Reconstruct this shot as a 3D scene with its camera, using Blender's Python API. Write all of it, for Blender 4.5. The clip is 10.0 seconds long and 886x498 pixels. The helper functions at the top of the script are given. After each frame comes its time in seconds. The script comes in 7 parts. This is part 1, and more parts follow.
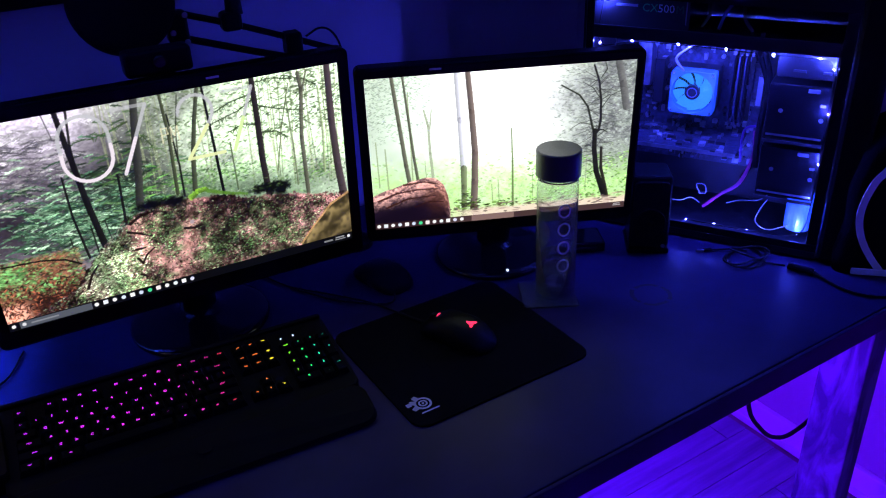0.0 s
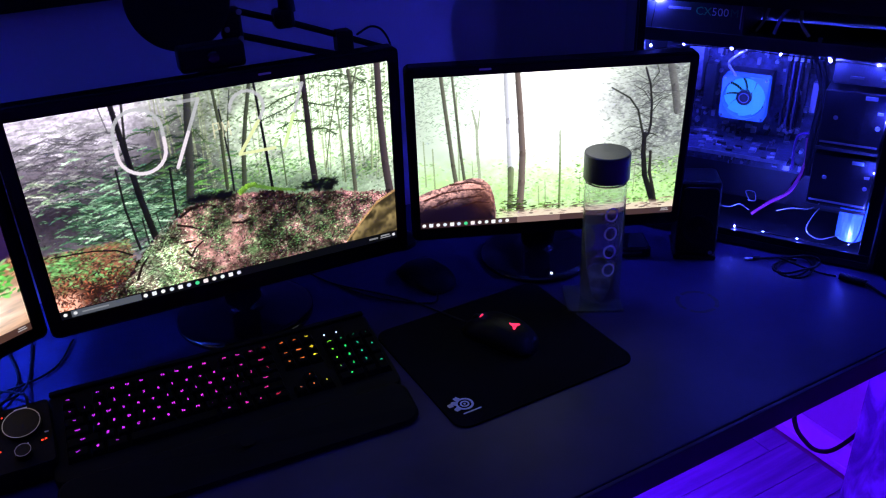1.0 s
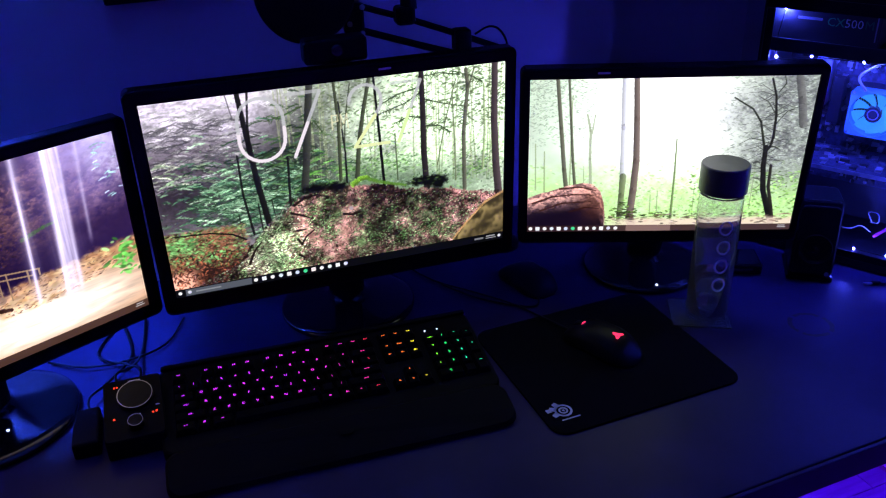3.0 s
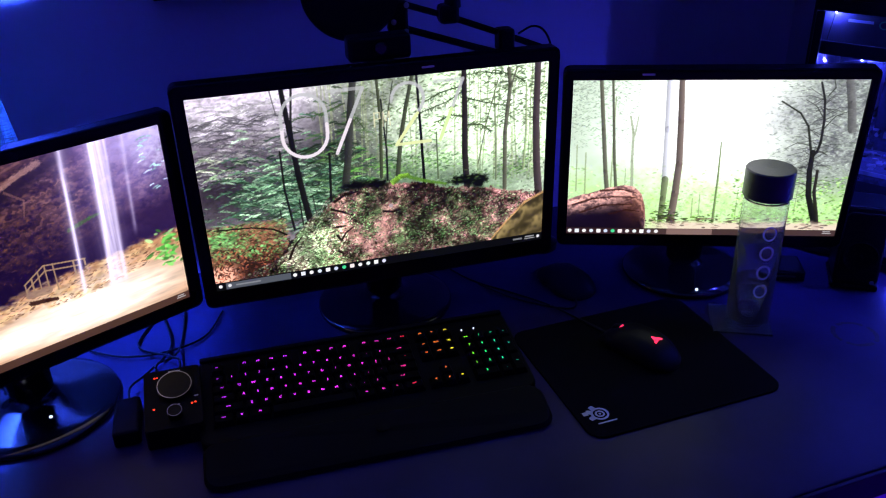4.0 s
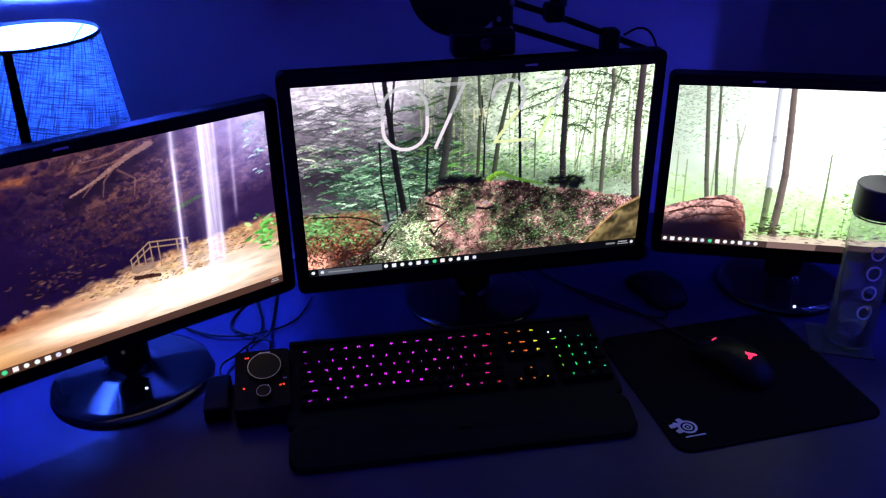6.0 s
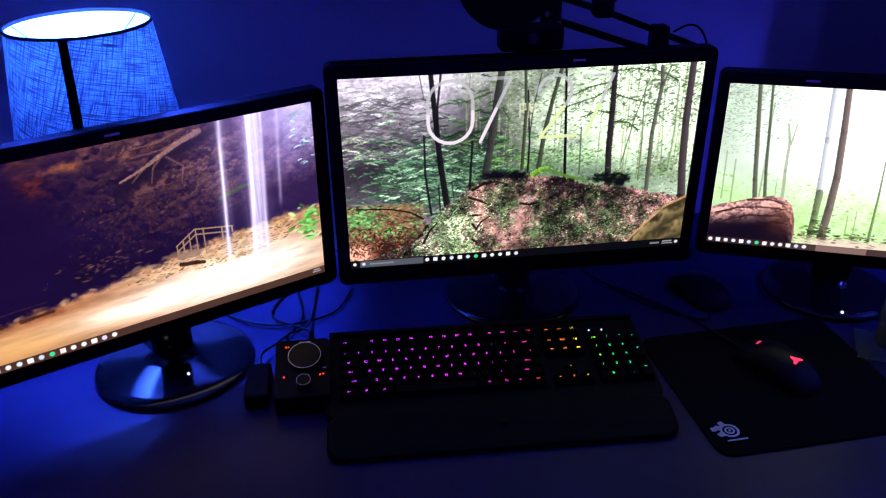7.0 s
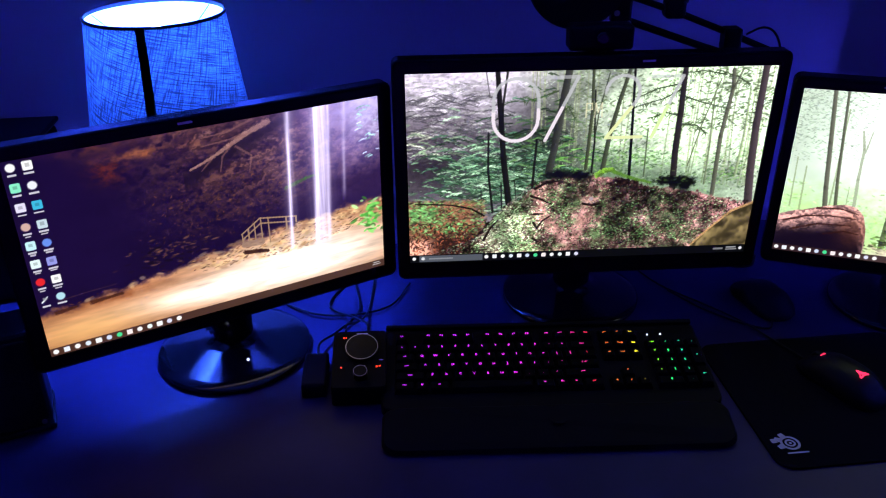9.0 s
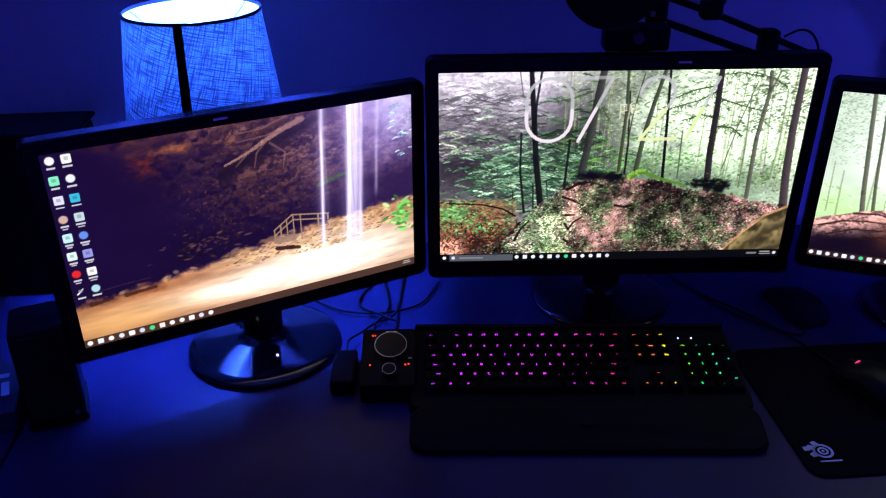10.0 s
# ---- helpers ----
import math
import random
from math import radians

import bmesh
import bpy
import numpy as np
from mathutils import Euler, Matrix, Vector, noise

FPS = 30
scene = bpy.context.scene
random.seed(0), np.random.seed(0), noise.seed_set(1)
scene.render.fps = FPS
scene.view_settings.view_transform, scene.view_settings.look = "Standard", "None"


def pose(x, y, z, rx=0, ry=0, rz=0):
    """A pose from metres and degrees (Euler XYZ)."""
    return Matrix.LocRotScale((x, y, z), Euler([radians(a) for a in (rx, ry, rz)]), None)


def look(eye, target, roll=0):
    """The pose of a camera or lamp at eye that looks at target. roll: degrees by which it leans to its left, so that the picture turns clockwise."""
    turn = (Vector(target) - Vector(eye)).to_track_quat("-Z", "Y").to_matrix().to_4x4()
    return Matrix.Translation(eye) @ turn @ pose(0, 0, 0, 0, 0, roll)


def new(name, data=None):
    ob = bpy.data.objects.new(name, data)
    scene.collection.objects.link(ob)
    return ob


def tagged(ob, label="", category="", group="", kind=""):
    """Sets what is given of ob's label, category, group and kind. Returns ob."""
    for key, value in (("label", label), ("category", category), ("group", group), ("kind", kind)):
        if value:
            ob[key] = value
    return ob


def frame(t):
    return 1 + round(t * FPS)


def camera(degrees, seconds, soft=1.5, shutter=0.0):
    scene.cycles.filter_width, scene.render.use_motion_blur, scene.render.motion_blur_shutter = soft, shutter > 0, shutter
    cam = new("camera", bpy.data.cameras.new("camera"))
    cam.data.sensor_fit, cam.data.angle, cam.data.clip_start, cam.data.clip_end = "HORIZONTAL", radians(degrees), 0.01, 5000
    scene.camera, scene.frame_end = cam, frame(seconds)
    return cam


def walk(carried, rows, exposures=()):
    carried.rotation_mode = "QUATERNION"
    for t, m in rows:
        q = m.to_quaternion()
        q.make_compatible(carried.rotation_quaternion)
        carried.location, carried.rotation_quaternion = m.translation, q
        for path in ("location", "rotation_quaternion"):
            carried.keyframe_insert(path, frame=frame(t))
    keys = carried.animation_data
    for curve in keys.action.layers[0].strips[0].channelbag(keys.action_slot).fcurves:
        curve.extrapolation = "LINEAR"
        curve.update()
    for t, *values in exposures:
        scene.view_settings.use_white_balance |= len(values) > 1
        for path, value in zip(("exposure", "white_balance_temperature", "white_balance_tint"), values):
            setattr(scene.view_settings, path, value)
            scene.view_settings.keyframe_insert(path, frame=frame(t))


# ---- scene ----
cam = camera(56.00, 10.0, soft=1.1)
PATH = [
    (0, (0.0979, -0.9935, 1.4822), (0.4842, -0.2028, 1.0073), -2.46),
    (0.5, (0.0908, -0.9891, 1.4799), (0.4614, -0.1896, 1.0070), -2.33),
    (1, (0.0867, -0.9871, 1.4791), (0.4342, -0.1763, 1.0080), -2.32),
    (1.5, (0.0795, -0.9861, 1.4759), (0.4023, -0.1628, 1.0090), -2.27),
    (2, (0.0712, -0.9830, 1.4742), (0.3661, -0.1478, 1.0100), -2.06),
    (2.5, (0.0657, -0.9791, 1.4737), (0.3373, -0.1356, 1.0101), -1.96),
    (4, (0.0513, -0.9730, 1.4713), (0.2657, -0.1124, 1.0094), -1.75),
    (4.5, (0.0486, -0.9721, 1.4704), (0.2436, -0.1065, 1.0091), -1.66),
    (5, (0.0436, -0.9710, 1.4697), (0.2160, -0.1000, 1.0096), -1.38),
    (5.5, (0.0363, -0.9691, 1.4696), (0.1852, -0.0936, 1.0099), -1.21),
    (7, (0.0227, -0.9660, 1.4626), (0.1034, -0.0832, 1.0000), -0.93),
    (7.5, (0.0190, -0.9662, 1.4625), (0.0850, -0.0825, 0.9986), -0.83),
    (8, (0.0148, -0.9662, 1.4623), (0.0669, -0.0819, 0.9982), -0.73),
    (8.5, (0.0100, -0.9658, 1.4624), (0.0491, -0.0813, 0.9976), -0.63),
    (9, (0.0089, -0.9664, 1.4632), (0.0293, -0.0816, 0.9978), -0.58),
    (9.5, (0.0035, -0.9662, 1.4622), (0.0091, -0.0808, 0.9974), -0.53),
    (10, (0.0010, -0.9664, 1.4616), (-0.0085, -0.0808, 0.9966), -0.50),
]
walk(cam, [(t, look(eye, target, roll)) for t, eye, target, roll in PATH])

# ---- light ----
DESK = 0.75
world = bpy.data.worlds.new("night")
scene.world = world
world.use_nodes = True
world.node_tree.nodes["Background"].inputs[0].default_value = (0.02, 0.02, 0.2, 1)
world.node_tree.nodes["Background"].inputs[1].default_value = 0.02


BLUE = (0.030, 0.095, 1.0)
LAMP_X, LAMP_Y = -0.369, 0.247
BULB_POWER, STRIP_POWER, LED_POWER = 3900.0, 620.0, 21500.0


# ---- materials ----
def lin(r, g, b):
    return tuple(((c / 255 + 0.055) / 1.055) ** 2.4 if c > 10 else c / 255 / 12.92 for c in (r, g, b))


def material(name, colour, rough=0.5, metal=0.0, grain=0.0, scale=200.0, vary=0.0, big=6.0, coat=0.0, specular=0.5):
    """Colour with a fine grain bump and a broad change of tone and gloss."""
    m = bpy.data.materials.new(name)
    m.use_nodes = True
    nt = m.node_tree
    b = nt.nodes["Principled BSDF"]
    b.inputs["Base Color"].default_value = (*colour, 1)
    b.inputs["Roughness"].default_value = rough
    b.inputs["Metallic"].default_value = metal
    b.inputs["Coat Weight"].default_value = coat
    b.inputs["Specular IOR Level"].default_value = specular
    tc = nt.nodes.new("ShaderNodeTexCoord")
    if vary:
        n = nt.nodes.new("ShaderNodeTexNoise")
        n.inputs["Scale"].default_value, n.inputs["Detail"].default_value = big, 6
        nt.links.new(tc.outputs["Object"], n.inputs["Vector"])
        r = nt.nodes.new("ShaderNodeValToRGB")
        r.color_ramp.elements[0].position, r.color_ramp.elements[1].position = 0.3, 0.7
        r.color_ramp.elements[0].color = (*[c * (1 - vary) for c in colour], 1)
        r.color_ramp.elements[1].color = (*[min(1, c * (1 + vary)) for c in colour], 1)
        nt.links.new(n.outputs["Fac"], r.inputs[0])
        nt.links.new(r.outputs[0], b.inputs["Base Color"])
        mr = nt.nodes.new("ShaderNodeMapRange")
        mr.inputs["To Min"].default_value, mr.inputs["To Max"].default_value = max(0.02, rough * 0.8), min(1, rough * 1.25)
        nt.links.new(n.outputs["Fac"], mr.inputs["Value"])
        nt.links.new(mr.outputs[0], b.inputs["Roughness"])
    if grain:
        g = nt.nodes.new("ShaderNodeTexNoise")
        g.inputs["Scale"].default_value, g.inputs["Detail"].default_value = scale, 4
        nt.links.new(tc.outputs["Object"], g.inputs["Vector"])
        bp = nt.nodes.new("ShaderNodeBump")
        bp.inputs["Strength"].default_value, bp.inputs["Distance"].default_value = grain, 0.002
        nt.links.new(g.outputs["Fac"], bp.inputs["Height"])
        nt.links.new(bp.outputs[0], b.inputs["Normal"])
    return m


def glow(name, colour, strength):
    m = bpy.data.materials.new(name)
    m.use_nodes = True
    nt = m.node_tree
    nt.nodes.clear()
    e, o = nt.nodes.new("ShaderNodeEmission"), nt.nodes.new("ShaderNodeOutputMaterial")
    e.inputs[0].default_value, e.inputs[1].default_value = (*colour, 1), strength
    nt.links.new(e.outputs[0], o.inputs[0])
    return m


BLACK_GLOSS = material("black_gloss_plastic", (0.005, 0.005, 0.006), 0.12, vary=0.3, big=20, specular=0.42)
BEZEL = material("black_bezel_plastic", (0.004, 0.004, 0.005), 0.22, vary=0.3, big=20, specular=0.10)
BLACK_MATT = material("black_matt_plastic", (0.0045, 0.0045, 0.005), 0.55, grain=0.15, scale=900, vary=0.25, specular=0.04)
BLACK_SATIN = material("black_satin_plastic", (0.005, 0.005, 0.006), 0.36, grain=0.08, scale=700, vary=0.25, specular=0.07)
DARK_METAL = material("dark_painted_steel", (0.03, 0.03, 0.035), 0.38, metal=0.3, grain=0.05, scale=300, vary=0.3)
STEEL = material("bare_steel", (0.45, 0.45, 0.48), 0.35, metal=1.0, vary=0.2, big=30)
RUBBER = material("black_cable_rubber", (0.006, 0.006, 0.007), 0.5, grain=0.1, scale=500, specular=0.12)
CLOTH = material("black_cloth", (0.005, 0.005, 0.0055), 0.95, grain=0.5, scale=1500, vary=0.2, big=40, specular=0.02)
WHITE_TRIM = material("white_leatherette", (0.75, 0.75, 0.78), 0.45, grain=0.2, scale=400, vary=0.1)
WALL = material("painted_wall", (0.43, 0.33, 0.45), 0.75, grain=0.25, scale=120, vary=0.05, big=3)
CEILING = material("ceiling_paint", (0.7, 0.7, 0.7), 0.9, grain=0.1, scale=80, vary=0.03)
DESKTOP = material("dark_violet_grey_laminate", (0.025, 0.019, 0.056), 0.36, grain=0.04, scale=260, vary=0.2, big=9, specular=0.06)


# ---- building helpers ----
def part(name, bm, mat, parent=None, label="", smooth=False):
    me = bpy.data.meshes.new(name)
    bm.normal_update()
    if smooth:
        for f in bm.faces:
            f.smooth = True
    bm.to_mesh(me)
    bm.free()
    if mat:
        me.materials.append(mat)
    ob = new(name, me)
    if parent:
        ob.parent = parent
    return tagged(ob, label)


def thing(name, m, label, category, group="", kind=""):
    ob = new(name)
    ob.empty_display_size = 0.02
    ob.matrix_world = m
    return tagged(ob, label, category, group, kind)


def box(sx, sy, sz, at=(0, 0, 0), bevel=0.0, seg=2, m=None):
    """A box centred on at, with rounded edges."""
    bm = bmesh.new()
    bmesh.ops.create_cube(bm, size=1)
    bmesh.ops.scale(bm, vec=(sx, sy, sz), verts=bm.verts)
    if bevel:
        bmesh.ops.bevel(bm, geom=bm.edges[:], offset=bevel, segments=seg, affect="EDGES", profile=0.5)
    if m is not None:
        bmesh.ops.transform(bm, matrix=m, verts=bm.verts)
    bmesh.ops.translate(bm, vec=at, verts=bm.verts)
    return bm


def lathe(profile, at=(0, 0, 0), steps=48, m=None):
    """Turns a profile of (radius, height) round z."""
    bm = bmesh.new()
    rings = []
    for r, z in profile:
        if r < 1e-6:
            rings.append([bm.verts.new((0, 0, z))])
        else:
            rings.append([bm.verts.new((r * math.cos(2 * math.pi * k / steps), r * math.sin(2 * math.pi * k / steps), z)) for k in range(steps)])
    for a, b in zip(rings, rings[1:]):
        for k in range(steps):
            q = (k + 1) % steps
            face = [a[k % len(a)], a[q % len(a)], b[q % len(b)], b[k % len(b)]]
            face = [v for n, v in enumerate(face) if v not in face[:n]]
            if len(face) > 2:
                bm.faces.new(face)
    bmesh.ops.recalc_face_normals(bm, faces=bm.faces)
    if m is not None:
        bmesh.ops.transform(bm, matrix=m, verts=bm.verts)
    bmesh.ops.translate(bm, vec=at, verts=bm.verts)
    return bm


def rounded(w, d, r, steps=6):
    """The outline of a rectangle with rounded corners."""
    out = []
    for cx, cy, a0 in ((w / 2 - r, d / 2 - r, 0), (-w / 2 + r, d / 2 - r, 90), (-w / 2 + r, -d / 2 + r, 180), (w / 2 - r, -d / 2 + r, 270)):
        for k in range(steps + 1):
            a = radians(a0 + 90 * k / steps)
            out.append((cx + r * math.cos(a), cy + r * math.sin(a)))
    return out


def slab(outline, z0, z1, bevel=0.0, m=None):
    """A plate of the given outline from z0 to z1, with its upper edge rounded."""
    bm = bmesh.new()
    n = len(outline)
    cx, cy = sum(p[0] for p in outline) / n, sum(p[1] for p in outline) / n
    layers = [(z0, 0.0), (z1 - bevel, 0.0), (z1 - bevel * 0.3, bevel * 0.3), (z1, bevel)] if bevel else [(z0, 0.0), (z1, 0.0)]
    rings = []
    for z, inset in layers:
        ring = []
        for x, y in outline:
            d = math.hypot(x - cx, y - cy) or 1
            ring.append(bm.verts.new((x - (x - cx) / d * inset, y - (y - cy) / d * inset, z)))
        rings.append(ring)
    for a, b in zip(rings, rings[1:]):
        for k in range(n):
            bm.faces.new((a[k], a[(k + 1) % n], b[(k + 1) % n], b[k]))
    bm.faces.new(rings[-1])
    bm.faces.new(rings[0][::-1])
    if m is not None:
        bmesh.ops.transform(bm, matrix=m, verts=bm.verts)
    return bm


def frame_bm(outer_w, outer_h, inner_w, inner_h, depth, r=0.008, drop=0.0):
    """A picture-frame shape in the xz plane, its front at y = 0, its rounded outside going back by depth."""
    bm = bmesh.new()
    outer, inner = rounded(outer_w, outer_h, r), rounded(inner_w, inner_h, 0.0008)
    lift = [(x, z + drop) for x, z in outer]
    rings = []
    for pts, y, k in ((inner, 0.004, 0), (inner, 0.0, 0), (lift, 0.0, 0.004), (lift, 0.0012, 0.0012), (lift, 0.004, 0), (lift, depth, 0)):
        rings.append([bm.verts.new((x * (1 - 2 * k / outer_w), y, z * (1 - 2 * k / outer_h))) for x, z in pts])
    n = len(inner)
    for a, b in zip(rings, rings[1:]):
        for k in range(n):
            bm.faces.new((a[k], b[k], b[(k + 1) % n], a[(k + 1) % n]))
    bmesh.ops.recalc_face_normals(bm, faces=bm.faces)
    return bm


def tube(points, r, sides=8, smooth=6):
    """A round cable or bar through the points."""
    pts = [Vector(p) for p in points]
    if smooth > 1 and len(pts) > 2:
        fine = []
        ext = [pts[0] * 2 - pts[1]] + pts + [pts[-1] * 2 - pts[-2]]
        for i in range(1, len(ext) - 2):
            a, b, c, d = ext[i - 1 : i + 3]
            for k in range(smooth):
                t = k / smooth
                fine.append(0.5 * (2 * b + (c - a) * t + (2 * a - 5 * b + 4 * c - d) * t * t + (3 * b - a - 3 * c + d) * t ** 3))
        pts = fine + [pts[-1]]
    bm = bmesh.new()
    rings = []
    for i, p in enumerate(pts):
        way = (pts[min(i + 1, len(pts) - 1)] - pts[max(i - 1, 0)]).normalized()
        side = way.cross(Vector((0, 0, 1)))
        side = side.normalized() if side.length > 1e-3 else Vector((1, 0, 0))
        up = side.cross(way).normalized()
        rings.append([bm.verts.new(p + r * (math.cos(2 * math.pi * k / sides) * side + math.sin(2 * math.pi * k / sides) * up)) for k in range(sides)])
    for a, b in zip(rings, rings[1:]):
        for k in range(sides):
            bm.faces.new((a[k], a[(k + 1) % sides], b[(k + 1) % sides], b[k]))
    bm.faces.new(rings[0])
    bm.faces.new(rings[-1])
    bmesh.ops.recalc_face_normals(bm, faces=bm.faces)
    return bm


def merged(*bms):
    out = bmesh.new()
    for b in bms:
        me = bpy.data.meshes.new("tmp")
        b.to_mesh(me)
        b.free()
        out.from_mesh(me)
        bpy.data.meshes.remove(me)
    return out


def ball(r, at=(0, 0, 0), scale=(1, 1, 1), steps=16):
    bm = bmesh.new()
    bmesh.ops.create_uvsphere(bm, u_segments=steps, v_segments=max(6, steps // 2), radius=r)
    bmesh.ops.scale(bm, vec=scale, verts=bm.verts)
    bmesh.ops.translate(bm, vec=at, verts=bm.verts)
    return bm


def structure(name, bm, mat, label, category):
    return tagged(part(name, bm, mat), label, category, kind="structure")


# ---- the room ----
YAW = 5.4  # the desk and the wall behind it are turned by this against the keyboard
ROOM = pose(0, 0, 0, 0, 0, YAW)


def room_box(x0, x1, y0, y1, z0, z1, bevel=0.0):
    return box(x1 - x0, y1 - y0, z1 - z0, ((x0 + x1) / 2, (y0 + y1) / 2, (z0 + z1) / 2), bevel)


def place_room(ob):
    ob.matrix_world = ROOM
    return ob


def grained_wood():
    """Rough timber with long dark swirls of grain along its height."""
    m = material("rough_grey_timber", (0.13, 0.15, 0.19), 0.6, grain=0.35, scale=60)
    nt = m.node_tree
    b = nt.nodes["Principled BSDF"]
    tc, mp = nt.nodes.new("ShaderNodeTexCoord"), nt.nodes.new("ShaderNodeMapping")
    mp.inputs["Scale"].default_value = (16, 16, 4)
    nt.links.new(tc.outputs["Object"], mp.inputs[0])
    w = nt.nodes.new("ShaderNodeTexNoise")
    w.inputs["Scale"].default_value, w.inputs["Detail"].default_value, w.inputs["Distortion"].default_value = 1.0, 4, 2.2
    nt.links.new(mp.outputs[0], w.inputs["Vector"])
    r = nt.nodes.new("ShaderNodeValToRGB")
    r.color_ramp.elements[0].color, r.color_ramp.elements[1].color = (0.035, 0.045, 0.075, 1), (0.14, 0.17, 0.22, 1)
    r.color_ramp.elements[0].position, r.color_ramp.elements[1].position = 0.40, 0.62
    nt.links.new(w.outputs["Fac"], r.inputs[0])
    nt.links.new(r.outputs[0], b.inputs["Base Color"])
    return m


FLOOR_WOOD = material("wooden_floor_boards", (0.2, 0.17, 0.15), 0.35, grain=0.2, scale=60, vary=0.3, big=5)
LEG_WOOD = grained_wood()
BASEBOARD = material("white_baseboard_paint", (0.7, 0.7, 0.7), 0.4, grain=0.1, scale=60, vary=0.05)

# room coordinates: x along the back wall, y towards it
WALL_Y, NOOK_X, NOOK_Y, SIDE_X = 0.43, 0.91, 0.80, 1.578
place_room(structure("wall_north", room_box(-2.2, NOOK_X, WALL_Y, WALL_Y + 0.12, 0, 2.4), WALL, "pale painted back wall behind the desk, lit blue", "wall"))
place_room(structure("wall_return", room_box(NOOK_X - 0.12, NOOK_X, WALL_Y + 0.121, NOOK_Y, 0, 2.4), WALL, "side of the wall where it steps back into a nook", "wall"))
place_room(structure("wall_nook", room_box(NOOK_X - 0.12, SIDE_X, NOOK_Y + 0.001, NOOK_Y + 0.12, 0, 2.4), WALL, "recessed back wall of the nook, in shade", "wall"))
# Not a known wall: added unseen to stop violet light rising behind the desk.
place_room(structure("wall_light_block", room_box(NOOK_X + 0.001, SIDE_X, WALL_Y, WALL_Y + 0.10, 0, 0.748), WALL, "unseen low wall added to keep the violet light under the desk", "wall"))
place_room(structure("wall_east", room_box(SIDE_X + 0.001, SIDE_X + 0.12, -2.4, NOOK_Y + 0.12, 0, 2.4), WALL, "plain painted side wall beyond the desk", "wall"))
place_room(structure("wall_west", room_box(-2.32, -2.201, -2.4, WALL_Y + 0.12, 0, 2.4), WALL, "plain painted side wall", "wall"))
place_room(structure("wall_south", room_box(-2.32, SIDE_X + 0.12, -2.52, -2.401, 0, 2.4), WALL, "plain painted wall behind the camera", "wall"))
place_room(structure("ceiling", room_box(-2.32, SIDE_X + 0.12, -2.52, NOOK_Y + 0.12, 2.401, 2.5), CEILING, "plain white ceiling", "ceiling"))
place_room(structure("floor", room_box(-2.32, SIDE_X + 0.12, -2.52, NOOK_Y + 0.12, -0.1, -0.006), FLOOR_WOOD, "dark wooden floor under the boards", "floor"))
skirt = merged(room_box(SIDE_X - 0.016, SIDE_X, -2.4, NOOK_Y, 0, 0.075, 0.003), room_box(SIDE_X - 0.022, SIDE_X - 0.0165, -2.4, NOOK_Y, 0, 0.02, 0.002))
place_room(structure("baseboard", skirt, BASEBOARD, "white moulded baseboard along the side wall", "baseboard"))

# the desk
# Right end drawn out unseen to the side wall, keeping the violet light below.
DESK_X0, DESK_X1, DESK_Y0, DESK_Y1 = -0.57, 1.565, -0.421, 0.42
desk = thing("desk", ROOM, "long dark laminate desk on square wooden legs", "desk")
part("desktop", room_box(DESK_X0, DESK_X1, DESK_Y0, DESK_Y1, 0.711, DESK, 0.002), DESKTOP, desk, "dark violet-grey laminate desktop")
part("front_lip", room_box(DESK_X0, DESK_X1, DESK_Y0 - 0.0065, DESK_Y0 - 0.0005, 0.709, DESK - 0.001, 0.0015), DESKTOP, desk, "glued edge band along the front")
for lx, ly in ((1.196, -0.405), (1.196, 0.31), (-0.5, -0.405), (-0.5, 0.31)):
    part("leg", room_box(lx, lx + 0.045, ly, ly + 0.085, 0, 0.7105, 0.003), LEG_WOOD, desk, "rough grey wooden leg")

side_table = thing("side_table", ROOM, "dark side table standing against the end of the desk", "table")
part("tabletop", room_box(-1.45, DESK_X0 - 0.006, -0.30, 0.42, 0.72, DESK - 0.001, 0.003), DESKTOP, side_table)
for lx, ly in ((-1.42, -0.28), (-1.42, 0.35), (-0.64, -0.28), (-0.64, 0.35)):
    part("leg", room_box(lx, lx + 0.045, ly, ly + 0.045, 0, 0.7195, 0.003), LEG_WOOD, side_table)

# violet light strip under the desk
strip = thing("led_strip", ROOM, "violet light strip stuck under the desk", "light strip")
part("strip_light", room_box(-0.4, 1.10, -0.15, -0.138, 0.700, 0.7105), glow("violet_led", (0.11, 0.003, 1.0), STRIP_POWER), strip)


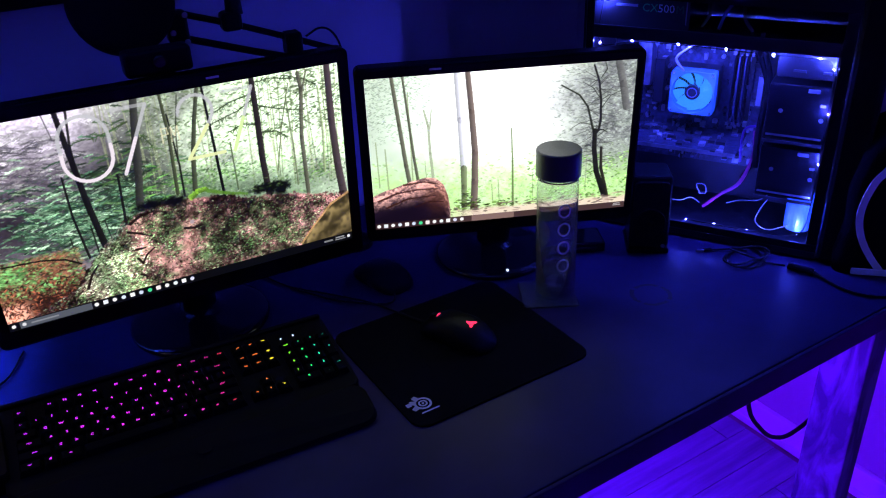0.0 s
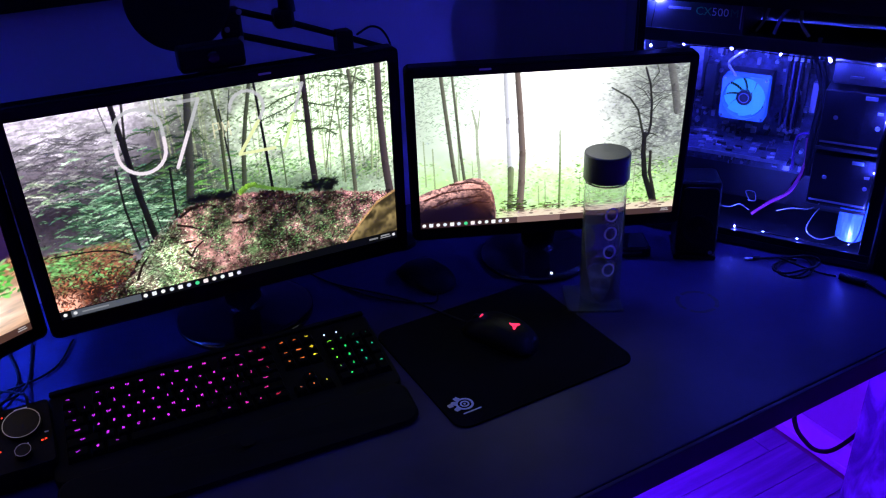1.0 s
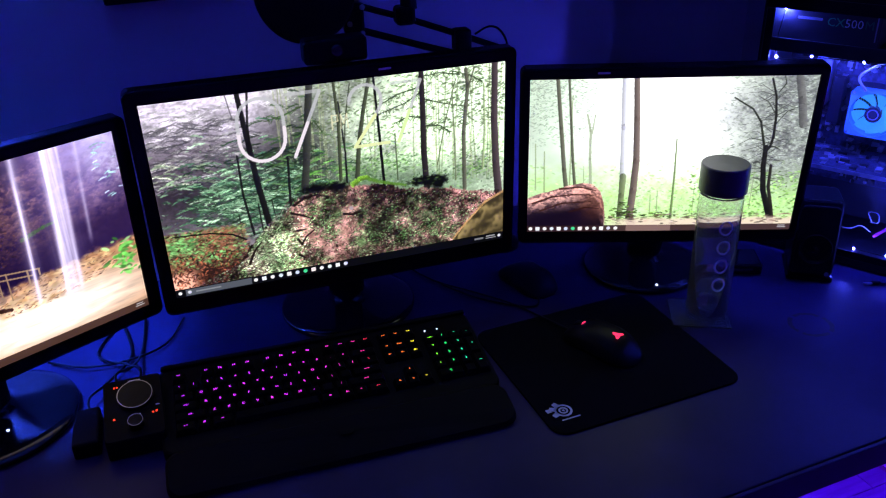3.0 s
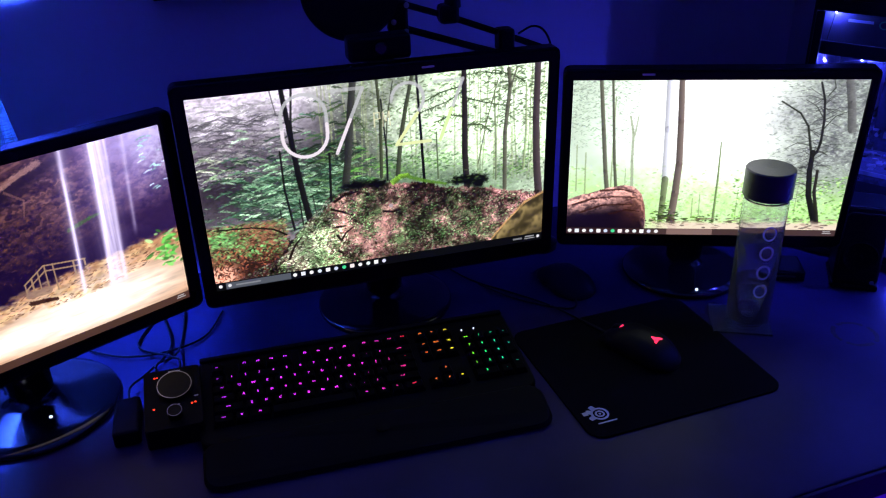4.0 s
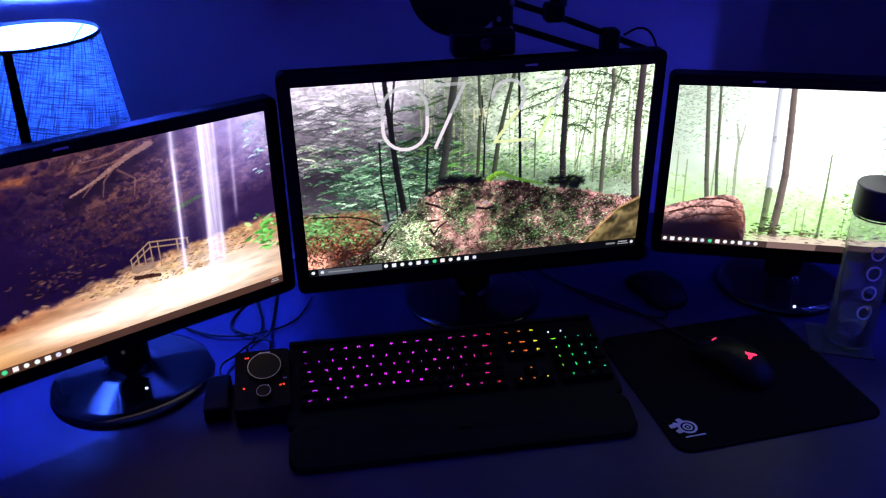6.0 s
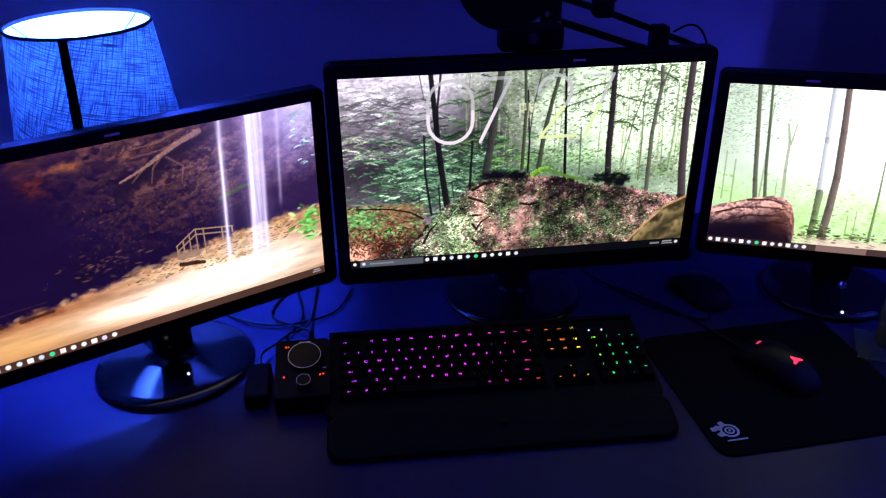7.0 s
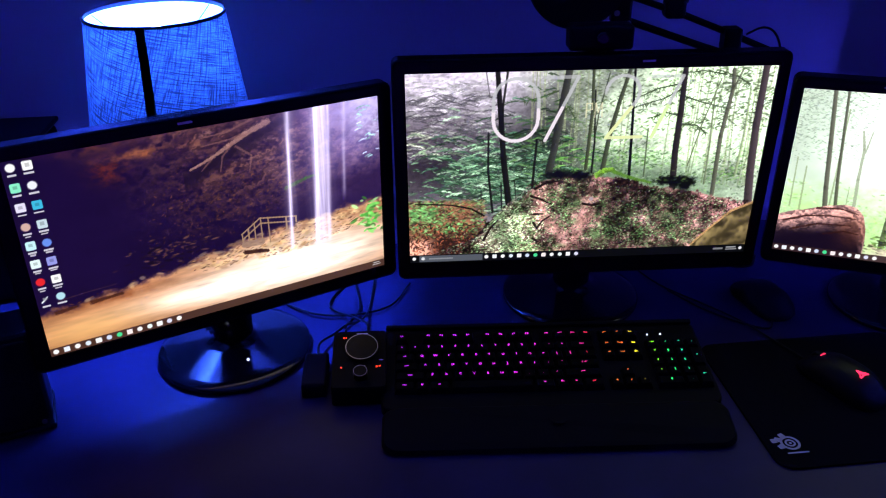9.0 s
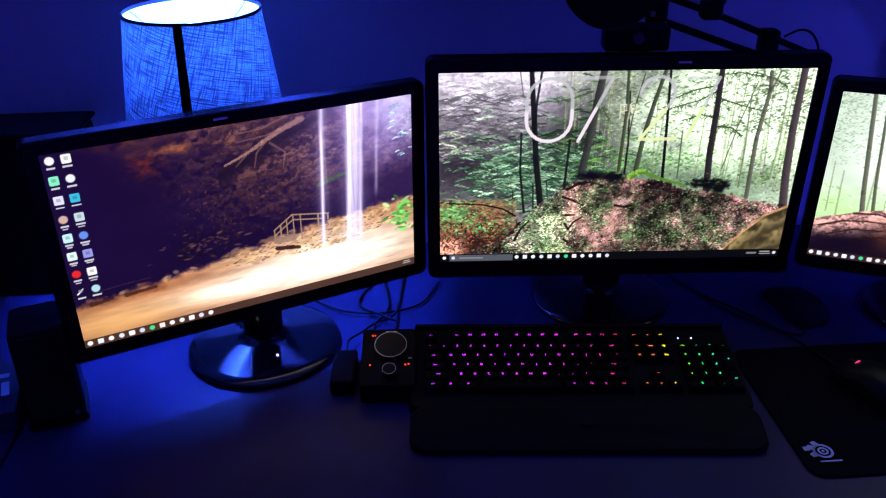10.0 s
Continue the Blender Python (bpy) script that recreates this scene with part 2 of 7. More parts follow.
# ---- the pictures on the screens ----
def screen_mesh(name, w, h, paint, cols, rows, parent):
    """A flat sheet of small squares, coloured square by square, that shines like a lit panel."""
    u, v = np.meshgrid((np.arange(cols + 1)) / cols, (np.arange(rows + 1)) / rows)
    rgb = paint(u * w / h, v)
    co = np.stack([(u - 0.5) * w, np.full_like(u, 0.0025), (0.5 - v) * h], -1).reshape(-1, 3)
    n = np.arange((cols + 1) * (rows + 1)).reshape(rows + 1, cols + 1)
    faces = np.stack([n[1:, :-1], n[1:, 1:], n[:-1, 1:], n[:-1, :-1]], -1).reshape(-1, 4)
    me = bpy.data.meshes.new(name)
    me.vertices.add(len(co))
    me.vertices.foreach_set("co", co.ravel())
    me.loops.add(faces.size)
    me.loops.foreach_set("vertex_index", faces.ravel())
    me.polygons.add(len(faces))
    me.polygons.foreach_set("loop_start", np.arange(0, faces.size, 4))
    me.update(calc_edges=True)
    layer = me.color_attributes.new("picture", "FLOAT_COLOR", "POINT")
    srgb = np.clip(rgb, 0, None)
    linear = np.where(srgb <= 0.04045, srgb / 12.92, ((srgb + 0.055) / 1.055) ** 2.4)
    layer.data.foreach_set("color", np.concatenate([linear, np.ones((*u.shape, 1))], -1).astype(np.float32).ravel())
    me.materials.append(SCREEN)
    ob = new(name, me)
    ob.parent = parent
    return tagged(ob, "lit screen with a forest picture")


def screen_material():
    m = bpy.data.materials.new("lit_screen")
    m.use_nodes = True
    nt = m.node_tree
    b = nt.nodes["Principled BSDF"]
    b.inputs["Base Color"].default_value = (0.01, 0.01, 0.01, 1)
    b.inputs["Roughness"].default_value = 0.4
    a = nt.nodes.new("ShaderNodeAttribute")
    a.attribute_name = "picture"
    nt.links.new(a.outputs["Color"], b.inputs["Emission Color"])
    b.inputs["Emission Strength"].default_value = 1.0
    return m


SCREEN = screen_material()


class Canvas:
    """Paints by layers of noise, strokes and leaf dabs. u runs to the right, v down, both 0 to 1; a is width over height."""

    def __init__(self, x, y, seed):
        self.rows, self.cols = x.shape
        self.a = float(x.max())
        self.u, self.v = x / self.a, y
        self.rgb = np.zeros((*x.shape, 3))
        self.rng = np.random.default_rng(seed)

    def noise(self, fu, fv, octaves=3, gain=0.55):
        """Smooth noise from 0 to 1 with fu and fv cells across."""
        out, amp, total = 0, 1.0, 0.0
        for _ in range(octaves):
            gx, gy = int(fu) + 3, int(fv) + 3
            lat = self.rng.random((gy, gx))
            px, py = self.u * fu, self.v * fv
            ix, iy = np.clip(px.astype(int), 0, gx - 2), np.clip(py.astype(int), 0, gy - 2)
            fx, fy = px - ix, py - iy
            fx, fy = fx * fx * (3 - 2 * fx), fy * fy * (3 - 2 * fy)
            low = lat[iy, ix] * (1 - fx) + lat[iy, ix + 1] * fx
            high = lat[iy + 1, ix] * (1 - fx) + lat[iy + 1, ix + 1] * fx
            out, total = out + amp * (low * (1 - fy) + high * fy), total + amp
            amp, fu, fv = amp * gain, fu * 2, fv * 2
        return out / total

    def lay(self, colour, mask):
        m = np.clip(mask, 0, 1)[..., None]
        self.rgb = self.rgb * (1 - m) + np.asarray(colour) * m

    def window(self, u0, u1, v0, v1):
        c0, c1 = max(0, int(u0 * (self.cols - 1))), min(self.cols, int(u1 * (self.cols - 1)) + 2)
        r0, r1 = max(0, int(v0 * (self.rows - 1))), min(self.rows, int(v1 * (self.rows - 1)) + 2)
        return slice(r0, r1), slice(c0, c1)

    def stroke(self, points, w0, w1, colour, alpha=1.0, rough=0.0, soft=0.5, shade=0.0):
        """A tapered line; widths in parts of the picture's width. shade lights its one side."""
        pts = [np.array(p, float) for p in points]
        n = len(pts) - 1
        for k in range(n):
            p, q = pts[k], pts[k + 1]
            wa, wb = w0 + (w1 - w0) * k / n, w0 + (w1 - w0) * (k + 1) / n
            pad = max(wa, wb) + 0.004
            win = self.window(min(p[0], q[0]) - pad, max(p[0], q[0]) + pad, min(p[1], q[1]) - pad * self.a, max(p[1], q[1]) + pad * self.a)
            u, v = self.u[win], self.v[win] / self.a
            if u.size == 0:
                continue
            d = np.array([q[0] - p[0], (q[1] - p[1]) / self.a])
            t = np.clip(((u - p[0]) * d[0] + (v - p[1] / self.a) * d[1]) / max(d @ d, 1e-9), 0, 1)
            dx, dy = u - p[0] - t * d[0], v - p[1] / self.a - t * d[1]
            dist = np.hypot(dx, dy)
            wide = (wa + (wb - wa) * t) / 2
            if rough:
                wide = wide * (1 + rough * (self.rng.random(u.shape) - 0.5))
            edge = soft / self.cols
            m = np.clip((wide - dist) / edge + 0.5, 0, 1)[..., None] * alpha
            c = np.broadcast_to(np.asarray(colour, float), (*u.shape, 3))
            if shade:
                c = c * (1 + shade * np.sign(dx) * np.minimum(1, dist / np.maximum(wide, 1e-5)))[..., None]
            if rough:
                c = c * (1 + 0.5 * rough * (self.rng.random(u.shape) - 0.5))[..., None]
            self.rgb[win] = self.rgb[win] * (1 - m) + c * m

    def dabs(self, count, where, length, thick, colours, angle=(0, 180), alpha=0.8, vary=0.25):
        """Scatters small leaf strokes; where(u, v) is the chance of one, colours a list to pick from."""
        uu, vv = self.rng.random(count * 40), self.rng.random(count * 40)
        keep = self.rng.random(count * 40) < where(uu, vv)
        for u, v in list(zip(uu[keep], vv[keep]))[:count]:
            ln, th = length * (0.5 + self.rng.random()), thick * (0.6 + 0.8 * self.rng.random())
            an = math.radians(angle[0] + (angle[1] - angle[0]) * self.rng.random())
            ca, sa = math.cos(an), math.sin(an)
            win = self.window(u - ln, u + ln, v - ln * self.a, v + ln * self.a)
            x, y = self.u[win] - u, (self.v[win] - v) / self.a
            p, q = (x * ca + y * sa) / ln, (y * ca - x * sa) / th
            m = np.clip(1.3 - (p * p + q * q), 0, 1)[..., None] * alpha
            c = np.array(colours[self.rng.integers(len(colours))]) * (1 + vary * (self.rng.random() * 2 - 1))
            self.rgb[win] = self.rgb[win] * (1 - m) + c * m

    def fronds(self, count, where, size, colours, droop=0.2, alpha=0.6, twigs=9):
        """Flat sprays of twigs, as on hemlock boughs."""
        uu, vv = self.rng.random(count * 30), self.rng.random(count * 30)
        keep = self.rng.random(count * 30) < where(uu, vv)
        for u, v in list(zip(uu[keep], vv[keep]))[:count]:
            side = 1 if self.rng.random() < 0.5 else -1
            s = size * (0.5 + self.rng.random())
            c = np.array(colours[self.rng.integers(len(colours))]) * (0.75 + 0.5 * self.rng.random())
            for k in range(twigs):
                f = k / twigs
                x, y = u + side * s * f, v + self.a * s * droop * f * f
                r = s * 0.33 * (1 - 0.6 * f)
                self.stroke([(x, y), (x + side * r * 0.8, y + self.a * r * (self.rng.random() - 0.42))], 0.0042, 0.0018, c * (0.8 + 0.4 * self.rng.random()), alpha)

    def dots(self, u0, step, count, v, size, colours):
        for k in range(count):
            c = colours[k % len(colours)]
            u = u0 + step * k
            win = self.window(u - size, u + size, v - size * self.a, v + size * self.a)
            x, y = (self.u[win] - u) / size, (self.v[win] - v) / size / self.a
            p = 2 + 4 * (k % 3 == 1)
            m = np.clip((1 - (np.abs(x) ** p + np.abs(y) ** p)) * 2.5, 0, 1)[..., None]
            self.rgb[win] = self.rgb[win] * (1 - m) + np.array(c) * m

    def bar(self, u0, u1, v0, v1, colour, alpha=1.0):
        m = (self.u >= u0) & (self.u <= u1) & (self.v >= v0) & (self.v <= v1)
        self.lay(colour, m * alpha)


def ramp(a, b, x):
    t = np.clip((x - a) / (b - a), 0, 1)
    return t * t * (3 - 2 * t)


def blob(u, v, cu, cv, ru, rv):
    return np.exp(-(((u - cu) / ru) ** 2 + ((v - cv) / rv) ** 2))


def line_at(u, us, vs):
    return np.interp(u, us, vs)


ICONS = [(1, 1, 1), (0.95, 0.97, 1), (1, 1, 1), (0.9, 0.95, 1), (1, 1, 1), (0.85, 0.9, 1), (0.3, 0.9, 0.6), (1, 0.95, 0.95), (1, 1, 1), (0.95, 1, 1), (1, 1, 1), (0.9, 0.9, 1)]


def paint_centre(x, y):
    c = Canvas(x, y, 3)
    u, v = c.u, c.v
    n1, n2, n3 = c.noise(7, 5, 4), c.noise(44, 30, 4, 0.85), c.noise(80, 16, 3, 0.7)
    soft, streaks = c.noise(16, 11, 3, 0.5), c.noise(18, 70, 3, 0.6)
    # misty distance: grey to the left, bright yellow green to the right
    bright = 0.42 + 0.46 * ramp(0.42, 0.85, u) * (1 - 0.55 * ramp(0.25, 0.62, v)) + 0.40 * blob(u, v, 0.06, -0.02, 0.30, 0.24)
    bright = bright - 0.25 * blob(u, v, 0.38, 0.36, 0.10, 0.26) + 0.12 * blob(u, v, 0.58, 0.22, 0.12, 0.18)
    bright = bright * (0.74 + 0.52 * n1) * (0.68 + 0.44 * soft + 0.22 * n2) * 1.12
    green = np.stack([bright * 0.96, bright * 1.04, bright * 0.88], -1)
    grey = np.stack([bright * 1.0, bright * 0.99, bright * 0.97], -1)
    m = ramp(0.30, 0.48, u + 0.2 * (n1 - 0.5))[..., None]
    c.rgb = grey * (1 - m) + green * m
    c.lay((0.86, 1.02, 0.76), 0.80 * ramp(0.30, 0.66, 0.10 * n2 + 0.55 * soft + 0.35 * n1) * ramp(0.46, 0.72, u) * (1 - ramp(0.40, 0.58, v)))
    c.lay((1.0, 1.05, 0.98), 0.75 * ramp(0.42, 0.70, 0.08 * n2 + 0.5 * soft + 0.42 * n1) * ramp(0.66, 0.9, u) * (1 - ramp(0.25, 0.46, v)))
    c.lay((0.52, 0.51, 0.51), 0.5 * ramp(0.40, 0.68, streaks) * (1 - ramp(0.22, 0.34, u)) * (1 - ramp(0.20, 0.42, v)))
    c.lay((0.15, 0.125, 0.15), 0.93 * blob(u, v, 0.05, 0.47, 0.17, 0.17) * (0.75 + 0.4 * n1))
    c.lay((0.33, 0.30, 0.32), 0.75 * blob(u, v, 0.10, 0.30, 0.17, 0.10) * (0.6 + 0.5 * n3))
    # far faint trunks
    for k in range(34):
        t = c.rng.random()
        at = 0.33 + 0.66 * t
        tone = 0.50 + 0.22 * c.rng.random()
        lean = 0.05 * (c.rng.random() - 0.5)
        c.stroke([(at + lean, 0), (at, 0.50 + 0.12 * t)], 0.003, 0.0045, (tone * 0.92, tone, tone * 0.72), 0.55, 0.3)
    # misty boughs at the top
    c.fronds(150, lambda a, b: (a < 0.27) * (b < 0.42) * (b > 0.03), 0.055, [(0.78, 0.79, 0.75), (0.66, 0.68, 0.62), (0.50, 0.52, 0.47)], 0.18, 0.34)
    c.fronds(120, lambda a, b: (a < 0.26) * (b < 0.46) * (b > 0.1), 0.05, [(0.30, 0.30, 0.30), (0.24, 0.24, 0.24)], 0.25, 0.4)
    c.fronds(60, lambda a, b: (a < 0.04) * (b > 0.22) * (b < 0.4) + (a > 0.05) * (a < 0.2) * (b > 0.30) * (b < 0.42) * 0.3, 0.035, [(0.50, 0.60, 0.45), (0.62, 0.66, 0.55)], 0.3, 0.6)
    c.dabs(5200, lambda a, b: (b < 0.60) * (a > 0.36) * (0.30 + 0.70 * ramp(0.12, 0.45, b)), 0.0034, 0.0012, [(0.84, 0.96, 0.74), (0.62, 0.78, 0.52), (0.42, 0.55, 0.36), (0.95, 1.04, 0.88), (0.34, 0.46, 0.29)], (-30, 30), 0.30)
    c.lay((0.33, 0.47, 0.30), 0.62 * ramp(-0.20, -0.03, v - line_at(u, [0.40, 0.526, 0.673, 0.839, 1.0], [0.53, 0.54, 0.585, 0.645, 0.71])) * ramp(0.44, 0.54, u) * (1 - 0.5 * ramp(0.8, 1.0, u)) * (0.35 + 0.9 * n2))
    c.rgb = c.rgb * (0.84 + 0.32 * c.noise(130, 90, 2, 0.7))[..., None]
    c.dabs(900, lambda a, b: (b < 0.32) * (a > 0.45) * (0.4 + (a > 0.8)), 0.006, 0.0022, [(0.34, 0.42, 0.26), (0.26, 0.32, 0.20)], (-40, 40), 0.55)
    # dark boughs crossing behind the digits
    for p in ([(0.75, 0.10), (0.70, 0.15), (0.62, 0.19)], [(0.75, 0.14), (0.80, 0.17), (0.88, 0.21)], [(0.74, 0.08), (0.68, 0.10), (0.63, 0.14)], [(0.86, 0.04), (0.80, 0.02), (0.74, 0.03)], [(0.93, 0.09), (0.89, 0.05), (0.84, 0.02)], [(0.76, 0.28), (0.80, 0.29), (0.83, 0.33)], [(0.75, 0.24), (0.71, 0.22), (0.66, 0.25)], [(0.41, 0.10), (0.36, 0.13), (0.31, 0.15)], [(0.41, 0.22), (0.44, 0.18), (0.46, 0.24)]):
        c.stroke(p, 0.0045, 0.002, (0.20, 0.24, 0.16), 0.8)
        for _ in range(45):
            i = c.rng.integers(len(p) - 1)
            f = c.rng.random()
            a0, b0 = p[i][0] * (1 - f) + p[i + 1][0] * f, p[i][1] * (1 - f) + p[i + 1][1] * f
            c.stroke([(a0, b0), (a0 + 0.022 * (c.rng.random() - 0.5), b0 + 0.045 * (c.rng.random() - 0.35))], 0.003, 0.0012, (0.24, 0.31, 0.18), 0.6)
    # green hemlocks at the middle left
    c.lay((0.10, 0.15, 0.10), 0.80 * blob(u, v, 0.30, 0.52, 0.14, 0.17) * (0.5 + 0.8 * n2))
    hem = lambda a, b: np.clip(blob(a, b, 0.26, 0.53, 0.15, 0.16) * 1.2, 0, 1) * (b < 0.74)
    c.fronds(240, hem, 0.045, [(0.12, 0.21, 0.14), (0.17, 0.28, 0.18), (0.22, 0.35, 0.23)], 0.3, 0.6)
    c.fronds(300, hem, 0.034, [(0.34, 0.48, 0.34), (0.46, 0.60, 0.45), (0.26, 0.40, 0.29), (0.60, 0.72, 0.57)], 0.25, 0.7)
    c.dabs(1500, hem, 0.0050, 0.0014, [(0.40, 0.54, 0.40), (0.54, 0.68, 0.52), (0.24, 0.36, 0.26), (0.10, 0.17, 0.11)], (-25, 35), 0.6)
    c.fronds(110, lambda a, b: blob(a, b, 0.36, 0.33, 0.06, 0.15), 0.04, [(0.18, 0.27, 0.15), (0.30, 0.42, 0.24), (0.12, 0.18, 0.11)], 0.3, 0.6)
    c.fronds(70, lambda a, b: blob(a, b, 0.48, 0.42, 0.05, 0.08), 0.03, [(0.36, 0.56, 0.26), (0.45, 0.66, 0.34)], 0.3, 0.6)
    c.dabs(700, lambda a, b: blob(a, b, 0.60, 0.45, 0.12, 0.07) + 0.8 * blob(a, b, 0.92, 0.53, 0.08, 0.09), 0.005, 0.0025, [(0.28, 0.42, 0.22), (0.46, 0.64, 0.34), (0.60, 0.80, 0.46), (0.20, 0.31, 0.17)], (-40, 40), 0.5)
    # main trunks
    dark = (0.085, 0.085, 0.075)
    for pts, w0, w1, col, al in (
        ([(0.245, 0.0), (0.258, 0.25), (0.268, 0.45), (0.286, 0.68)], 0.013, 0.018, dark, 0.95),
        ([(0.272, 0.0), (0.262, 0.16), (0.262, 0.32)], 0.006, 0.006, dark, 0.85),
        ([(0.215, 0.0), (0.226, 0.12)], 0.004, 0.003, (0.3, 0.3, 0.29), 0.7),
        ([(0.224, 0.30), (0.225, 0.50), (0.240, 0.72)], 0.005, 0.007, dark, 0.9),
        ([(0.262, 0.56), (0.266, 0.70)], 0.004, 0.005, dark, 0.8),
        ([(0.300, 0.55), (0.307, 0.67)], 0.003, 0.003, dark, 0.8),
        ([(0.206, 0.60), (0.208, 0.74)], 0.003, 0.004, dark, 0.8),
        ([(0.436, 0.0), (0.420, 0.20), (0.408, 0.38), (0.396, 0.51)], 0.019, 0.021, (0.20, 0.21, 0.18), 0.93),
        ([(0.358, 0.34), (0.350, 0.62)], 0.006, 0.008, dark, 0.9),
        ([(0.501, 0.0), (0.506, 0.20), (0.500, 0.50)], 0.008, 0.010, (0.24, 0.27, 0.18), 0.9),
        ([(0.510, 0.10), (0.516, 0.28), (0.519, 0.36), (0.517, 0.52)], 0.004, 0.006, dark, 0.9),
        ([(0.545, 0.02), (0.525, 0.20), (0.518, 0.34)], 0.003, 0.004, (0.2, 0.22, 0.16), 0.8),
        ([(0.600, 0.0), (0.578, 0.16), (0.560, 0.32), (0.548, 0.50)], 0.010, 0.014, (0.25, 0.28, 0.20), 0.92),
        ([(0.612, 0.0), (0.620, 0.30), (0.628, 0.66)], 0.006, 0.009, (0.06, 0.06, 0.055), 0.97),
        ([(0.665, 0.3), (0.668, 0.55)], 0.004, 0.005, (0.3, 0.36, 0.24), 0.8),
        ([(0.748, 0.0), (0.750, 0.22), (0.749, 0.42), (0.755, 0.62)], 0.015, 0.019, (0.17, 0.155, 0.145), 0.97),
        ([(0.85, 0.06), (0.815, 0.28), (0.790, 0.50)], 0.003, 0.004, (0.36, 0.40, 0.28), 0.8),
        ([(0.838, 0.12), (0.845, 0.40), (0.846, 0.60)], 0.004, 0.006, (0.42, 0.47, 0.34), 0.75),
        ([(0.880, 0.02), (0.886, 0.10), (0.872, 0.35), (0.874, 0.66)], 0.011, 0.013, (0.33, 0.34, 0.27), 0.88),
        ([(0.905, 0.02), (0.888, 0.11)], 0.005, 0.006, (0.36, 0.38, 0.3), 0.8),
        ([(0.935, 0.10), (0.938, 0.35), (0.932, 0.56)], 0.005, 0.008, (0.55, 0.62, 0.44), 0.75),
        ([(0.968, 0.0), (0.968, 0.30), (0.975, 0.55), (0.985, 0.72)], 0.019, 0.025, (0.28, 0.25, 0.24), 0.97),
    ):
        c.stroke(pts, w0, w1, col, al, 0.16, soft=0.9, shade=0.3)
    # the mound
    top = line_at(u, [0, 0.14, 0.19, 0.23, 0.27, 0.31, 0.345, 0.38, 0.446, 0.526, 0.673, 0.839, 0.992, 1], [0.99, 0.97, 0.86, 0.765, 0.70, 0.655, 0.60, 0.555, 0.53, 0.54, 0.585, 0.645, 0.71, 0.72]) + 0.06 * (n2 - 0.5) + 0.05 * (n1 - 0.5)
    nb = c.noise(15, 9, 4, 0.65)
    mound = ramp(-0.006, 0.006, v - top)
    # bank at the lower left
    c.lay(np.stack([0.62 * n2 + 0.16, 0.45 * n2 + 0.11, 0.30 * n2 + 0.09], -1), ramp(0.64, 0.68, v + 0.05 * (n2 - 0.5)) * (1 - ramp(0.16, 0.24, u)))
    c.lay((0.85, 0.68, 0.55), ramp(0.84, 0.9, v) * (1 - ramp(0.03, 0.12, u + 0.1 * (n2 - 0.5))))
    c.lay((0.14, 0.09, 0.07), ramp(0.80, 0.86, v + 0.10 * (n2 - 0.5)) * ramp(0.04, 0.10, u) * (1 - ramp(0.24, 0.28, u)) * 0.85)
    c.dabs(1500, lambda a, b: (a < 0.22) * (b > 0.65) * (b < 0.86) * (0.35 + blob(a, b, 0.03, 0.74, 0.06, 0.07)), 0.0050, 0.0022, [(0.40, 0.52, 0.30), (0.50, 0.64, 0.38), (0.28, 0.36, 0.18), (0.24, 0.19, 0.13), (0.14, 0.11, 0.08), (0.62, 0.48, 0.36), (0.5, 0.38, 0.28)], (-40, 40), 0.6)
    c.dabs(420, lambda a, b: np.clip(1.4 * blob(a, b, 0.035, 0.72, 0.05, 0.05) + blob(a, b, 0.13, 0.80, 0.08, 0.03), 0, 1), 0.006, 0.003, [(0.42, 0.70, 0.38), (0.54, 0.80, 0.48), (0.30, 0.50, 0.27)], (-40, 40), 0.5)
    c.dabs(700, lambda a, b: (a < 0.24) * (b > 0.78), 0.005, 0.002, [(0.42, 0.25, 0.18), (0.25, 0.15, 0.11), (0.60, 0.38, 0.26), (0.10, 0.07, 0.06)], (0, 180), 0.8)
    c.stroke([(0.02, 0.665), (0.12, 0.675), (0.18, 0.70), (0.215, 0.74)], 0.004, 0.006, (0.08, 0.06, 0.05), 0.9)
    soil = np.stack([0.33 + 0.18 * n3, 0.245 + 0.14 * n3, 0.235 + 0.14 * n3], -1) * (0.40 + 1.3 * np.clip(n2 * 1.5 - 0.4, 0, 1))[..., None] * (0.62 + 0.55 * ramp(0.32, 0.68, nb))[..., None]
    c.lay(soil, mound)
    path = np.maximum(blob(u - (0.37 + 0.30 * np.clip(v - 0.62, 0, 1) * ramp(0.62, 0.9, v)), v, 0, 0.78, 0.022, 0.22), 0.95 * blob(u - (0.525 - 0.20 * np.clip(v - 0.66, 0, 1)), v, 0, 0.80, 0.026, 0.17))
    c.lay(np.stack([0.54 + 0.3 * (n2 - 0.5), 0.43 + 0.3 * (n2 - 0.5), 0.39 + 0.3 * (n2 - 0.5)], -1), np.clip(path * 1.3 * (0.30 + 0.9 * n2), 0, 0.72) * mound)
    on = lambda a, b: b > line_at(a, [0, 0.2, 0.25, 0.352, 0.446, 0.673, 0.992, 1], [0.99, 0.86, 0.74, 0.56, 0.54, 0.60, 0.72, 0.73])
    off_path = lambda a, b: 1 - 0.85 * np.maximum(blob(a - (0.37 + 0.30 * np.clip(b - 0.62, 0, 1) * ramp(0.62, 0.9, b)), b, 0, 0.78, 0.02, 0.22), blob(a - (0.525 - 0.20 * np.clip(b - 0.66, 0, 1)), b, 0, 0.80, 0.024, 0.17))
    c.dabs(3600, lambda a, b: on(a, b) * off_path(a, b), 0.0034, 0.0015, [(0.07, 0.06, 0.06), (0.16, 0.10, 0.09), (0.07, 0.06, 0.05)], (0, 180), 0.8)
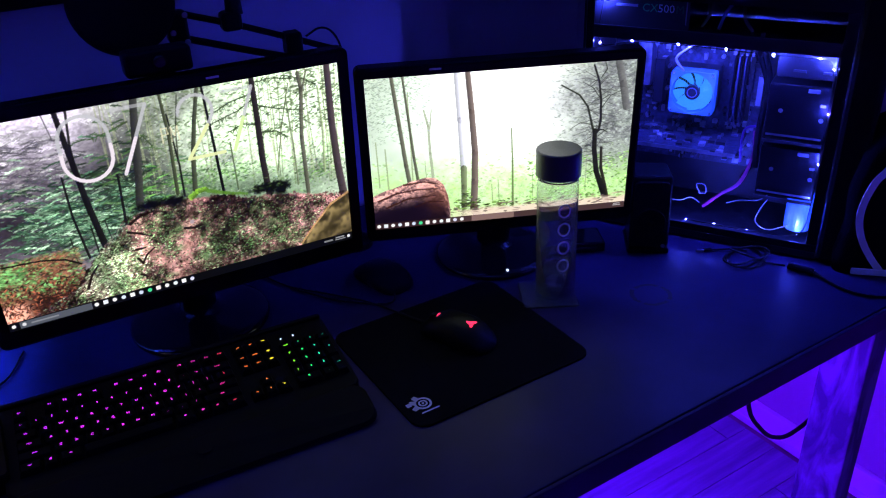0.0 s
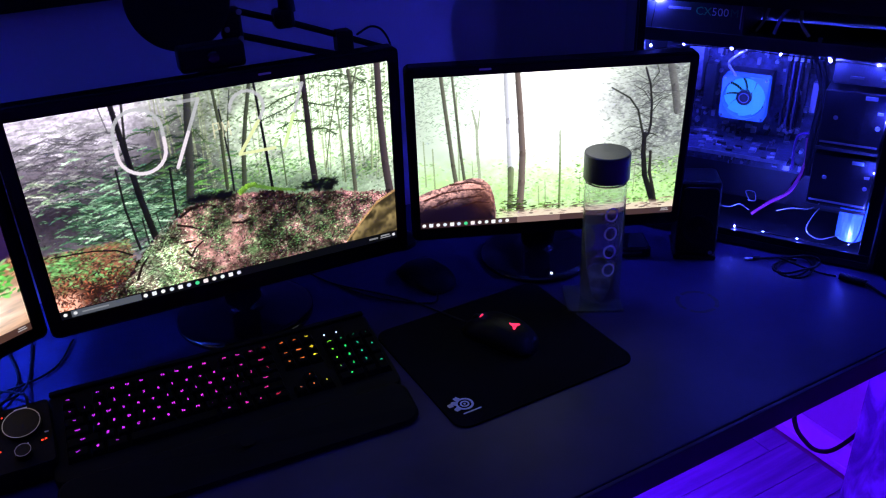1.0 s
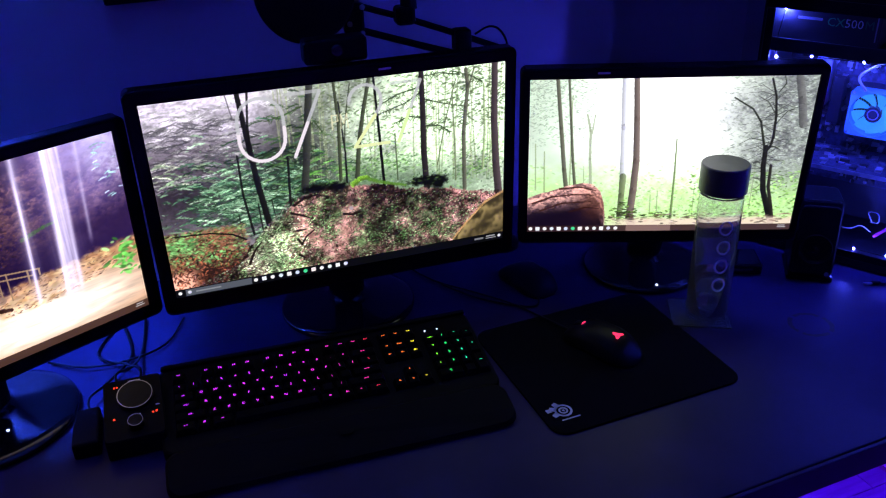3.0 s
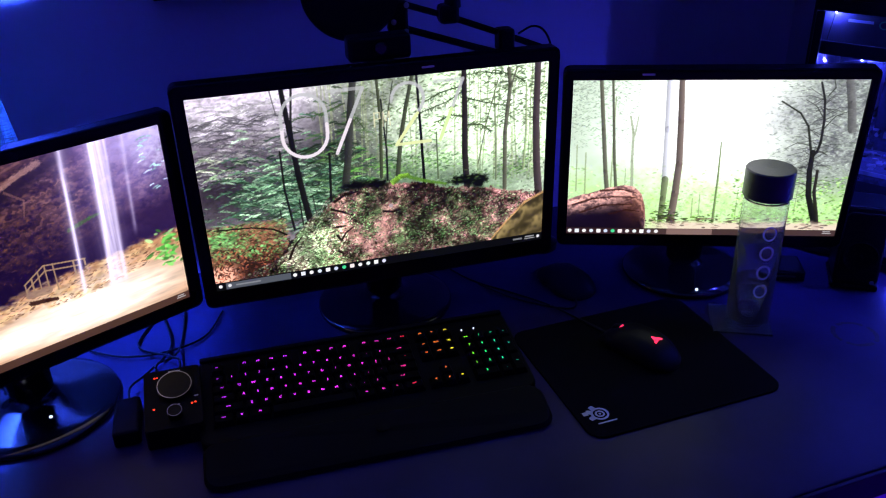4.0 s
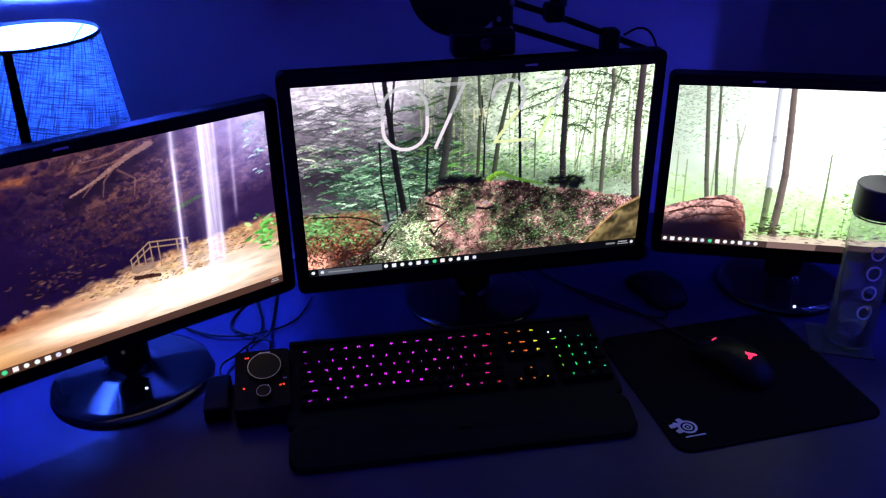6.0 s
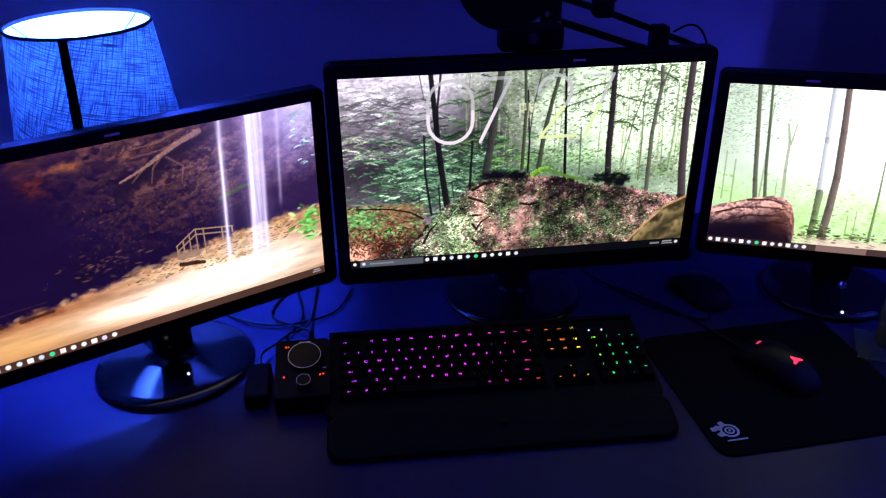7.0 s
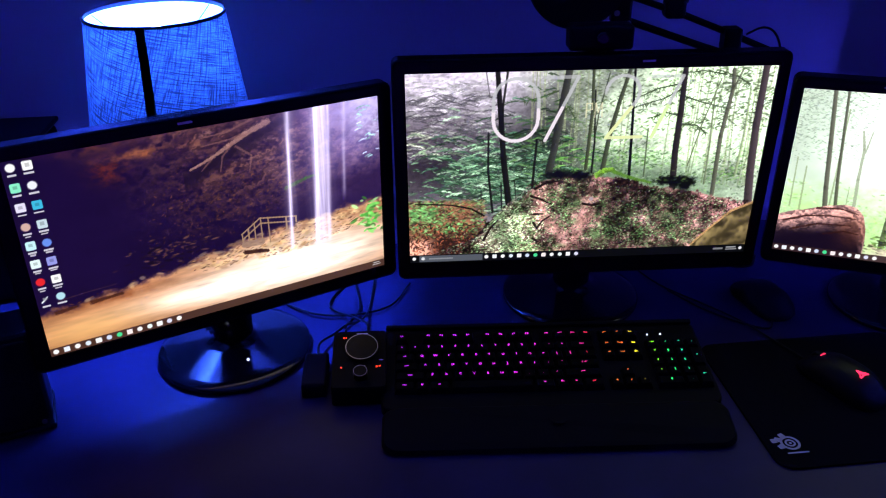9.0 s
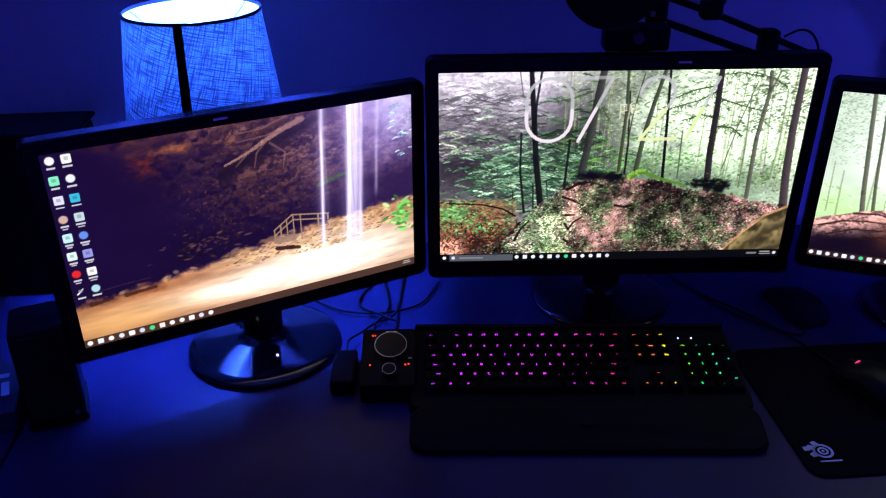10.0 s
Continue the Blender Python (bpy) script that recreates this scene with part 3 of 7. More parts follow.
    c.dabs(3000, lambda a, b: on(a, b) * off_path(a, b), 0.0036, 0.0019, [(0.44, 0.33, 0.33), (0.50, 0.38, 0.38), (0.36, 0.26, 0.26), (0.56, 0.48, 0.48), (0.24, 0.16, 0.17)], (0, 180), 0.5)
    c.dabs(3600, lambda a, b: on(a, b) * off_path(a, b) * (0.3 + blob(a, b, 0.42, 0.72, 0.06, 0.1) + blob(a, b, 0.70, 0.82, 0.14, 0.1)), 0.0032, 0.0015, [(0.26, 0.36, 0.24), (0.38, 0.48, 0.34), (0.20, 0.28, 0.18), (0.50, 0.60, 0.45)], (-50, 50), 0.7)
    for _ in range(46):
        cu, cv = 0.24 + 0.72 * c.rng.random(), 0.60 + 0.36 * c.rng.random()
        if cv < float(line_at(cu, [0.2, 0.25, 0.352, 0.446, 0.673, 0.992], [0.86, 0.76, 0.60, 0.58, 0.64, 0.76])):
            continue
        tone = ((0.42, 0.50, 0.36), (0.52, 0.42, 0.41), (0.10, 0.08, 0.08), (0.34, 0.44, 0.30))[c.rng.integers(4)]
        lumps = 0.5 * blob(u, v, cu, cv, 0.012 + 0.02 * c.rng.random(), 0.012 + 0.014 * c.rng.random())
        c.lay(tone, mound * np.clip(lumps * (2.6 * n2 - 0.5), 0, 0.8))
    # pale leafy bank to the left of the path
    c.dabs(3600, lambda a, b: on(a, b) * np.clip(1.6 * blob(a, b, 0.275, 0.83, 0.06, 0.13), 0, 1), 0.0038, 0.0016, [(0.48, 0.54, 0.42), (0.58, 0.64, 0.52), (0.34, 0.39, 0.29), (0.70, 0.75, 0.65), (0.15, 0.15, 0.12), (0.42, 0.35, 0.32)], (-60, 60), 0.65)
    c.rgb = c.rgb * (1 - mound[..., None] * (1 - (1.10 + 0.55 * ramp(0.30, 0.70, nb)))[..., None])
    tint = mound * ramp(0.40, 0.66, c.noise(24, 14, 4, 0.75)) * (1 - np.clip(path * 1.6, 0, 1))
    c.rgb = c.rgb * (1 - tint[..., None] * np.array([0.20, 0.05, 0.18]))
    c.rgb = c.rgb * (1 - mound[..., None] * (1 - np.array([0.98, 0.97, 0.90])))
    grey_tone = c.rgb.mean(-1, keepdims=True)
    c.rgb = c.rgb + mound[..., None] * (0.12 * (c.rgb - 0.52) + 0.22 * (grey_tone - c.rgb))
    # roots and steps
    for p in ([(0.36, 0.60), (0.39, 0.57), (0.43, 0.56)], [(0.35, 0.64), (0.38, 0.66), (0.40, 0.68)], [(0.36, 0.74), (0.385, 0.74)], [(0.36, 0.79), (0.37, 0.82), (0.385, 0.78), (0.41, 0.75)], [(0.50, 0.69), (0.525, 0.70), (0.55, 0.695)], [(0.36, 0.88), (0.375, 0.90)], [(0.215, 0.88), (0.235, 0.81), (0.255, 0.77)]):
        c.stroke(p, 0.008, 0.004, (0.10, 0.06, 0.05), 0.9)
    c.dots(0.523, 1, 1, 0.665, 0.007, [(0.62, 0.58, 0.55)])
    # dark hollow and mossy rocks on the ridge
    c.lay((0.035, 0.035, 0.035), 0.95 * np.clip(2.2 * blob(u, v, 0.42, 0.525, 0.055, 0.026) + 1.8 * blob(u, v, 0.49, 0.535, 0.03, 0.03) - 0.7 + 3.0 * (n2 - 0.5), 0, 1))
    c.lay((0.045, 0.055, 0.04), 0.97 * np.clip(3 * blob(u, v, 0.745, 0.575, 0.05, 0.026) + 2.5 * blob(u, v, 0.79, 0.60, 0.028, 0.036) - 1.0 + 3.0 * (n2 - 0.5), 0, 1))
    c.dabs(120, lambda a, b: blob(a, b, 0.75, 0.575, 0.05, 0.03), 0.006, 0.002, [(0.28, 0.40, 0.18), (0.20, 0.28, 0.14), (0.4, 0.5, 0.3)], (-20, 30), 0.7)
    c.stroke([(0.535, 0.535), (0.555, 0.512), (0.578, 0.508)], 0.018, 0.012, (0.42, 0.58, 0.20), 0.95, 0.5, shade=-0.3)
    c.stroke([(0.58, 0.52), (0.63, 0.555), (0.69, 0.585)], 0.012, 0.007, (0.34, 0.50, 0.18), 0.85, 0.5)
    # mossy log in the corner
    edge = line_at(u, [0.825, 0.87, 0.94, 1.0], [0.975, 0.88, 0.765, 0.715])
    log = ramp(-0.004, 0.004, v - edge) * (u > 0.825)
    grain = c.noise(26, 12, 3, 0.7)
    band = np.sin((v - edge) * 60 + 9 * grain)
    c.lay(np.stack([0.45 + 0.13 * band, 0.41 + 0.12 * band, 0.26 + 0.08 * band], -1) * (0.45 + 0.8 * grain)[..., None], log)
    c.stroke([(0.835, 0.945), (0.875, 0.868), (0.94, 0.758), (1.0, 0.712)], 0.006, 0.008, (0.72, 0.60, 0.38), 0.8, 0.6)
    # brightness and contrast of the panel, then the taskbar and the clock
    c.rgb = c.rgb * (1 + 0.10 * (1 - ramp(0.36, 0.56, u)))[..., None]
    c.rgb = np.clip(c.rgb, 0, None) ** 1.18 * np.array([1.27, 1.22, 1.36])
    c.bar(0, 1, 0.955, 1, (0.035, 0.04, 0.05))
    c.bar(0.028, 0.213, 0.96, 0.995, (0.34, 0.36, 0.40))
    c.bar(0.055, 0.125, 0.974, 0.982, (0.62, 0.63, 0.66), 0.7)
    c.dots(0.012, 1, 1, 0.977, 0.006, [(1, 1, 1)])
    c.dots(0.038, 1, 1, 0.977, 0.006, [(0.9, 0.9, 0.92)])
    c.dots(0.225, 0.0243, 12, 0.977, 0.0068, ICONS)
    c.bar(0.905, 0.935, 0.972, 0.982, (0.8, 0.8, 0.82), 0.6)
    c.bar(0.945, 0.975, 0.967, 0.973, (0.85, 0.85, 0.87), 0.7)
    c.bar(0.943, 0.977, 0.979, 0.985, (0.85, 0.85, 0.87), 0.7)
    c.dots(0.988, 1, 1, 0.977, 0.006, [(0.9, 0.9, 0.92)])

    def digit(points, tone):
        pts = [np.array(p) for p in points]
        for p, q in zip(pts, pts[1:]):
            steps = max(2, int(abs(q[1] - p[1]) / 0.012))
            for k in range(steps):
                a, b = p + (q - p) * k / steps, p + (q - p) * (k + 1) / steps
                low = (a[1] + b[1]) / 2 > 0.185
                c.stroke([a, b], 0.0098, 0.0098, tone if low else (0.80, 0.80, 0.82), 0.92 if low else 0.62)

    oval = []
    for cv, a0 in ((0.142, 180), (0.238, 0)):
        for k in range(13):
            an = radians(a0 + 15 * k)
            oval.append((0.297 + 0.061 * math.cos(an), cv + 0.106 * math.sin(an)))
    digit(oval + oval[:1], (0.98, 0.93, 0.97))
    digit([(0.372, 0.034), (0.462, 0.034), (0.380, 0.345)], (0.98, 0.93, 0.97))
    two = [(0.585 + 0.046 * math.cos(radians(a)), 0.115 + 0.082 * math.sin(radians(a))) for a in range(-180, 21, 20)]
    digit(two + [(0.612, 0.19), (0.549, 0.340), (0.647, 0.340)], (0.95, 0.98, 0.72))
    digit([(0.662, 0.042), (0.745, 0.042), (0.676, 0.342)], (0.90, 1.0, 0.70))
    for p in ([(0.489, 0.235), (0.489, 0.165), (0.503, 0.165), (0.505, 0.195), (0.489, 0.2)], [(0.513, 0.235), (0.514, 0.165), (0.522, 0.21), (0.531, 0.165), (0.533, 0.235)]):
        c.stroke(p, 0.0038, 0.0038, (0.96, 0.94, 0.78), 0.7)
    return c.rgb


def paint_left(x, y):
    c = Canvas(x, y, 11)
    u, v = c.u, c.v
    n1, n2, n3, n4 = c.noise(6, 5, 4), c.noise(24, 18, 4, 0.7), c.noise(70, 60, 3, 0.75), c.noise(12, 40, 3, 0.6)
    c.rgb = np.stack([0.085 + 0.03 * n1, 0.035 + 0.02 * n1, 0.17 + 0.05 * n1], -1)
    # rock face, lit from the right and above
    lit = np.clip(ramp(0.08, 0.60, u - 0.35 * v) * (1 - ramp(0.24, 0.58, v)), 0, 1)
    tex = np.clip(3.0 * (0.5 * n2 + 0.5 * n3) - 1.0, 0, 1)
    c.lay((0.50, 0.33, 0.29), 0.9 * lit * tex)
    c.lay((0.26, 0.15, 0.20), 0.5 * ramp(0.2, 0.55, u) * (1 - ramp(0.40, 0.60, v)) * np.clip(3.2 * n3 - 1.75, 0, 1))
    c.lay((0.80, 0.60, 0.55), 0.75 * lit * np.clip(3 * n4 - 1.75, 0, 1) * tex)
    c.lay((0.40, 0.15, 0.12), 0.8 * np.clip(blob(u, v, 0.235, 0.13, 0.045, 0.06) * (2.4 * n3 - 0.6), 0, 1))
    c.lay((0.62, 0.36, 0.24), 0.9 * np.clip(blob(u, v, 0.335, 0.075, 0.10, 0.022) * (3.0 * n2 - 0.7), 0, 1))
    c.lay((0.38, 0.20, 0.17), 0.8 * np.clip(blob(u, v, 0.24, 0.01, 0.12, 0.03) * (3.0 * n2 - 0.9), 0, 1))
    c.lay((0.30, 0.18, 0.20), 0.7 * np.clip(blob(u, v, 0.52, 0.40, 0.16, 0.16) * (3.2 * n3 - 1.3), 0, 1))
    c.dabs(420, lambda a, b: np.clip(blob(a, b, 0.47, 0.36, 0.12, 0.14) + blob(a, b, 0.62, 0.36, 0.08, 0.12) + 0.4 * blob(a, b, 0.42, 0.54, 0.13, 0.05), 0, 1), 0.0042, 0.0020, [(0.36, 0.22, 0.19), (0.30, 0.20, 0.24), (0.42, 0.26, 0.16), (0.14, 0.07, 0.12)], (0, 180), 0.55)
    # veins of the rock, falling towards the left
    for freq, wave, tone, al in ((58, 9, (0.62, 0.42, 0.35), 0.42), (95, 14, (0.10, 0.05, 0.12), 0.55), (36, 12, (0.12, 0.06, 0.14), 0.5)):
        vein = np.sin(freq * (v + 0.42 * u + 0.25 * u * u) + wave * n2 + 3 * n1)
        c.lay(tone, al * lit * np.clip(1.8 * vein - 0.6, 0, 1) * (0.4 + 0.9 * n3))
    # hanging root
    c.lay((0.10, 0.06, 0.14), 0.85 * ramp(0.16, 0.0, abs(v - (0.06 + (0.68 - u) * 0.75)) * 2.2) * (u > 0.42) * (u < 0.76))
    c.stroke([(0.665, 0.035), (0.60, 0.075), (0.55, 0.12), (0.50, 0.165), (0.44, 0.205)], 0.016, 0.006, (0.62, 0.46, 0.42), 0.85, 0.7)
    for p in ([(0.56, 0.115), (0.53, 0.17), (0.52, 0.24)], [(0.60, 0.08), (0.545, 0.09), (0.48, 0.10)], [(0.50, 0.17), (0.47, 0.22)], [(0.62, 0.01), (0.55, 0.05), (0.47, 0.06)], [(0.57, 0.13), (0.61, 0.19), (0.60, 0.27)]):
        c.stroke(p, 0.007, 0.003, (0.52, 0.36, 0.33), 0.6, 0.6)
    # lilac haze to the right
    c.lay((0.60, 0.50, 0.86), 0.82 * np.clip(blob(u, v, 0.90, -0.05, 0.20, 0.50), 0, 1) * (0.7 + 0.5 * n2))
    c.lay((0.92, 0.88, 1.05), 0.75 * np.clip(blob(u, v, 0.96, 0.0, 0.10, 0.20), 0, 1) * (0.6 + 0.7 * n2))
    c.lay((0.17, 0.10, 0.26), 0.75 * np.clip(blob(u, v, 0.95, 0.47, 0.18, 0.11) * (1.4 - 0.7 * n2), 0, 1))
    c.fronds(34, lambda a, b: (a > 0.93) * (b > 0.02) * (b < 0.34), 0.020, [(0.80, 0.86, 0.98), (0.66, 0.84, 0.86)], 0.3, 0.5)
    c.lay((0.86, 0.86, 1.0), 0.5 * np.clip(blob(u, v, 0.98, 0.14, 0.06, 0.12) * (2.6 * n3 - 0.9), 0, 1))
    c.stroke([(0.70, 0.40), (0.76, 0.37), (0.80, 0.36)], 0.012, 0.006, (0.25, 0.42, 0.22), 0.6, 0.8)
    # rocks and sand
    edge = line_at(u, [0, 0.10, 0.19, 0.30, 0.40, 0.50, 0.60, 0.75, 0.88, 1.0], [0.775, 0.755, 0.745, 0.71, 0.685, 0.66, 0.635, 0.61, 0.585, 0.575]) + 0.07 * (n2 - 0.5)
    sand = ramp(-0.02, 0.03, v - edge)
    hot = np.clip(blob(u, v, 0.74, 0.83, 0.34, 0.17) + 0.6 * blob(u, v, 0.42, 0.87, 0.28, 0.06), 0, 1)
    tone = np.stack([0.68 + 0.40 * hot, 0.45 + 0.58 * hot, 0.30 + 0.68 * hot], -1) * (0.80 + 0.40 * n4)[..., None]
    c.lay(tone, sand)
    c.lay((0.93, 0.72, 0.46), sand * 0.75 * blob(u, v, 0.10, 0.90, 0.16, 0.08))
    c.lay((0.50, 0.25, 0.12), sand * 0.55 * np.clip(blob(u, v, 0.16, 0.76, 0.18, 0.03) * (2 * n2), 0, 1))
    rocks = lambda a, b: ((b > line_at(a, [0, 0.3, 0.5, 0.75, 1], [0.75, 0.69, 0.64, 0.60, 0.57])) & (b < line_at(a, [0, 0.3, 0.5, 0.75, 1], [0.775, 0.73, 0.76, 0.76, 0.68]))) * (0.25 + (a > 0.4))
    c.dabs(320, rocks, 0.012, 0.0050, [(0.86, 0.70, 0.50), (0.94, 0.82, 0.62), (0.66, 0.48, 0.34)], (-25, 15), 0.38)
    c.dabs(330, rocks, 0.0055, 0.0013, [(0.34, 0.18, 0.12), (0.46, 0.27, 0.17), (0.22, 0.12, 0.12)], (-30, 20), 0.6)
    c.dabs(110, lambda a, b: blob(a, b, 0.36, 0.60, 0.09, 0.045), 0.009, 0.0028, [(0.30, 0.19, 0.17), (0.42, 0.28, 0.22), (0.54, 0.38, 0.26)], (-20, 20), 0.5)
    c.dabs(50, lambda a, b: blob(a, b, 0.36, 0.615, 0.10, 0.05), 0.010, 0.003, [(0.10, 0.05, 0.12)], (-20, 20), 0.8)
    c.stroke([(0.05, 0.715), (0.12, 0.705), (0.20, 0.70)], 0.003, 0.002, (0.28, 0.18, 0.22), 0.7)
    for p in ([(0.04, 0.775), (0.09, 0.765)], [(0.13, 0.765), (0.21, 0.757)]):
        c.stroke(p, 0.012, 0.007, (0.26, 0.13, 0.08), 0.8, 0.6)
    c.stroke([(0.56, 0.705), (0.60, 0.715), (0.625, 0.725)], 0.014, 0.010, (0.20, 0.10, 0.09), 0.9, 0.5)
    # the wooden stair rail
    wood = (0.62, 0.50, 0.40)
    for p in ([(0.555, 0.600), (0.612, 0.533), (0.722, 0.568)], [(0.556, 0.630), (0.613, 0.562), (0.700, 0.590)]):
        c.stroke(p, 0.0045, 0.0045, wood, 0.95)
    for a, b0, b1 in ((0.556, 0.60, 0.67), (0.575, 0.58, 0.665), (0.594, 0.555, 0.65), (0.614, 0.535, 0.665), (0.636, 0.54, 0.68), (0.690, 0.56, 0.63), (0.720, 0.57, 0.60)):
        c.stroke([(a, b0), (a, b1)], 0.0045, 0.0045, wood, 0.95)
    c.stroke([(0.56, 0.66), (0.61, 0.665)], 0.020, 0.022, (0.58, 0.47, 0.42), 0.8)
    # falling water
    streak = c.noise(160, 3, 2)
    for cu, w, a, end in ((0.722, 0.0055, 0.85, 0.80), (0.806, 0.0085, 1.0, 0.84), (0.822, 0.013, 0.65, 0.80), (0.842, 0.006, 0.55, 0.78), (0.892, 0.006, 0.32, 0.56), (0.725, 0.020, 0.22, 0.78), (0.818, 0.035, 0.35, 0.82)):
        cut = 1 - ramp(end - 0.10, end, v)
        drift = cu - 0.028 * v
        c.lay((1.02, 0.97, 1.12), a * np.exp(-(((u - drift) / w) ** 2)) * cut * (0.6 + 0.8 * streak))
    c.dabs(230, lambda a, b: blob(a, b, 0.965, 0.66, 0.035, 0.075), 0.010, 0.005, [(0.38, 0.75, 0.32), (0.55, 0.92, 0.45), (0.26, 0.52, 0.22), (0.78, 1.0, 0.66)], (-40, 40), 0.85)
    c.rgb = np.clip(c.rgb, 0, None) ** 1.05 * 1.12
    # taskbar and desktop symbols
    c.lay((0.24, 0.15, 0.13), 0.88 * (v > 0.957))
    c.dots(0.014, 0.0275, 13, 0.979, 0.0082, ICONS)
    c.bar(0.962, 0.985, 0.966, 0.972, (0.85, 0.85, 0.87), 0.8)
    c.bar(0.960, 0.987, 0.979, 0.985, (0.85, 0.85, 0.87), 0.8)
    tints = [(1, 1, 1), (0.55, 0.95, 0.80), (0.92, 0.90, 1.0), (0.85, 0.70, 0.66), (0.80, 0.97, 1.0), (0.92, 1, 1), (0.92, 0.16, 0.18), (0.9, 0.92, 0.96), (1, 1, 1), (0.96, 0.97, 1), (0.25, 0.75, 0.90), (0.80, 0.88, 0.92), (0.42, 0.58, 0.95), (0.60, 0.62, 0.92), (1, 1, 1), (0.72, 0.90, 0.95)]
    for col in (0, 1):
        for row in range(8):
            cu, cv = 0.021 + 0.038 * col, 0.036 + 0.0935 * row
            t = tints[col * 8 + row]
            size = 0.0125
            x_, y_ = (u - cu) / size, (v - cv) / size / c.a
            p = 2 if (row * 2 + col) % 3 == 0 else 7
            if row == 7 and col == 0:
                c.stroke([(cu - 0.008, cv + 0.012), (cu, cv), (cu + 0.007, cv - 0.012)], 0.005, 0.003, t)
            else:
                c.lay(t, np.clip((1 - (np.abs(x_) ** p + np.abs(y_) ** p)) * 2.5, 0, 1))
            if p == 7:
                c.lay(np.array(t) * 0.72, 0.7 * ((np.abs(x_) < 0.4) & (np.abs(y_ + 0.1) < 0.35)))
            half = 0.010 + 0.004 * ((row * 3 + col) % 3) / 2
            c.bar(cu - half, cu + half, cv + 0.031, cv + 0.0395, (0.95, 0.95, 0.98), 0.85)
            if row in (3, 4, 5, 6):
                c.bar(cu - half * 0.7, cu + half * 0.7, cv + 0.044, cv + 0.0505, (0.95, 0.95, 0.98), 0.75)
    return c.rgb


def paint_right(x, y):
    c = Canvas(x, y, 29)
    u, v = c.u, c.v
    n1, n2, n3 = c.noise(6, 5, 4), c.noise(26, 20, 4, 0.7), c.noise(70, 50, 3, 0.75)
    sun = np.clip(1.25 * blob(u, v, 0.50, 0.22, 0.32, 0.62), 0, 1)
    base = np.stack([0.80 + 0.28 * sun, 0.87 + 0.22 * sun, 0.79 + 0.30 * sun], -1) * (0.90 + 0.20 * n1)[..., None]
    c.rgb = base
    c.lay((0.70, 0.93, 0.48), 0.70 * ramp(0.46, 0.82, v + 0.20 * (n2 - 0.5)) * (0.25 + 0.95 * n2))
    c.lay((0.44, 0.62, 0.34), 0.6 * ramp(0.60, 0.86, v) * np.clip(3.0 * n3 - 1.6, 0, 1) * (0.5 + n1))
    c.lay((1.0, 1.05, 0.95), 0.55 * ramp(0.55, 0.85, v) * np.clip(3.2 * n2 - 1.9, 0, 1) * (1 - ramp(0.85, 0.95, v)))
    c.dabs(900, lambda a, b: (b > 0.52) * (0.3 + ramp(0.5, 0.85, b)), 0.007, 0.003, [(0.74, 0.95, 0.48), (0.58, 0.80, 0.36), (0.90, 1.05, 0.74), (0.46, 0.64, 0.32)], (-40, 40), 0.34)
    # pale leaves in the upper left
    c.dabs(1100, lambda a, b: (a < 0.24) * (b < 0.42) * (0.9 - 1.5 * b) * (1.1 - 3 * a), 0.0052, 0.0018, [(0.52, 0.60, 0.52), (0.66, 0.74, 0.64), (0.44, 0.50, 0.45), (0.8, 0.88, 0.8)], (-40, 40), 0.38)
    # faint far trunks
    for a, b0, b1, w in ((0.025, 0.40, 0.70, 0.006), (0.058, 0.45, 0.74, 0.007), (0.152, 0.1, 0.72, 0.006), (0.205, 0.55, 0.72, 0.004), (0.46, 0.75, 0.88, 0.006), (0.485, 0.72, 0.86, 0.005), (0.79, 0.55, 0.86, 0.005), (0.83, 0.4, 0.85, 0.004), (0.62, 0.70, 0.9, 0.004)):
        c.stroke([(a, b0), (a + 0.004, b1)], w * 0.7, w, (0.56, 0.62, 0.46), 0.65, 0.4)
    c.stroke([(0.208, 0.22), (0.222, 0.32), (0.226, 0.50), (0.236, 0.72)], 0.007, 0.012, (0.60, 0.64, 0.54), 0.75, 0.4)
    c.stroke([(0.236, 0.22), (0.228, 0.34)], 0.004, 0.006, (0.60, 0.64, 0.54), 0.7)
    # big leafy tree on the right
    leafy = np.clip(ramp(0.62, 0.86, u + 0.22 * (n1 - 0.5) - 0.05 * v) * (1 - ramp(0.45, 0.85, v)), 0, 1)
    c.lay((0.47, 0.47, 0.50), 0.88 * leafy * (0.40 + 0.85 * n2))
    c.lay((0.84, 0.88, 0.86), 0.75 * leafy * np.clip(3.0 * n3 - 1.45, 0, 1))
    c.lay((0.28, 0.31, 0.30), 0.65 * leafy * np.clip(3.0 * (1 - n3) - 1.6, 0, 1) * (0.4 + n1))
    inside = lambda a, b: ramp(0.64, 0.85, a) * (1 - ramp(0.42, 0.80, b))
    c.dabs(1500, inside, 0.0065, 0.0016, [(0.32, 0.36, 0.33), (0.44, 0.48, 0.45), (0.26, 0.28, 0.28), (0.56, 0.60, 0.57)], (-25, 35), 0.34)
    c.dabs(900, inside, 0.005, 0.0015, [(0.80, 0.86, 0.78), (0.70, 0.76, 0.66), (0.9, 0.95, 0.88)], (-25, 35), 0.36)
    c.dabs(520, lambda a, b: (a > 0.60) * (b > 0.6) * (b < 0.93), 0.006, 0.0028, [(0.40, 0.62, 0.26), (0.60, 0.86, 0.38), (0.30, 0.44, 0.20), (0.8, 1.0, 0.6)], (-40, 40), 0.65)
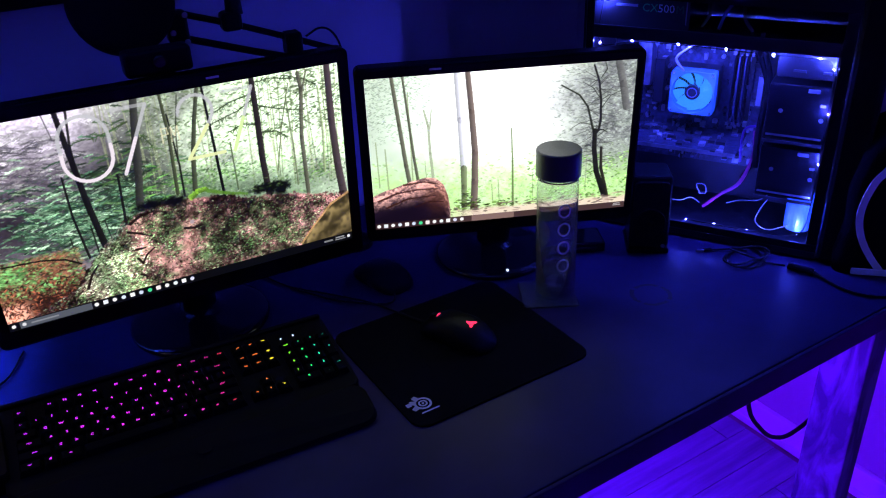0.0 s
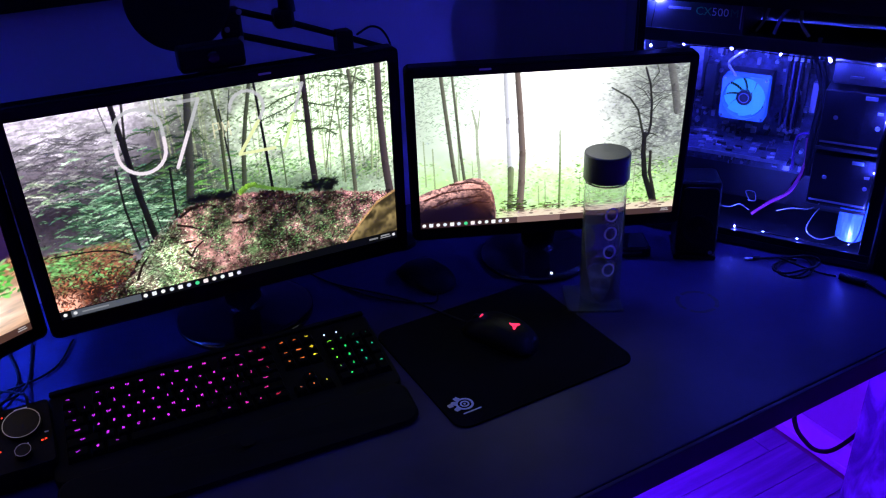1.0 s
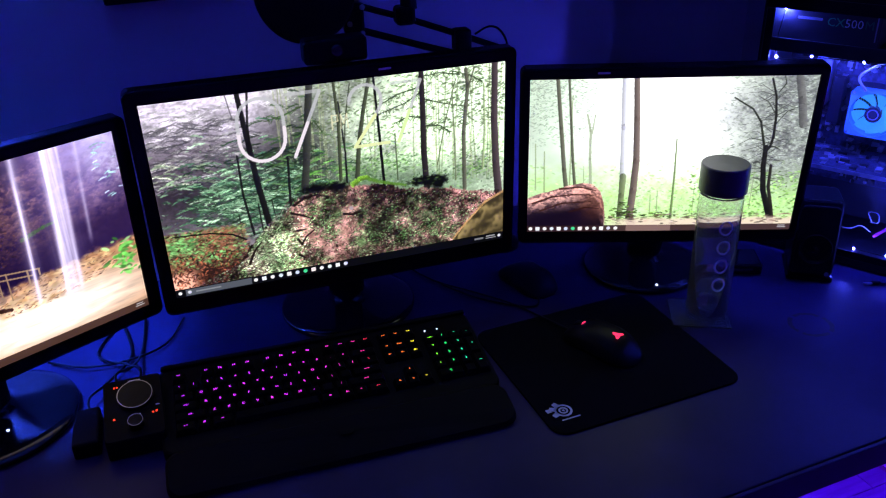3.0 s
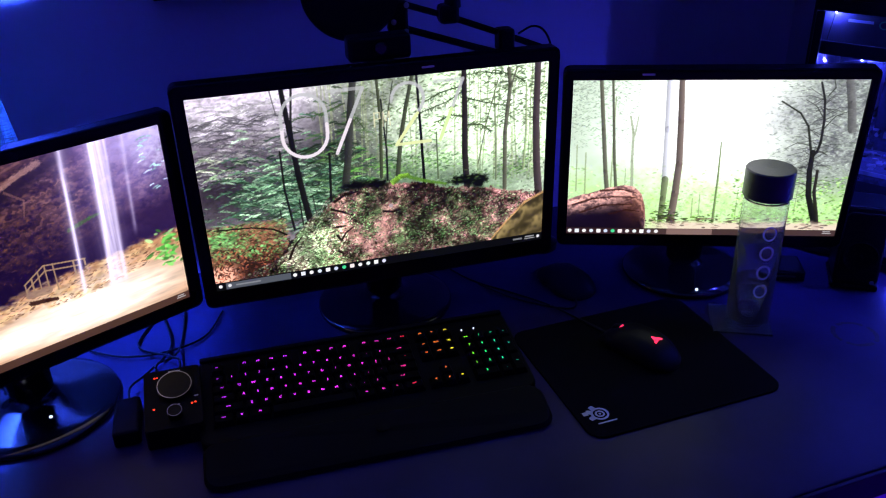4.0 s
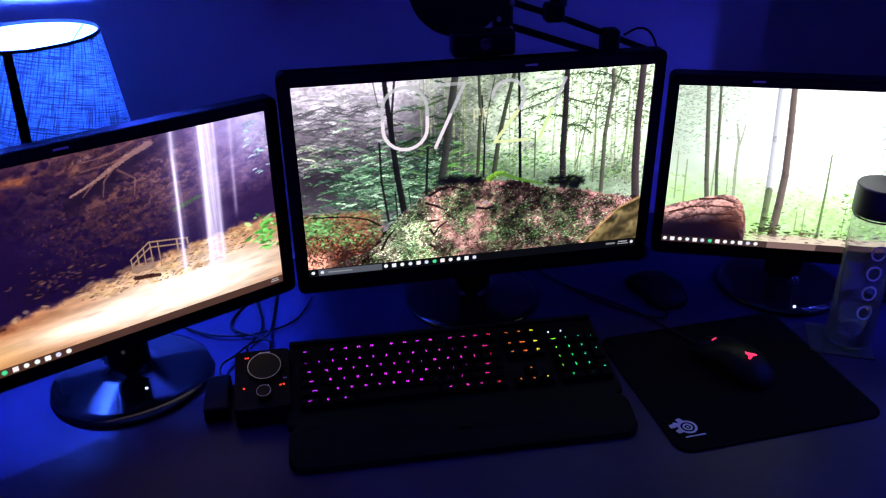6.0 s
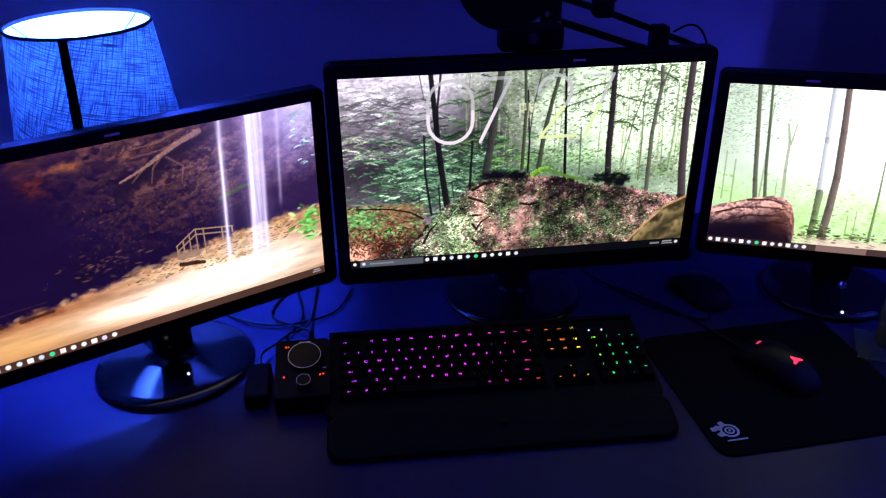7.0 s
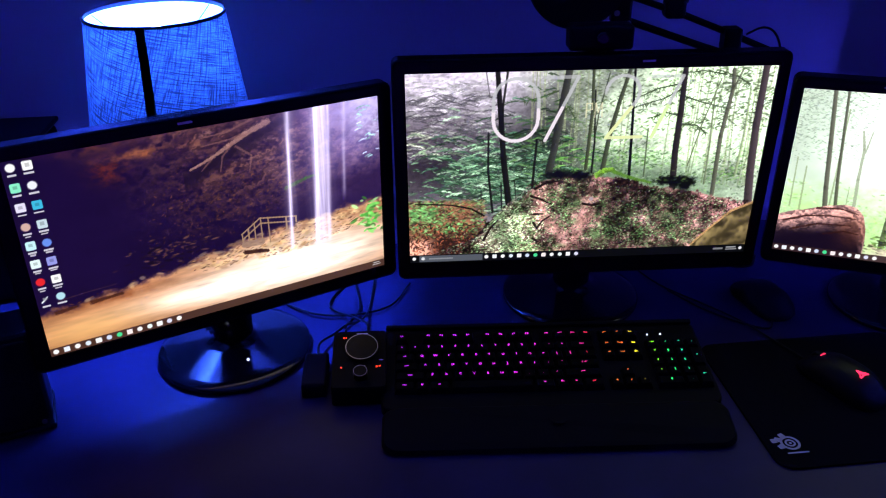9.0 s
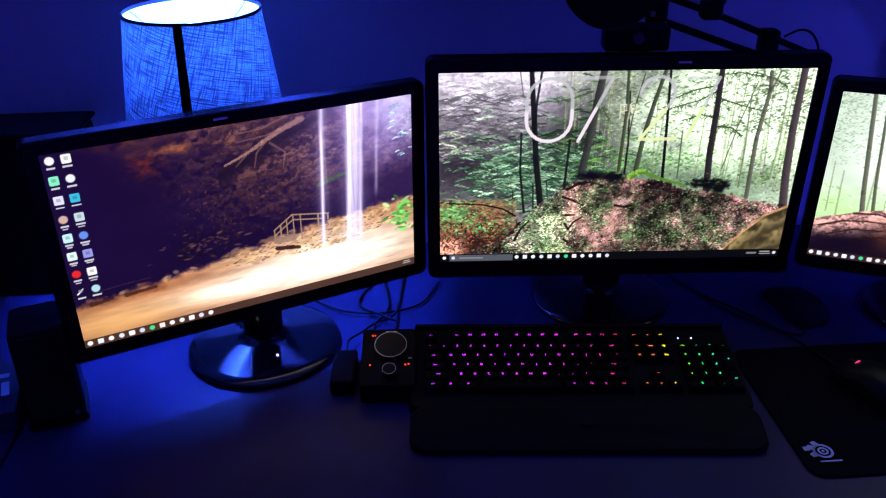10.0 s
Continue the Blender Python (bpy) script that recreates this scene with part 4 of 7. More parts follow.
    # trunks
    for pts, w0, w1, col, al in (
        ([(0.097, 0.0), (0.116, 0.30), (0.133, 0.57), (0.147, 0.74)], 0.013, 0.017, (0.36, 0.36, 0.31), 0.9),
        ([(0.137, 0.0), (0.150, 0.25), (0.164, 0.52), (0.180, 0.74)], 0.008, 0.012, (0.33, 0.34, 0.28), 0.88),
        ([(0.333, 0.0), (0.343, 0.30), (0.352, 0.62)], 0.024, 0.025, (0.76, 0.76, 0.82), 0.75),
        ([(0.352, 0.62), (0.352, 0.75), (0.350, 0.92)], 0.025, 0.020, (0.42, 0.46, 0.34), 0.85),
        ([(0.372, 0.0), (0.385, 0.25), (0.396, 0.52), (0.394, 0.72), (0.388, 0.92)], 0.020, 0.029, (0.43, 0.38, 0.36), 0.95),
        ([(0.388, 0.90), (0.398, 0.94)], 0.028, 0.036, (0.30, 0.24, 0.22), 0.9),
        ([(0.535, 0.38), (0.541, 0.60), (0.545, 0.92)], 0.004, 0.010, (0.42, 0.50, 0.32), 0.85),
        ([(0.93, 0.0), (0.955, 0.15), (0.975, 0.30)], 0.026, 0.030, (0.38, 0.38, 0.38), 0.8),
        ([(0.84, 0.02), (0.862, 0.12), (0.874, 0.24), (0.878, 0.38), (0.872, 0.44), (0.862, 0.46)], 0.007, 0.011, (0.12, 0.12, 0.11), 0.93),
        ([(0.72, 0.13), (0.79, 0.20), (0.825, 0.28), (0.845, 0.40), (0.858, 0.47)], 0.005, 0.010, (0.15, 0.16, 0.13), 0.9),
        ([(0.858, 0.44), (0.860, 0.56), (0.874, 0.72), (0.905, 0.86), (0.925, 0.95)], 0.017, 0.024, (0.10, 0.10, 0.09), 0.97),
        ([(0.888, 0.56), (0.892, 0.70), (0.915, 0.84), (0.928, 0.94)], 0.010, 0.016, (0.16, 0.15, 0.13), 0.95),
        ([(0.87, 0.44), (0.89, 0.44), (0.91, 0.46)], 0.006, 0.003, (0.14, 0.14, 0.12), 0.9),
        ([(0.874, 0.24), (0.84, 0.16), (0.80, 0.12)], 0.004, 0.002, (0.16, 0.17, 0.14), 0.8),
        ([(0.876, 0.30), (0.91, 0.22), (0.95, 0.19)], 0.004, 0.002, (0.16, 0.17, 0.14), 0.8),
        ([(0.845, 0.40), (0.80, 0.38), (0.76, 0.42)], 0.004, 0.002, (0.2, 0.22, 0.18), 0.75),
        ([(0.87, 0.10), (0.89, 0.05), (0.88, 0.0)], 0.004, 0.003, (0.16, 0.17, 0.14), 0.8),
    ):
        c.stroke(pts, w0, w1, col, al, 0.16, soft=0.9, shade=0.3)
    for _ in range(60):
        b0 = 0.10 + 0.62 * c.rng.random()
        a0 = float(line_at(b0, [0.02, 0.24, 0.44, 0.56, 0.72, 0.86], [0.845, 0.874, 0.862, 0.860, 0.874, 0.905]))
        side = 1 if c.rng.random() < 0.4 else -1
        ln, rise = 0.03 + 0.07 * c.rng.random(), 0.10 * (c.rng.random() - 0.6)
        c.stroke([(a0, b0), (a0 + side * ln * 0.5, b0 + rise), (a0 + side * ln, b0 + rise * 1.2 + 0.03 * c.rng.random())], 0.0036, 0.0014, (0.20, 0.20, 0.20), 0.55, 0.4)
    c.dabs(220, lambda a, b: blob(a, b, 0.40, 0.90, 0.12, 0.03) + blob(a, b, 0.36, 0.86, 0.03, 0.06), 0.008, 0.003, [(0.16, 0.20, 0.10), (0.30, 0.40, 0.18), (0.5, 0.68, 0.3)], (-30, 30), 0.75)
    # pale path, then the fallen log
    c.lay((0.90, 0.82, 0.76), 0.9 * ramp(0.895, 0.925, v + 0.03 * (n2 - 0.5)) * ramp(0.24, 0.40, u))
    c.dabs(90, lambda a, b: (b > 0.88) * (b < 0.95) * (a > 0.3), 0.012, 0.003, [(0.45, 0.36, 0.32), (0.7, 0.6, 0.55), (0.25, 0.22, 0.2)], (-15, 15), 0.6)
    top = line_at(u, [0, 0.05, 0.14, 0.20, 0.245, 0.272, 0.288, 0.30], [0.765, 0.730, 0.685, 0.660, 0.675, 0.72, 0.80, 0.93]) + 0.012 * (n2 - 0.5)
    log = ramp(-0.004, 0.004, v - top) * (1 - ramp(0.29, 0.30, u))
    ridges = np.sin((v - top) * 70 + 16 * n2 + 9 * u)
    light = np.clip(1.75 - 8.5 * (v - top + 0.16 * (0.16 - u) * (u < 0.16)), 0.10, 1.25) * (0.78 + 0.26 * ridges + 0.6 * (n3 - 0.5))
    c.lay(np.stack([0.74 * light + 0.04, 0.58 * light + 0.02, 0.52 * light + 0.06], -1), log)
    c.lay((0.09, 0.05, 0.12), 0.85 * log * ramp(0.82, 0.90, v + 0.12 * u + 0.06 * (n2 - 0.5)) * (1 - 0.6 * ramp(0.2, 0.27, u)))
    c.lay((0.46, 0.26, 0.18), 0.4 * log * np.clip(1.6 * blob(u, v, 0.25, 0.82, 0.05, 0.09) * (0.5 + n3), 0, 1))
    for p in ([(0.02, 0.80), (0.09, 0.755), (0.17, 0.74), (0.25, 0.745)], [(0.05, 0.85), (0.13, 0.80), (0.24, 0.79)], [(0.12, 0.70), (0.20, 0.69), (0.255, 0.715)], [(0.16, 0.86), (0.22, 0.83), (0.27, 0.84)]):
        c.stroke(p, 0.008, 0.004, (0.20, 0.09, 0.06), 0.75, 0.6)
    c.rgb = np.clip(c.rgb, 0, None) ** 1.10 * 1.14
    c.lay((0.22, 0.14, 0.15), 0.9 * (v > 0.957))
    c.lay((0.80, 0.66, 0.62), 0.5 * (v > 0.957) * (u > 0.38) * (u < 0.55))
    c.dots(0.014, 0.0272, 13, 0.979, 0.0085, ICONS)
    c.bar(0.955, 0.982, 0.966, 0.972, (0.85, 0.85, 0.87), 0.8)
    c.bar(0.953, 0.984, 0.979, 0.985, (0.85, 0.85, 0.87), 0.8)
    return c.rgb


# ---- monitors ----
LED_WHITE = glow("white_led", (0.75, 0.8, 1.0), 2.5)
SILVER = material("silver_print", (0.6, 0.6, 0.62), 0.35, metal=0.6)


def monitor(place, yaw, lean, w, h, outer_w, top, bottom, paint, cols, base, label, logo_x):
    """place: the middle of the screen; base: middle and radius of the foot on the desk."""
    bx, by, br = base
    root = thing("monitor", pose(bx, by, DESK), label, "monitor", "three monitors on the desk")
    head = Matrix.Translation((-bx, -by, -DESK)) @ pose(*place, 0, 0, yaw) @ pose(0, 0, 0, -lean)
    outer_h, drop = top + bottom, (top - bottom) / 2
    bezel = part("bezel", frame_bm(outer_w, outer_h, w, h, 0.022, 0.010, drop), BEZEL, root, "glossy black bezel")
    bezel.matrix_local = head
    shell = bmesh.new()
    rings = []
    for inset, y in ((0.0, 0.0225), (0.006, 0.03), (0.05, 0.042), (0.09, 0.046)):
        rings.append([shell.verts.new((px, y, pz + drop)) for px, pz in rounded(outer_w - 2 * inset, outer_h - 2 * inset, 0.010)])
    for a, b in zip(rings, rings[1:]):
        for k in range(len(a)):
            shell.faces.new((a[k], a[(k + 1) % len(a)], b[(k + 1) % len(a)], b[k]))
    shell.faces.new(rings[-1][::-1])
    shell.faces.new(rings[0])
    bmesh.ops.recalc_face_normals(shell, faces=shell.faces)
    part("back_shell", shell, BLACK_SATIN, root, "black moulded back").matrix_local = head
    screen = screen_mesh("screen", w, h, paint, cols, int(cols * h / w), root)
    screen.matrix_local = head
    # printed mark on the upper bezel
    part("maker_mark", slab(rounded(0.018, 0.0028, 0.0013), 0, 0.0006, m=pose(logo_x, -0.0002, h / 2 + (top - h / 2) * 0.55, 90)), SILVER, bezel, "small silver mark on the bezel")
    # foot
    prof = [(0, 0.0), (br - 0.002, 0.0), (br, 0.002), (br, 0.007), (br - 0.003, 0.010), (br * 0.86, 0.0125), (br * 0.42, 0.024), (br * 0.30, 0.027), (br * 0.27, 0.031), (0, 0.031)]
    foot = part("foot", lathe(prof, steps=72), BLACK_GLOSS, root, "round glossy black foot", smooth=True)
    back = pose(place[0] - bx, place[1] - by, 0, 0, 0, yaw) @ Vector((0, 0.05, 0))
    low, high = Vector((0, 0, 0.029)), Vector((back.x, back.y, place[2] - DESK - 0.02))
    neck = bmesh.new()
    rings = []
    turn = Matrix.Rotation(radians(yaw), 3, "Z")
    for k in range(7):
        f = k / 6
        c = low.lerp(high, f)
        wide, deep = 0.028 + 0.012 * f, 0.016
        rings.append([neck.verts.new(c + turn @ Vector((px, py, 0))) for px, py in rounded(2 * wide, 2 * deep, 0.012, 4)])
    for a, b in zip(rings, rings[1:]):
        for q in range(len(a)):
            neck.faces.new((a[q], a[(q + 1) % len(a)], b[(q + 1) % len(a)], b[q]))
    neck.faces.new(rings[0][::-1])
    neck.faces.new(rings[-1])
    part("neck", neck, BLACK_GLOSS, root, "black oval neck")
    return root, foot


def power_light(foot, place):
    part("power_light", ball(0.0022, place, steps=8), LED_WHITE, foot, "tiny white power light")


left_root, left_foot = monitor((-0.2558, 0.0129, 0.9944), 28.57, -0.75, 0.4639, 0.2622, 0.504, 0.147, 0.152, paint_left, 600, (-0.279, 0.078, 0.112), "wide glossy black monitor showing a waterfall, on a round foot", -0.026)
power_light(left_foot, (0.03, -0.055, 0.020))
centre_root, centre_foot = monitor((0.2374, 0.1228, 1.0125), 1.7, -1.58, 0.5043, 0.2890, 0.540, 0.163, 0.172, paint_centre, 640, (0.245, 0.215, 0.110), "largest glossy black monitor showing a forest and a clock", 0.073)
right_root, right_foot = monitor((0.7147, 0.0448, 1.0054), -19.4, -3.16, 0.4092, 0.2514, 0.437, 0.141, 0.147, paint_right, 560, (0.765, 0.165, 0.102), "smaller black monitor showing bright trees, on a round foot", -0.1)
power_light(right_foot, (-0.022, -0.088, 0.0135))

# webcam on the middle monitor
webcam = thing("webcam", pose(0.249, 0.150, 1.176, 0, 0, 2), "black webcam clipped on the middle monitor", "webcam")
part("body", box(0.088, 0.032, 0.034, (0, 0.004, 0.017), 0.006, 3), BLACK_SATIN, webcam)
part("lens", lathe([(0, 0), (0.009, 0), (0.009, 0.004), (0.006, 0.005), (0, 0.003)], (0.0, -0.0125, 0.018), 24, pose(0, 0, 0, 90)), BLACK_GLOSS, webcam, "round glass lens", smooth=True)
part("clip", box(0.04, 0.05, 0.006, (0, 0.008, -0.003), 0.002), BLACK_SATIN, webcam, "clip over the bezel")

# frame hung on the back wall over the middle monitor
hung = thing("picture_frame", ROOM @ pose(0.30, WALL_Y - 0.0125, 1.455), "plain black picture frame hung on the wall", "picture frame")
part("moulding", frame_bm(0.626, 0.450, 0.576, 0.400, 0.024, 0.004), BLACK_SATIN, hung, "black moulding").matrix_local = pose(0, -0.0125, 0)
part("backing", box(0.580, 0.010, 0.404, (0, 0.004, 0), 0.001), BLACK_MATT, hung, "dark sheet behind the moulding")

# ---- table lamp ----
lamp = thing("table_lamp", pose(LAMP_X, LAMP_Y, DESK), "table lamp with a woven fabric shade, glowing blue", "table lamp")


def shade_material():
    m = bpy.data.materials.new("woven_shade_fabric")
    m.use_nodes = True
    nt = m.node_tree
    nt.nodes.clear()
    out, mix = nt.nodes.new("ShaderNodeOutputMaterial"), nt.nodes.new("ShaderNodeMixShader")
    dif, tra = nt.nodes.new("ShaderNodeBsdfDiffuse"), nt.nodes.new("ShaderNodeBsdfTranslucent")
    uv = nt.nodes.new("ShaderNodeUVMap")
    fac = None
    for rot, sx, sy, strength in ((0.34, 5, 90, 0.95), (0.34 + 1.5, 4, 80, 0.9), (0.34, 26, 300, 0.4), (0.34 + 1.5, 26, 300, 0.4)):
        mp = nt.nodes.new("ShaderNodeMapping")
        mp.vector_type = "POINT"
        mp.inputs["Rotation"].default_value = (0, 0, rot)
        nt.links.new(uv.outputs[0], mp.inputs[0])
        mul = nt.nodes.new("ShaderNodeVectorMath")
        mul.operation = "MULTIPLY"
        mul.inputs[1].default_value = (sx, sy, 1)
        nt.links.new(mp.outputs[0], mul.inputs[0])
        n = nt.nodes.new("ShaderNodeTexNoise")
        n.inputs["Scale"].default_value, n.inputs["Detail"].default_value = 1.0, 2.0
        nt.links.new(mul.outputs[0], n.inputs["Vector"])
        r = nt.nodes.new("ShaderNodeMapRange")
        r.inputs["From Min"].default_value, r.inputs["From Max"].default_value = 0.38, 0.56
        r.inputs["To Min"].default_value, r.inputs["To Max"].default_value = 1 - strength, 1.0
        nt.links.new(n.outputs["Fac"], r.inputs["Value"])
        if fac is None:
            fac = r.outputs[0]
        else:
            q = nt.nodes.new("ShaderNodeMath")
            q.operation = "MULTIPLY"
            nt.links.new(fac, q.inputs[0])
            nt.links.new(r.outputs[0], q.inputs[1])
            fac = q.outputs[0]
    ramp = nt.nodes.new("ShaderNodeValToRGB")
    ramp.color_ramp.elements[0].color, ramp.color_ramp.elements[1].color = (0.003, 0.003, 0.003, 1), (0.072, 0.120, 0.130, 1)
    nt.links.new(fac, ramp.inputs[0])
    nt.links.new(ramp.outputs[0], tra.inputs[0])
    dif.inputs[0].default_value = (0.04, 0.04, 0.045, 1)
    mix.inputs[0].default_value = 0.6
    nt.links.new(dif.outputs[0], mix.inputs[1])
    nt.links.new(tra.outputs[0], mix.inputs[2])
    nt.links.new(mix.outputs[0], out.inputs[0])
    return m


SHADE_R0, SHADE_R1, SHADE_Z0, SHADE_Z1 = 0.1185, 0.097, 0.290, 0.463


def shade_bm():
    bm = bmesh.new()
    uvl = bm.loops.layers.uv.new("weave")
    n = 96
    lo = [bm.verts.new((SHADE_R0 * math.cos(2 * math.pi * k / n), SHADE_R0 * math.sin(2 * math.pi * k / n), SHADE_Z0)) for k in range(n)]
    hi = [bm.verts.new((SHADE_R1 * math.cos(2 * math.pi * k / n), SHADE_R1 * math.sin(2 * math.pi * k / n), SHADE_Z1)) for k in range(n)]
    for k in range(n):
        f = bm.faces.new((lo[k], lo[(k + 1) % n], hi[(k + 1) % n], hi[k]))
        f.smooth = True
        for loop, (a, b) in zip(f.loops, ((k, 0), (k + 1, 0), (k + 1, 1), (k, 1))):
            loop[uvl].uv = (a / n * 3.0, b * 1.0)
    return bm


shade = part("shade", shade_bm(), shade_material(), lamp, "woven fabric shade lit from inside")


def lining_material():
    m = bpy.data.materials.new("white_shade_lining")
    m.use_nodes = True
    nt = m.node_tree
    nt.nodes.clear()
    out, mix = nt.nodes.new("ShaderNodeOutputMaterial"), nt.nodes.new("ShaderNodeMixShader")
    dif, tra = nt.nodes.new("ShaderNodeBsdfDiffuse"), nt.nodes.new("ShaderNodeBsdfTranslucent")
    dif.inputs[0].default_value, tra.inputs[0].default_value = (0.85, 0.85, 0.85, 1), (0.85, 0.85, 0.85, 1)
    nt.links.new(dif.outputs[0], mix.inputs[1])
    nt.links.new(tra.outputs[0], mix.inputs[2])
    nt.links.new(mix.outputs[0], out.inputs[0])
    return m


part("lining", lathe([(SHADE_R0 - 0.0015, SHADE_Z0 + 0.003), (SHADE_R1 - 0.0015, SHADE_Z1 - 0.003)], steps=96), lining_material(), shade, "white inner lining", smooth=True)
for nm, r, z in (("top_rim", SHADE_R1, SHADE_Z1), ("bottom_rim", SHADE_R0, SHADE_Z0)):
    part(nm, lathe([(r - 0.0015, z - 0.002), (r + 0.0015, z - 0.002), (r + 0.0015, z + 0.002), (r - 0.0015, z + 0.002), (r - 0.0015, z - 0.002)], steps=96), BLACK_MATT, shade, "thin dark rim")
SEAM = radians(-86)
seam = bmesh.new()
for z, r in ((SHADE_Z0, SHADE_R0), (SHADE_Z1, SHADE_R1)):
    for da in (-0.06, 0.06):
        seam.verts.new(((r + 0.0012) * math.cos(SEAM + da), (r + 0.0012) * math.sin(SEAM + da), z))
seam.verts.ensure_lookup_table()
seam.faces.new([seam.verts[k] for k in (0, 1, 3, 2)])
bmesh.ops.solidify(seam, geom=seam.faces[:], thickness=0.001)
part("seam_band", seam, BLACK_MATT, shade, "dark overlapping seam of the fabric")
part("stem", lathe([(0, 0), (0.06, 0), (0.062, 0.006), (0.05, 0.02), (0.02, 0.05), (0.035, 0.11), (0.03, 0.17), (0.011, 0.20), (0.009, 0.372), (0, 0.372)]), BLACK_GLOSS, lamp, "dark turned stem", smooth=True)
part("spider", merged(*[tube([(0.012 * math.cos(a), 0.012 * math.sin(a), 0.377), (0.05 * math.cos(a), 0.05 * math.sin(a), 0.42), (0.096 * math.cos(a), 0.096 * math.sin(a), 0.459)], 0.0012, 6, 3) for a in (0.9, 3.0, 5.1)]), STEEL, lamp, "thin wire carrier of the shade")
part("socket", lathe([(0, 0.372), (0.012, 0.372), (0.014, 0.378), (0.014, 0.402), (0.012, 0.405), (0, 0.405)], steps=24), BLACK_SATIN, lamp, "dark bulb socket", smooth=True)
part("bulb", lathe([(0, 0.4055), (0.013, 0.4055), (0.021, 0.416), (0.0235, 0.428), (0.019, 0.441), (0, 0.447)], steps=24), glow("blue_bulb", BLUE, BULB_POWER), lamp, "glowing blue bulb", smooth=True)

# ---- writing and marks ----
LETTERS = {}


def letter_mesh(body, size):
    """A flat mesh of the built-in font, centred, kept for the next key alike."""
    if (body, size) not in LETTERS:
        cu = bpy.data.curves.new("letters", "FONT")
        cu.body, cu.size, cu.align_x, cu.align_y, cu.resolution_u = body, size, "CENTER", "CENTER", 2
        ob = new("letters", cu)
        me = bpy.data.meshes.new_from_object(ob.evaluated_get(bpy.context.evaluated_depsgraph_get()))
        me.name = "letters"
        bpy.data.objects.remove(ob)
        LETTERS[(body, size)] = me
    return LETTERS[(body, size)].copy()


def mesh_part(name, me, mat, parent, m, label=""):
    me.materials.clear()
    me.materials.append(mat)
    ob = new(name, me)
    ob.parent = parent
    ob.matrix_local = m
    return tagged(ob, label)


# ---- keyboard ----
U = 0.01905
KEY_TILT = 7.0
keyboard = thing("keyboard", pose(0, 0, 0.785, KEY_TILT), "black mechanical keyboard with lit rainbow letters and a wrist rest", "keyboard")
KEY_BLACK = material("black_key_plastic", (0.004, 0.004, 0.0045), 0.6, grain=0.1, scale=1200, vary=0.2, specular=0.02)
X0 = -2.0 * U  # left end of the keys
case = slab([(x + 0.1735, y - 0.009) for x, y in rounded(0.458, 0.170, 0.016)], -0.026, -0.0085, 0.004)
part("case", case, BLACK_MATT, keyboard, "black plastic case")
lip = box(0.452, 0.008, 0.006, (0.1735, 0.070, -0.006), 0.002)
part("back_ridge", lip, BLACK_MATT, keyboard)
rest = bmesh.new()
ring = []
for x, y in rounded(0.452, 0.074, 0.020):
    ring.append((x + 0.1735, y - 0.1325))
low = [rest.verts.new((x, y, -0.0115)) for x, y in ring]
mid = [rest.verts.new((x, y, -0.004 - 0.05 * max(0, -0.13 - y) * 4)) for x, y in ring]
cx, cy = 0.1735, -0.1325
high = [rest.verts.new((cx + (x - cx) * 0.985, cy + (y - cy) * 0.90, -0.001 - 0.05 * max(0, -0.13 - y) * 3)) for x, y in ring]
for a, b in ((low, mid), (mid, high)):
    for k in range(len(a)):
        rest.faces.new((a[k], a[(k + 1) % len(a)], b[(k + 1) % len(a)], b[k]))
rest.faces.new(high)
rest.faces.new(low[::-1])
part("wrist_rest", rest, BLACK_MATT, keyboard, "smooth black wrist rest")
for fx in (-0.02, 0.36):
    part("foot", box(0.03, 0.008, 0.018, (fx, 0.05, -0.034), 0.002), BLACK_MATT, keyboard, "fold-out foot")

KEY_MESHES = {}


def key_mesh(w, h):
    if (w, h) not in KEY_MESHES:
        bm = bmesh.new()
        a, b = w * U / 2 - 0.0006, h * U / 2 - 0.0006
        rings = []
        for inset, z in ((0.0, -0.0085), (0.0004, -0.006), (0.0022, -0.0008), (0.0030, 0.0)):
            rings.append([bm.verts.new((sx * (a - inset), sy * (b - inset) + (0.0004 if z > -0.001 else 0), z)) for sx, sy in ((-1, -1), (1, -1), (1, 1), (-1, 1))])
        for p, q in zip(rings, rings[1:]):
            for k in range(4):
                bm.faces.new((p[k], p[(k + 1) % 4], q[(k + 1) % 4], q[k]))
        bm.faces.new(rings[-1])
        me = bpy.data.meshes.new("key")
        bm.normal_update()
        bm.to_mesh(me)
        bm.free()
        me.materials.append(KEY_BLACK)
        KEY_MESHES[(w, h)] = me
    return KEY_MESHES[(w, h)]


import colorsys

KEY_GLOWS = {}


def key_glow(x):
    """The letters run from violet on the left through orange to green on the right."""
    k = max(0, min(15, int(16 * (x - X0) / 0.43)))
    if k not in KEY_GLOWS:
        f = k / 15
        stops = ((0.0, 0.80), (0.42, 0.85), (0.62, 0.93), (0.72, 1.03), (0.84, 1.20), (0.90, 1.36), (1.0, 1.42))
        hue = float(np.interp(f, [q[0] for q in stops], [q[1] for q in stops])) % 1.0
        r, g, b = colorsys.hsv_to_rgb(hue, 0.82, 1.0)
        KEY_GLOWS[k] = glow("key_light", (r * r, g * g, b * b), 2.2)
    return KEY_GLOWS[k]


def key(x, row_y, w, text, h=1.0, size=0.0058):
    """x: the key's left end in key widths; row_y: its middle, in key widths from the Q row."""
    cx = X0 + (x + w / 2) * U
    ob = new("key", key_mesh(w, h))
    ob.parent = keyboard
    ob.matrix_local = pose(cx, row_y * U, 0)
    if text:
        mesh_part("legend", letter_mesh(text, size), key_glow(cx), ob, pose(0, 0.0012, 0.0003))


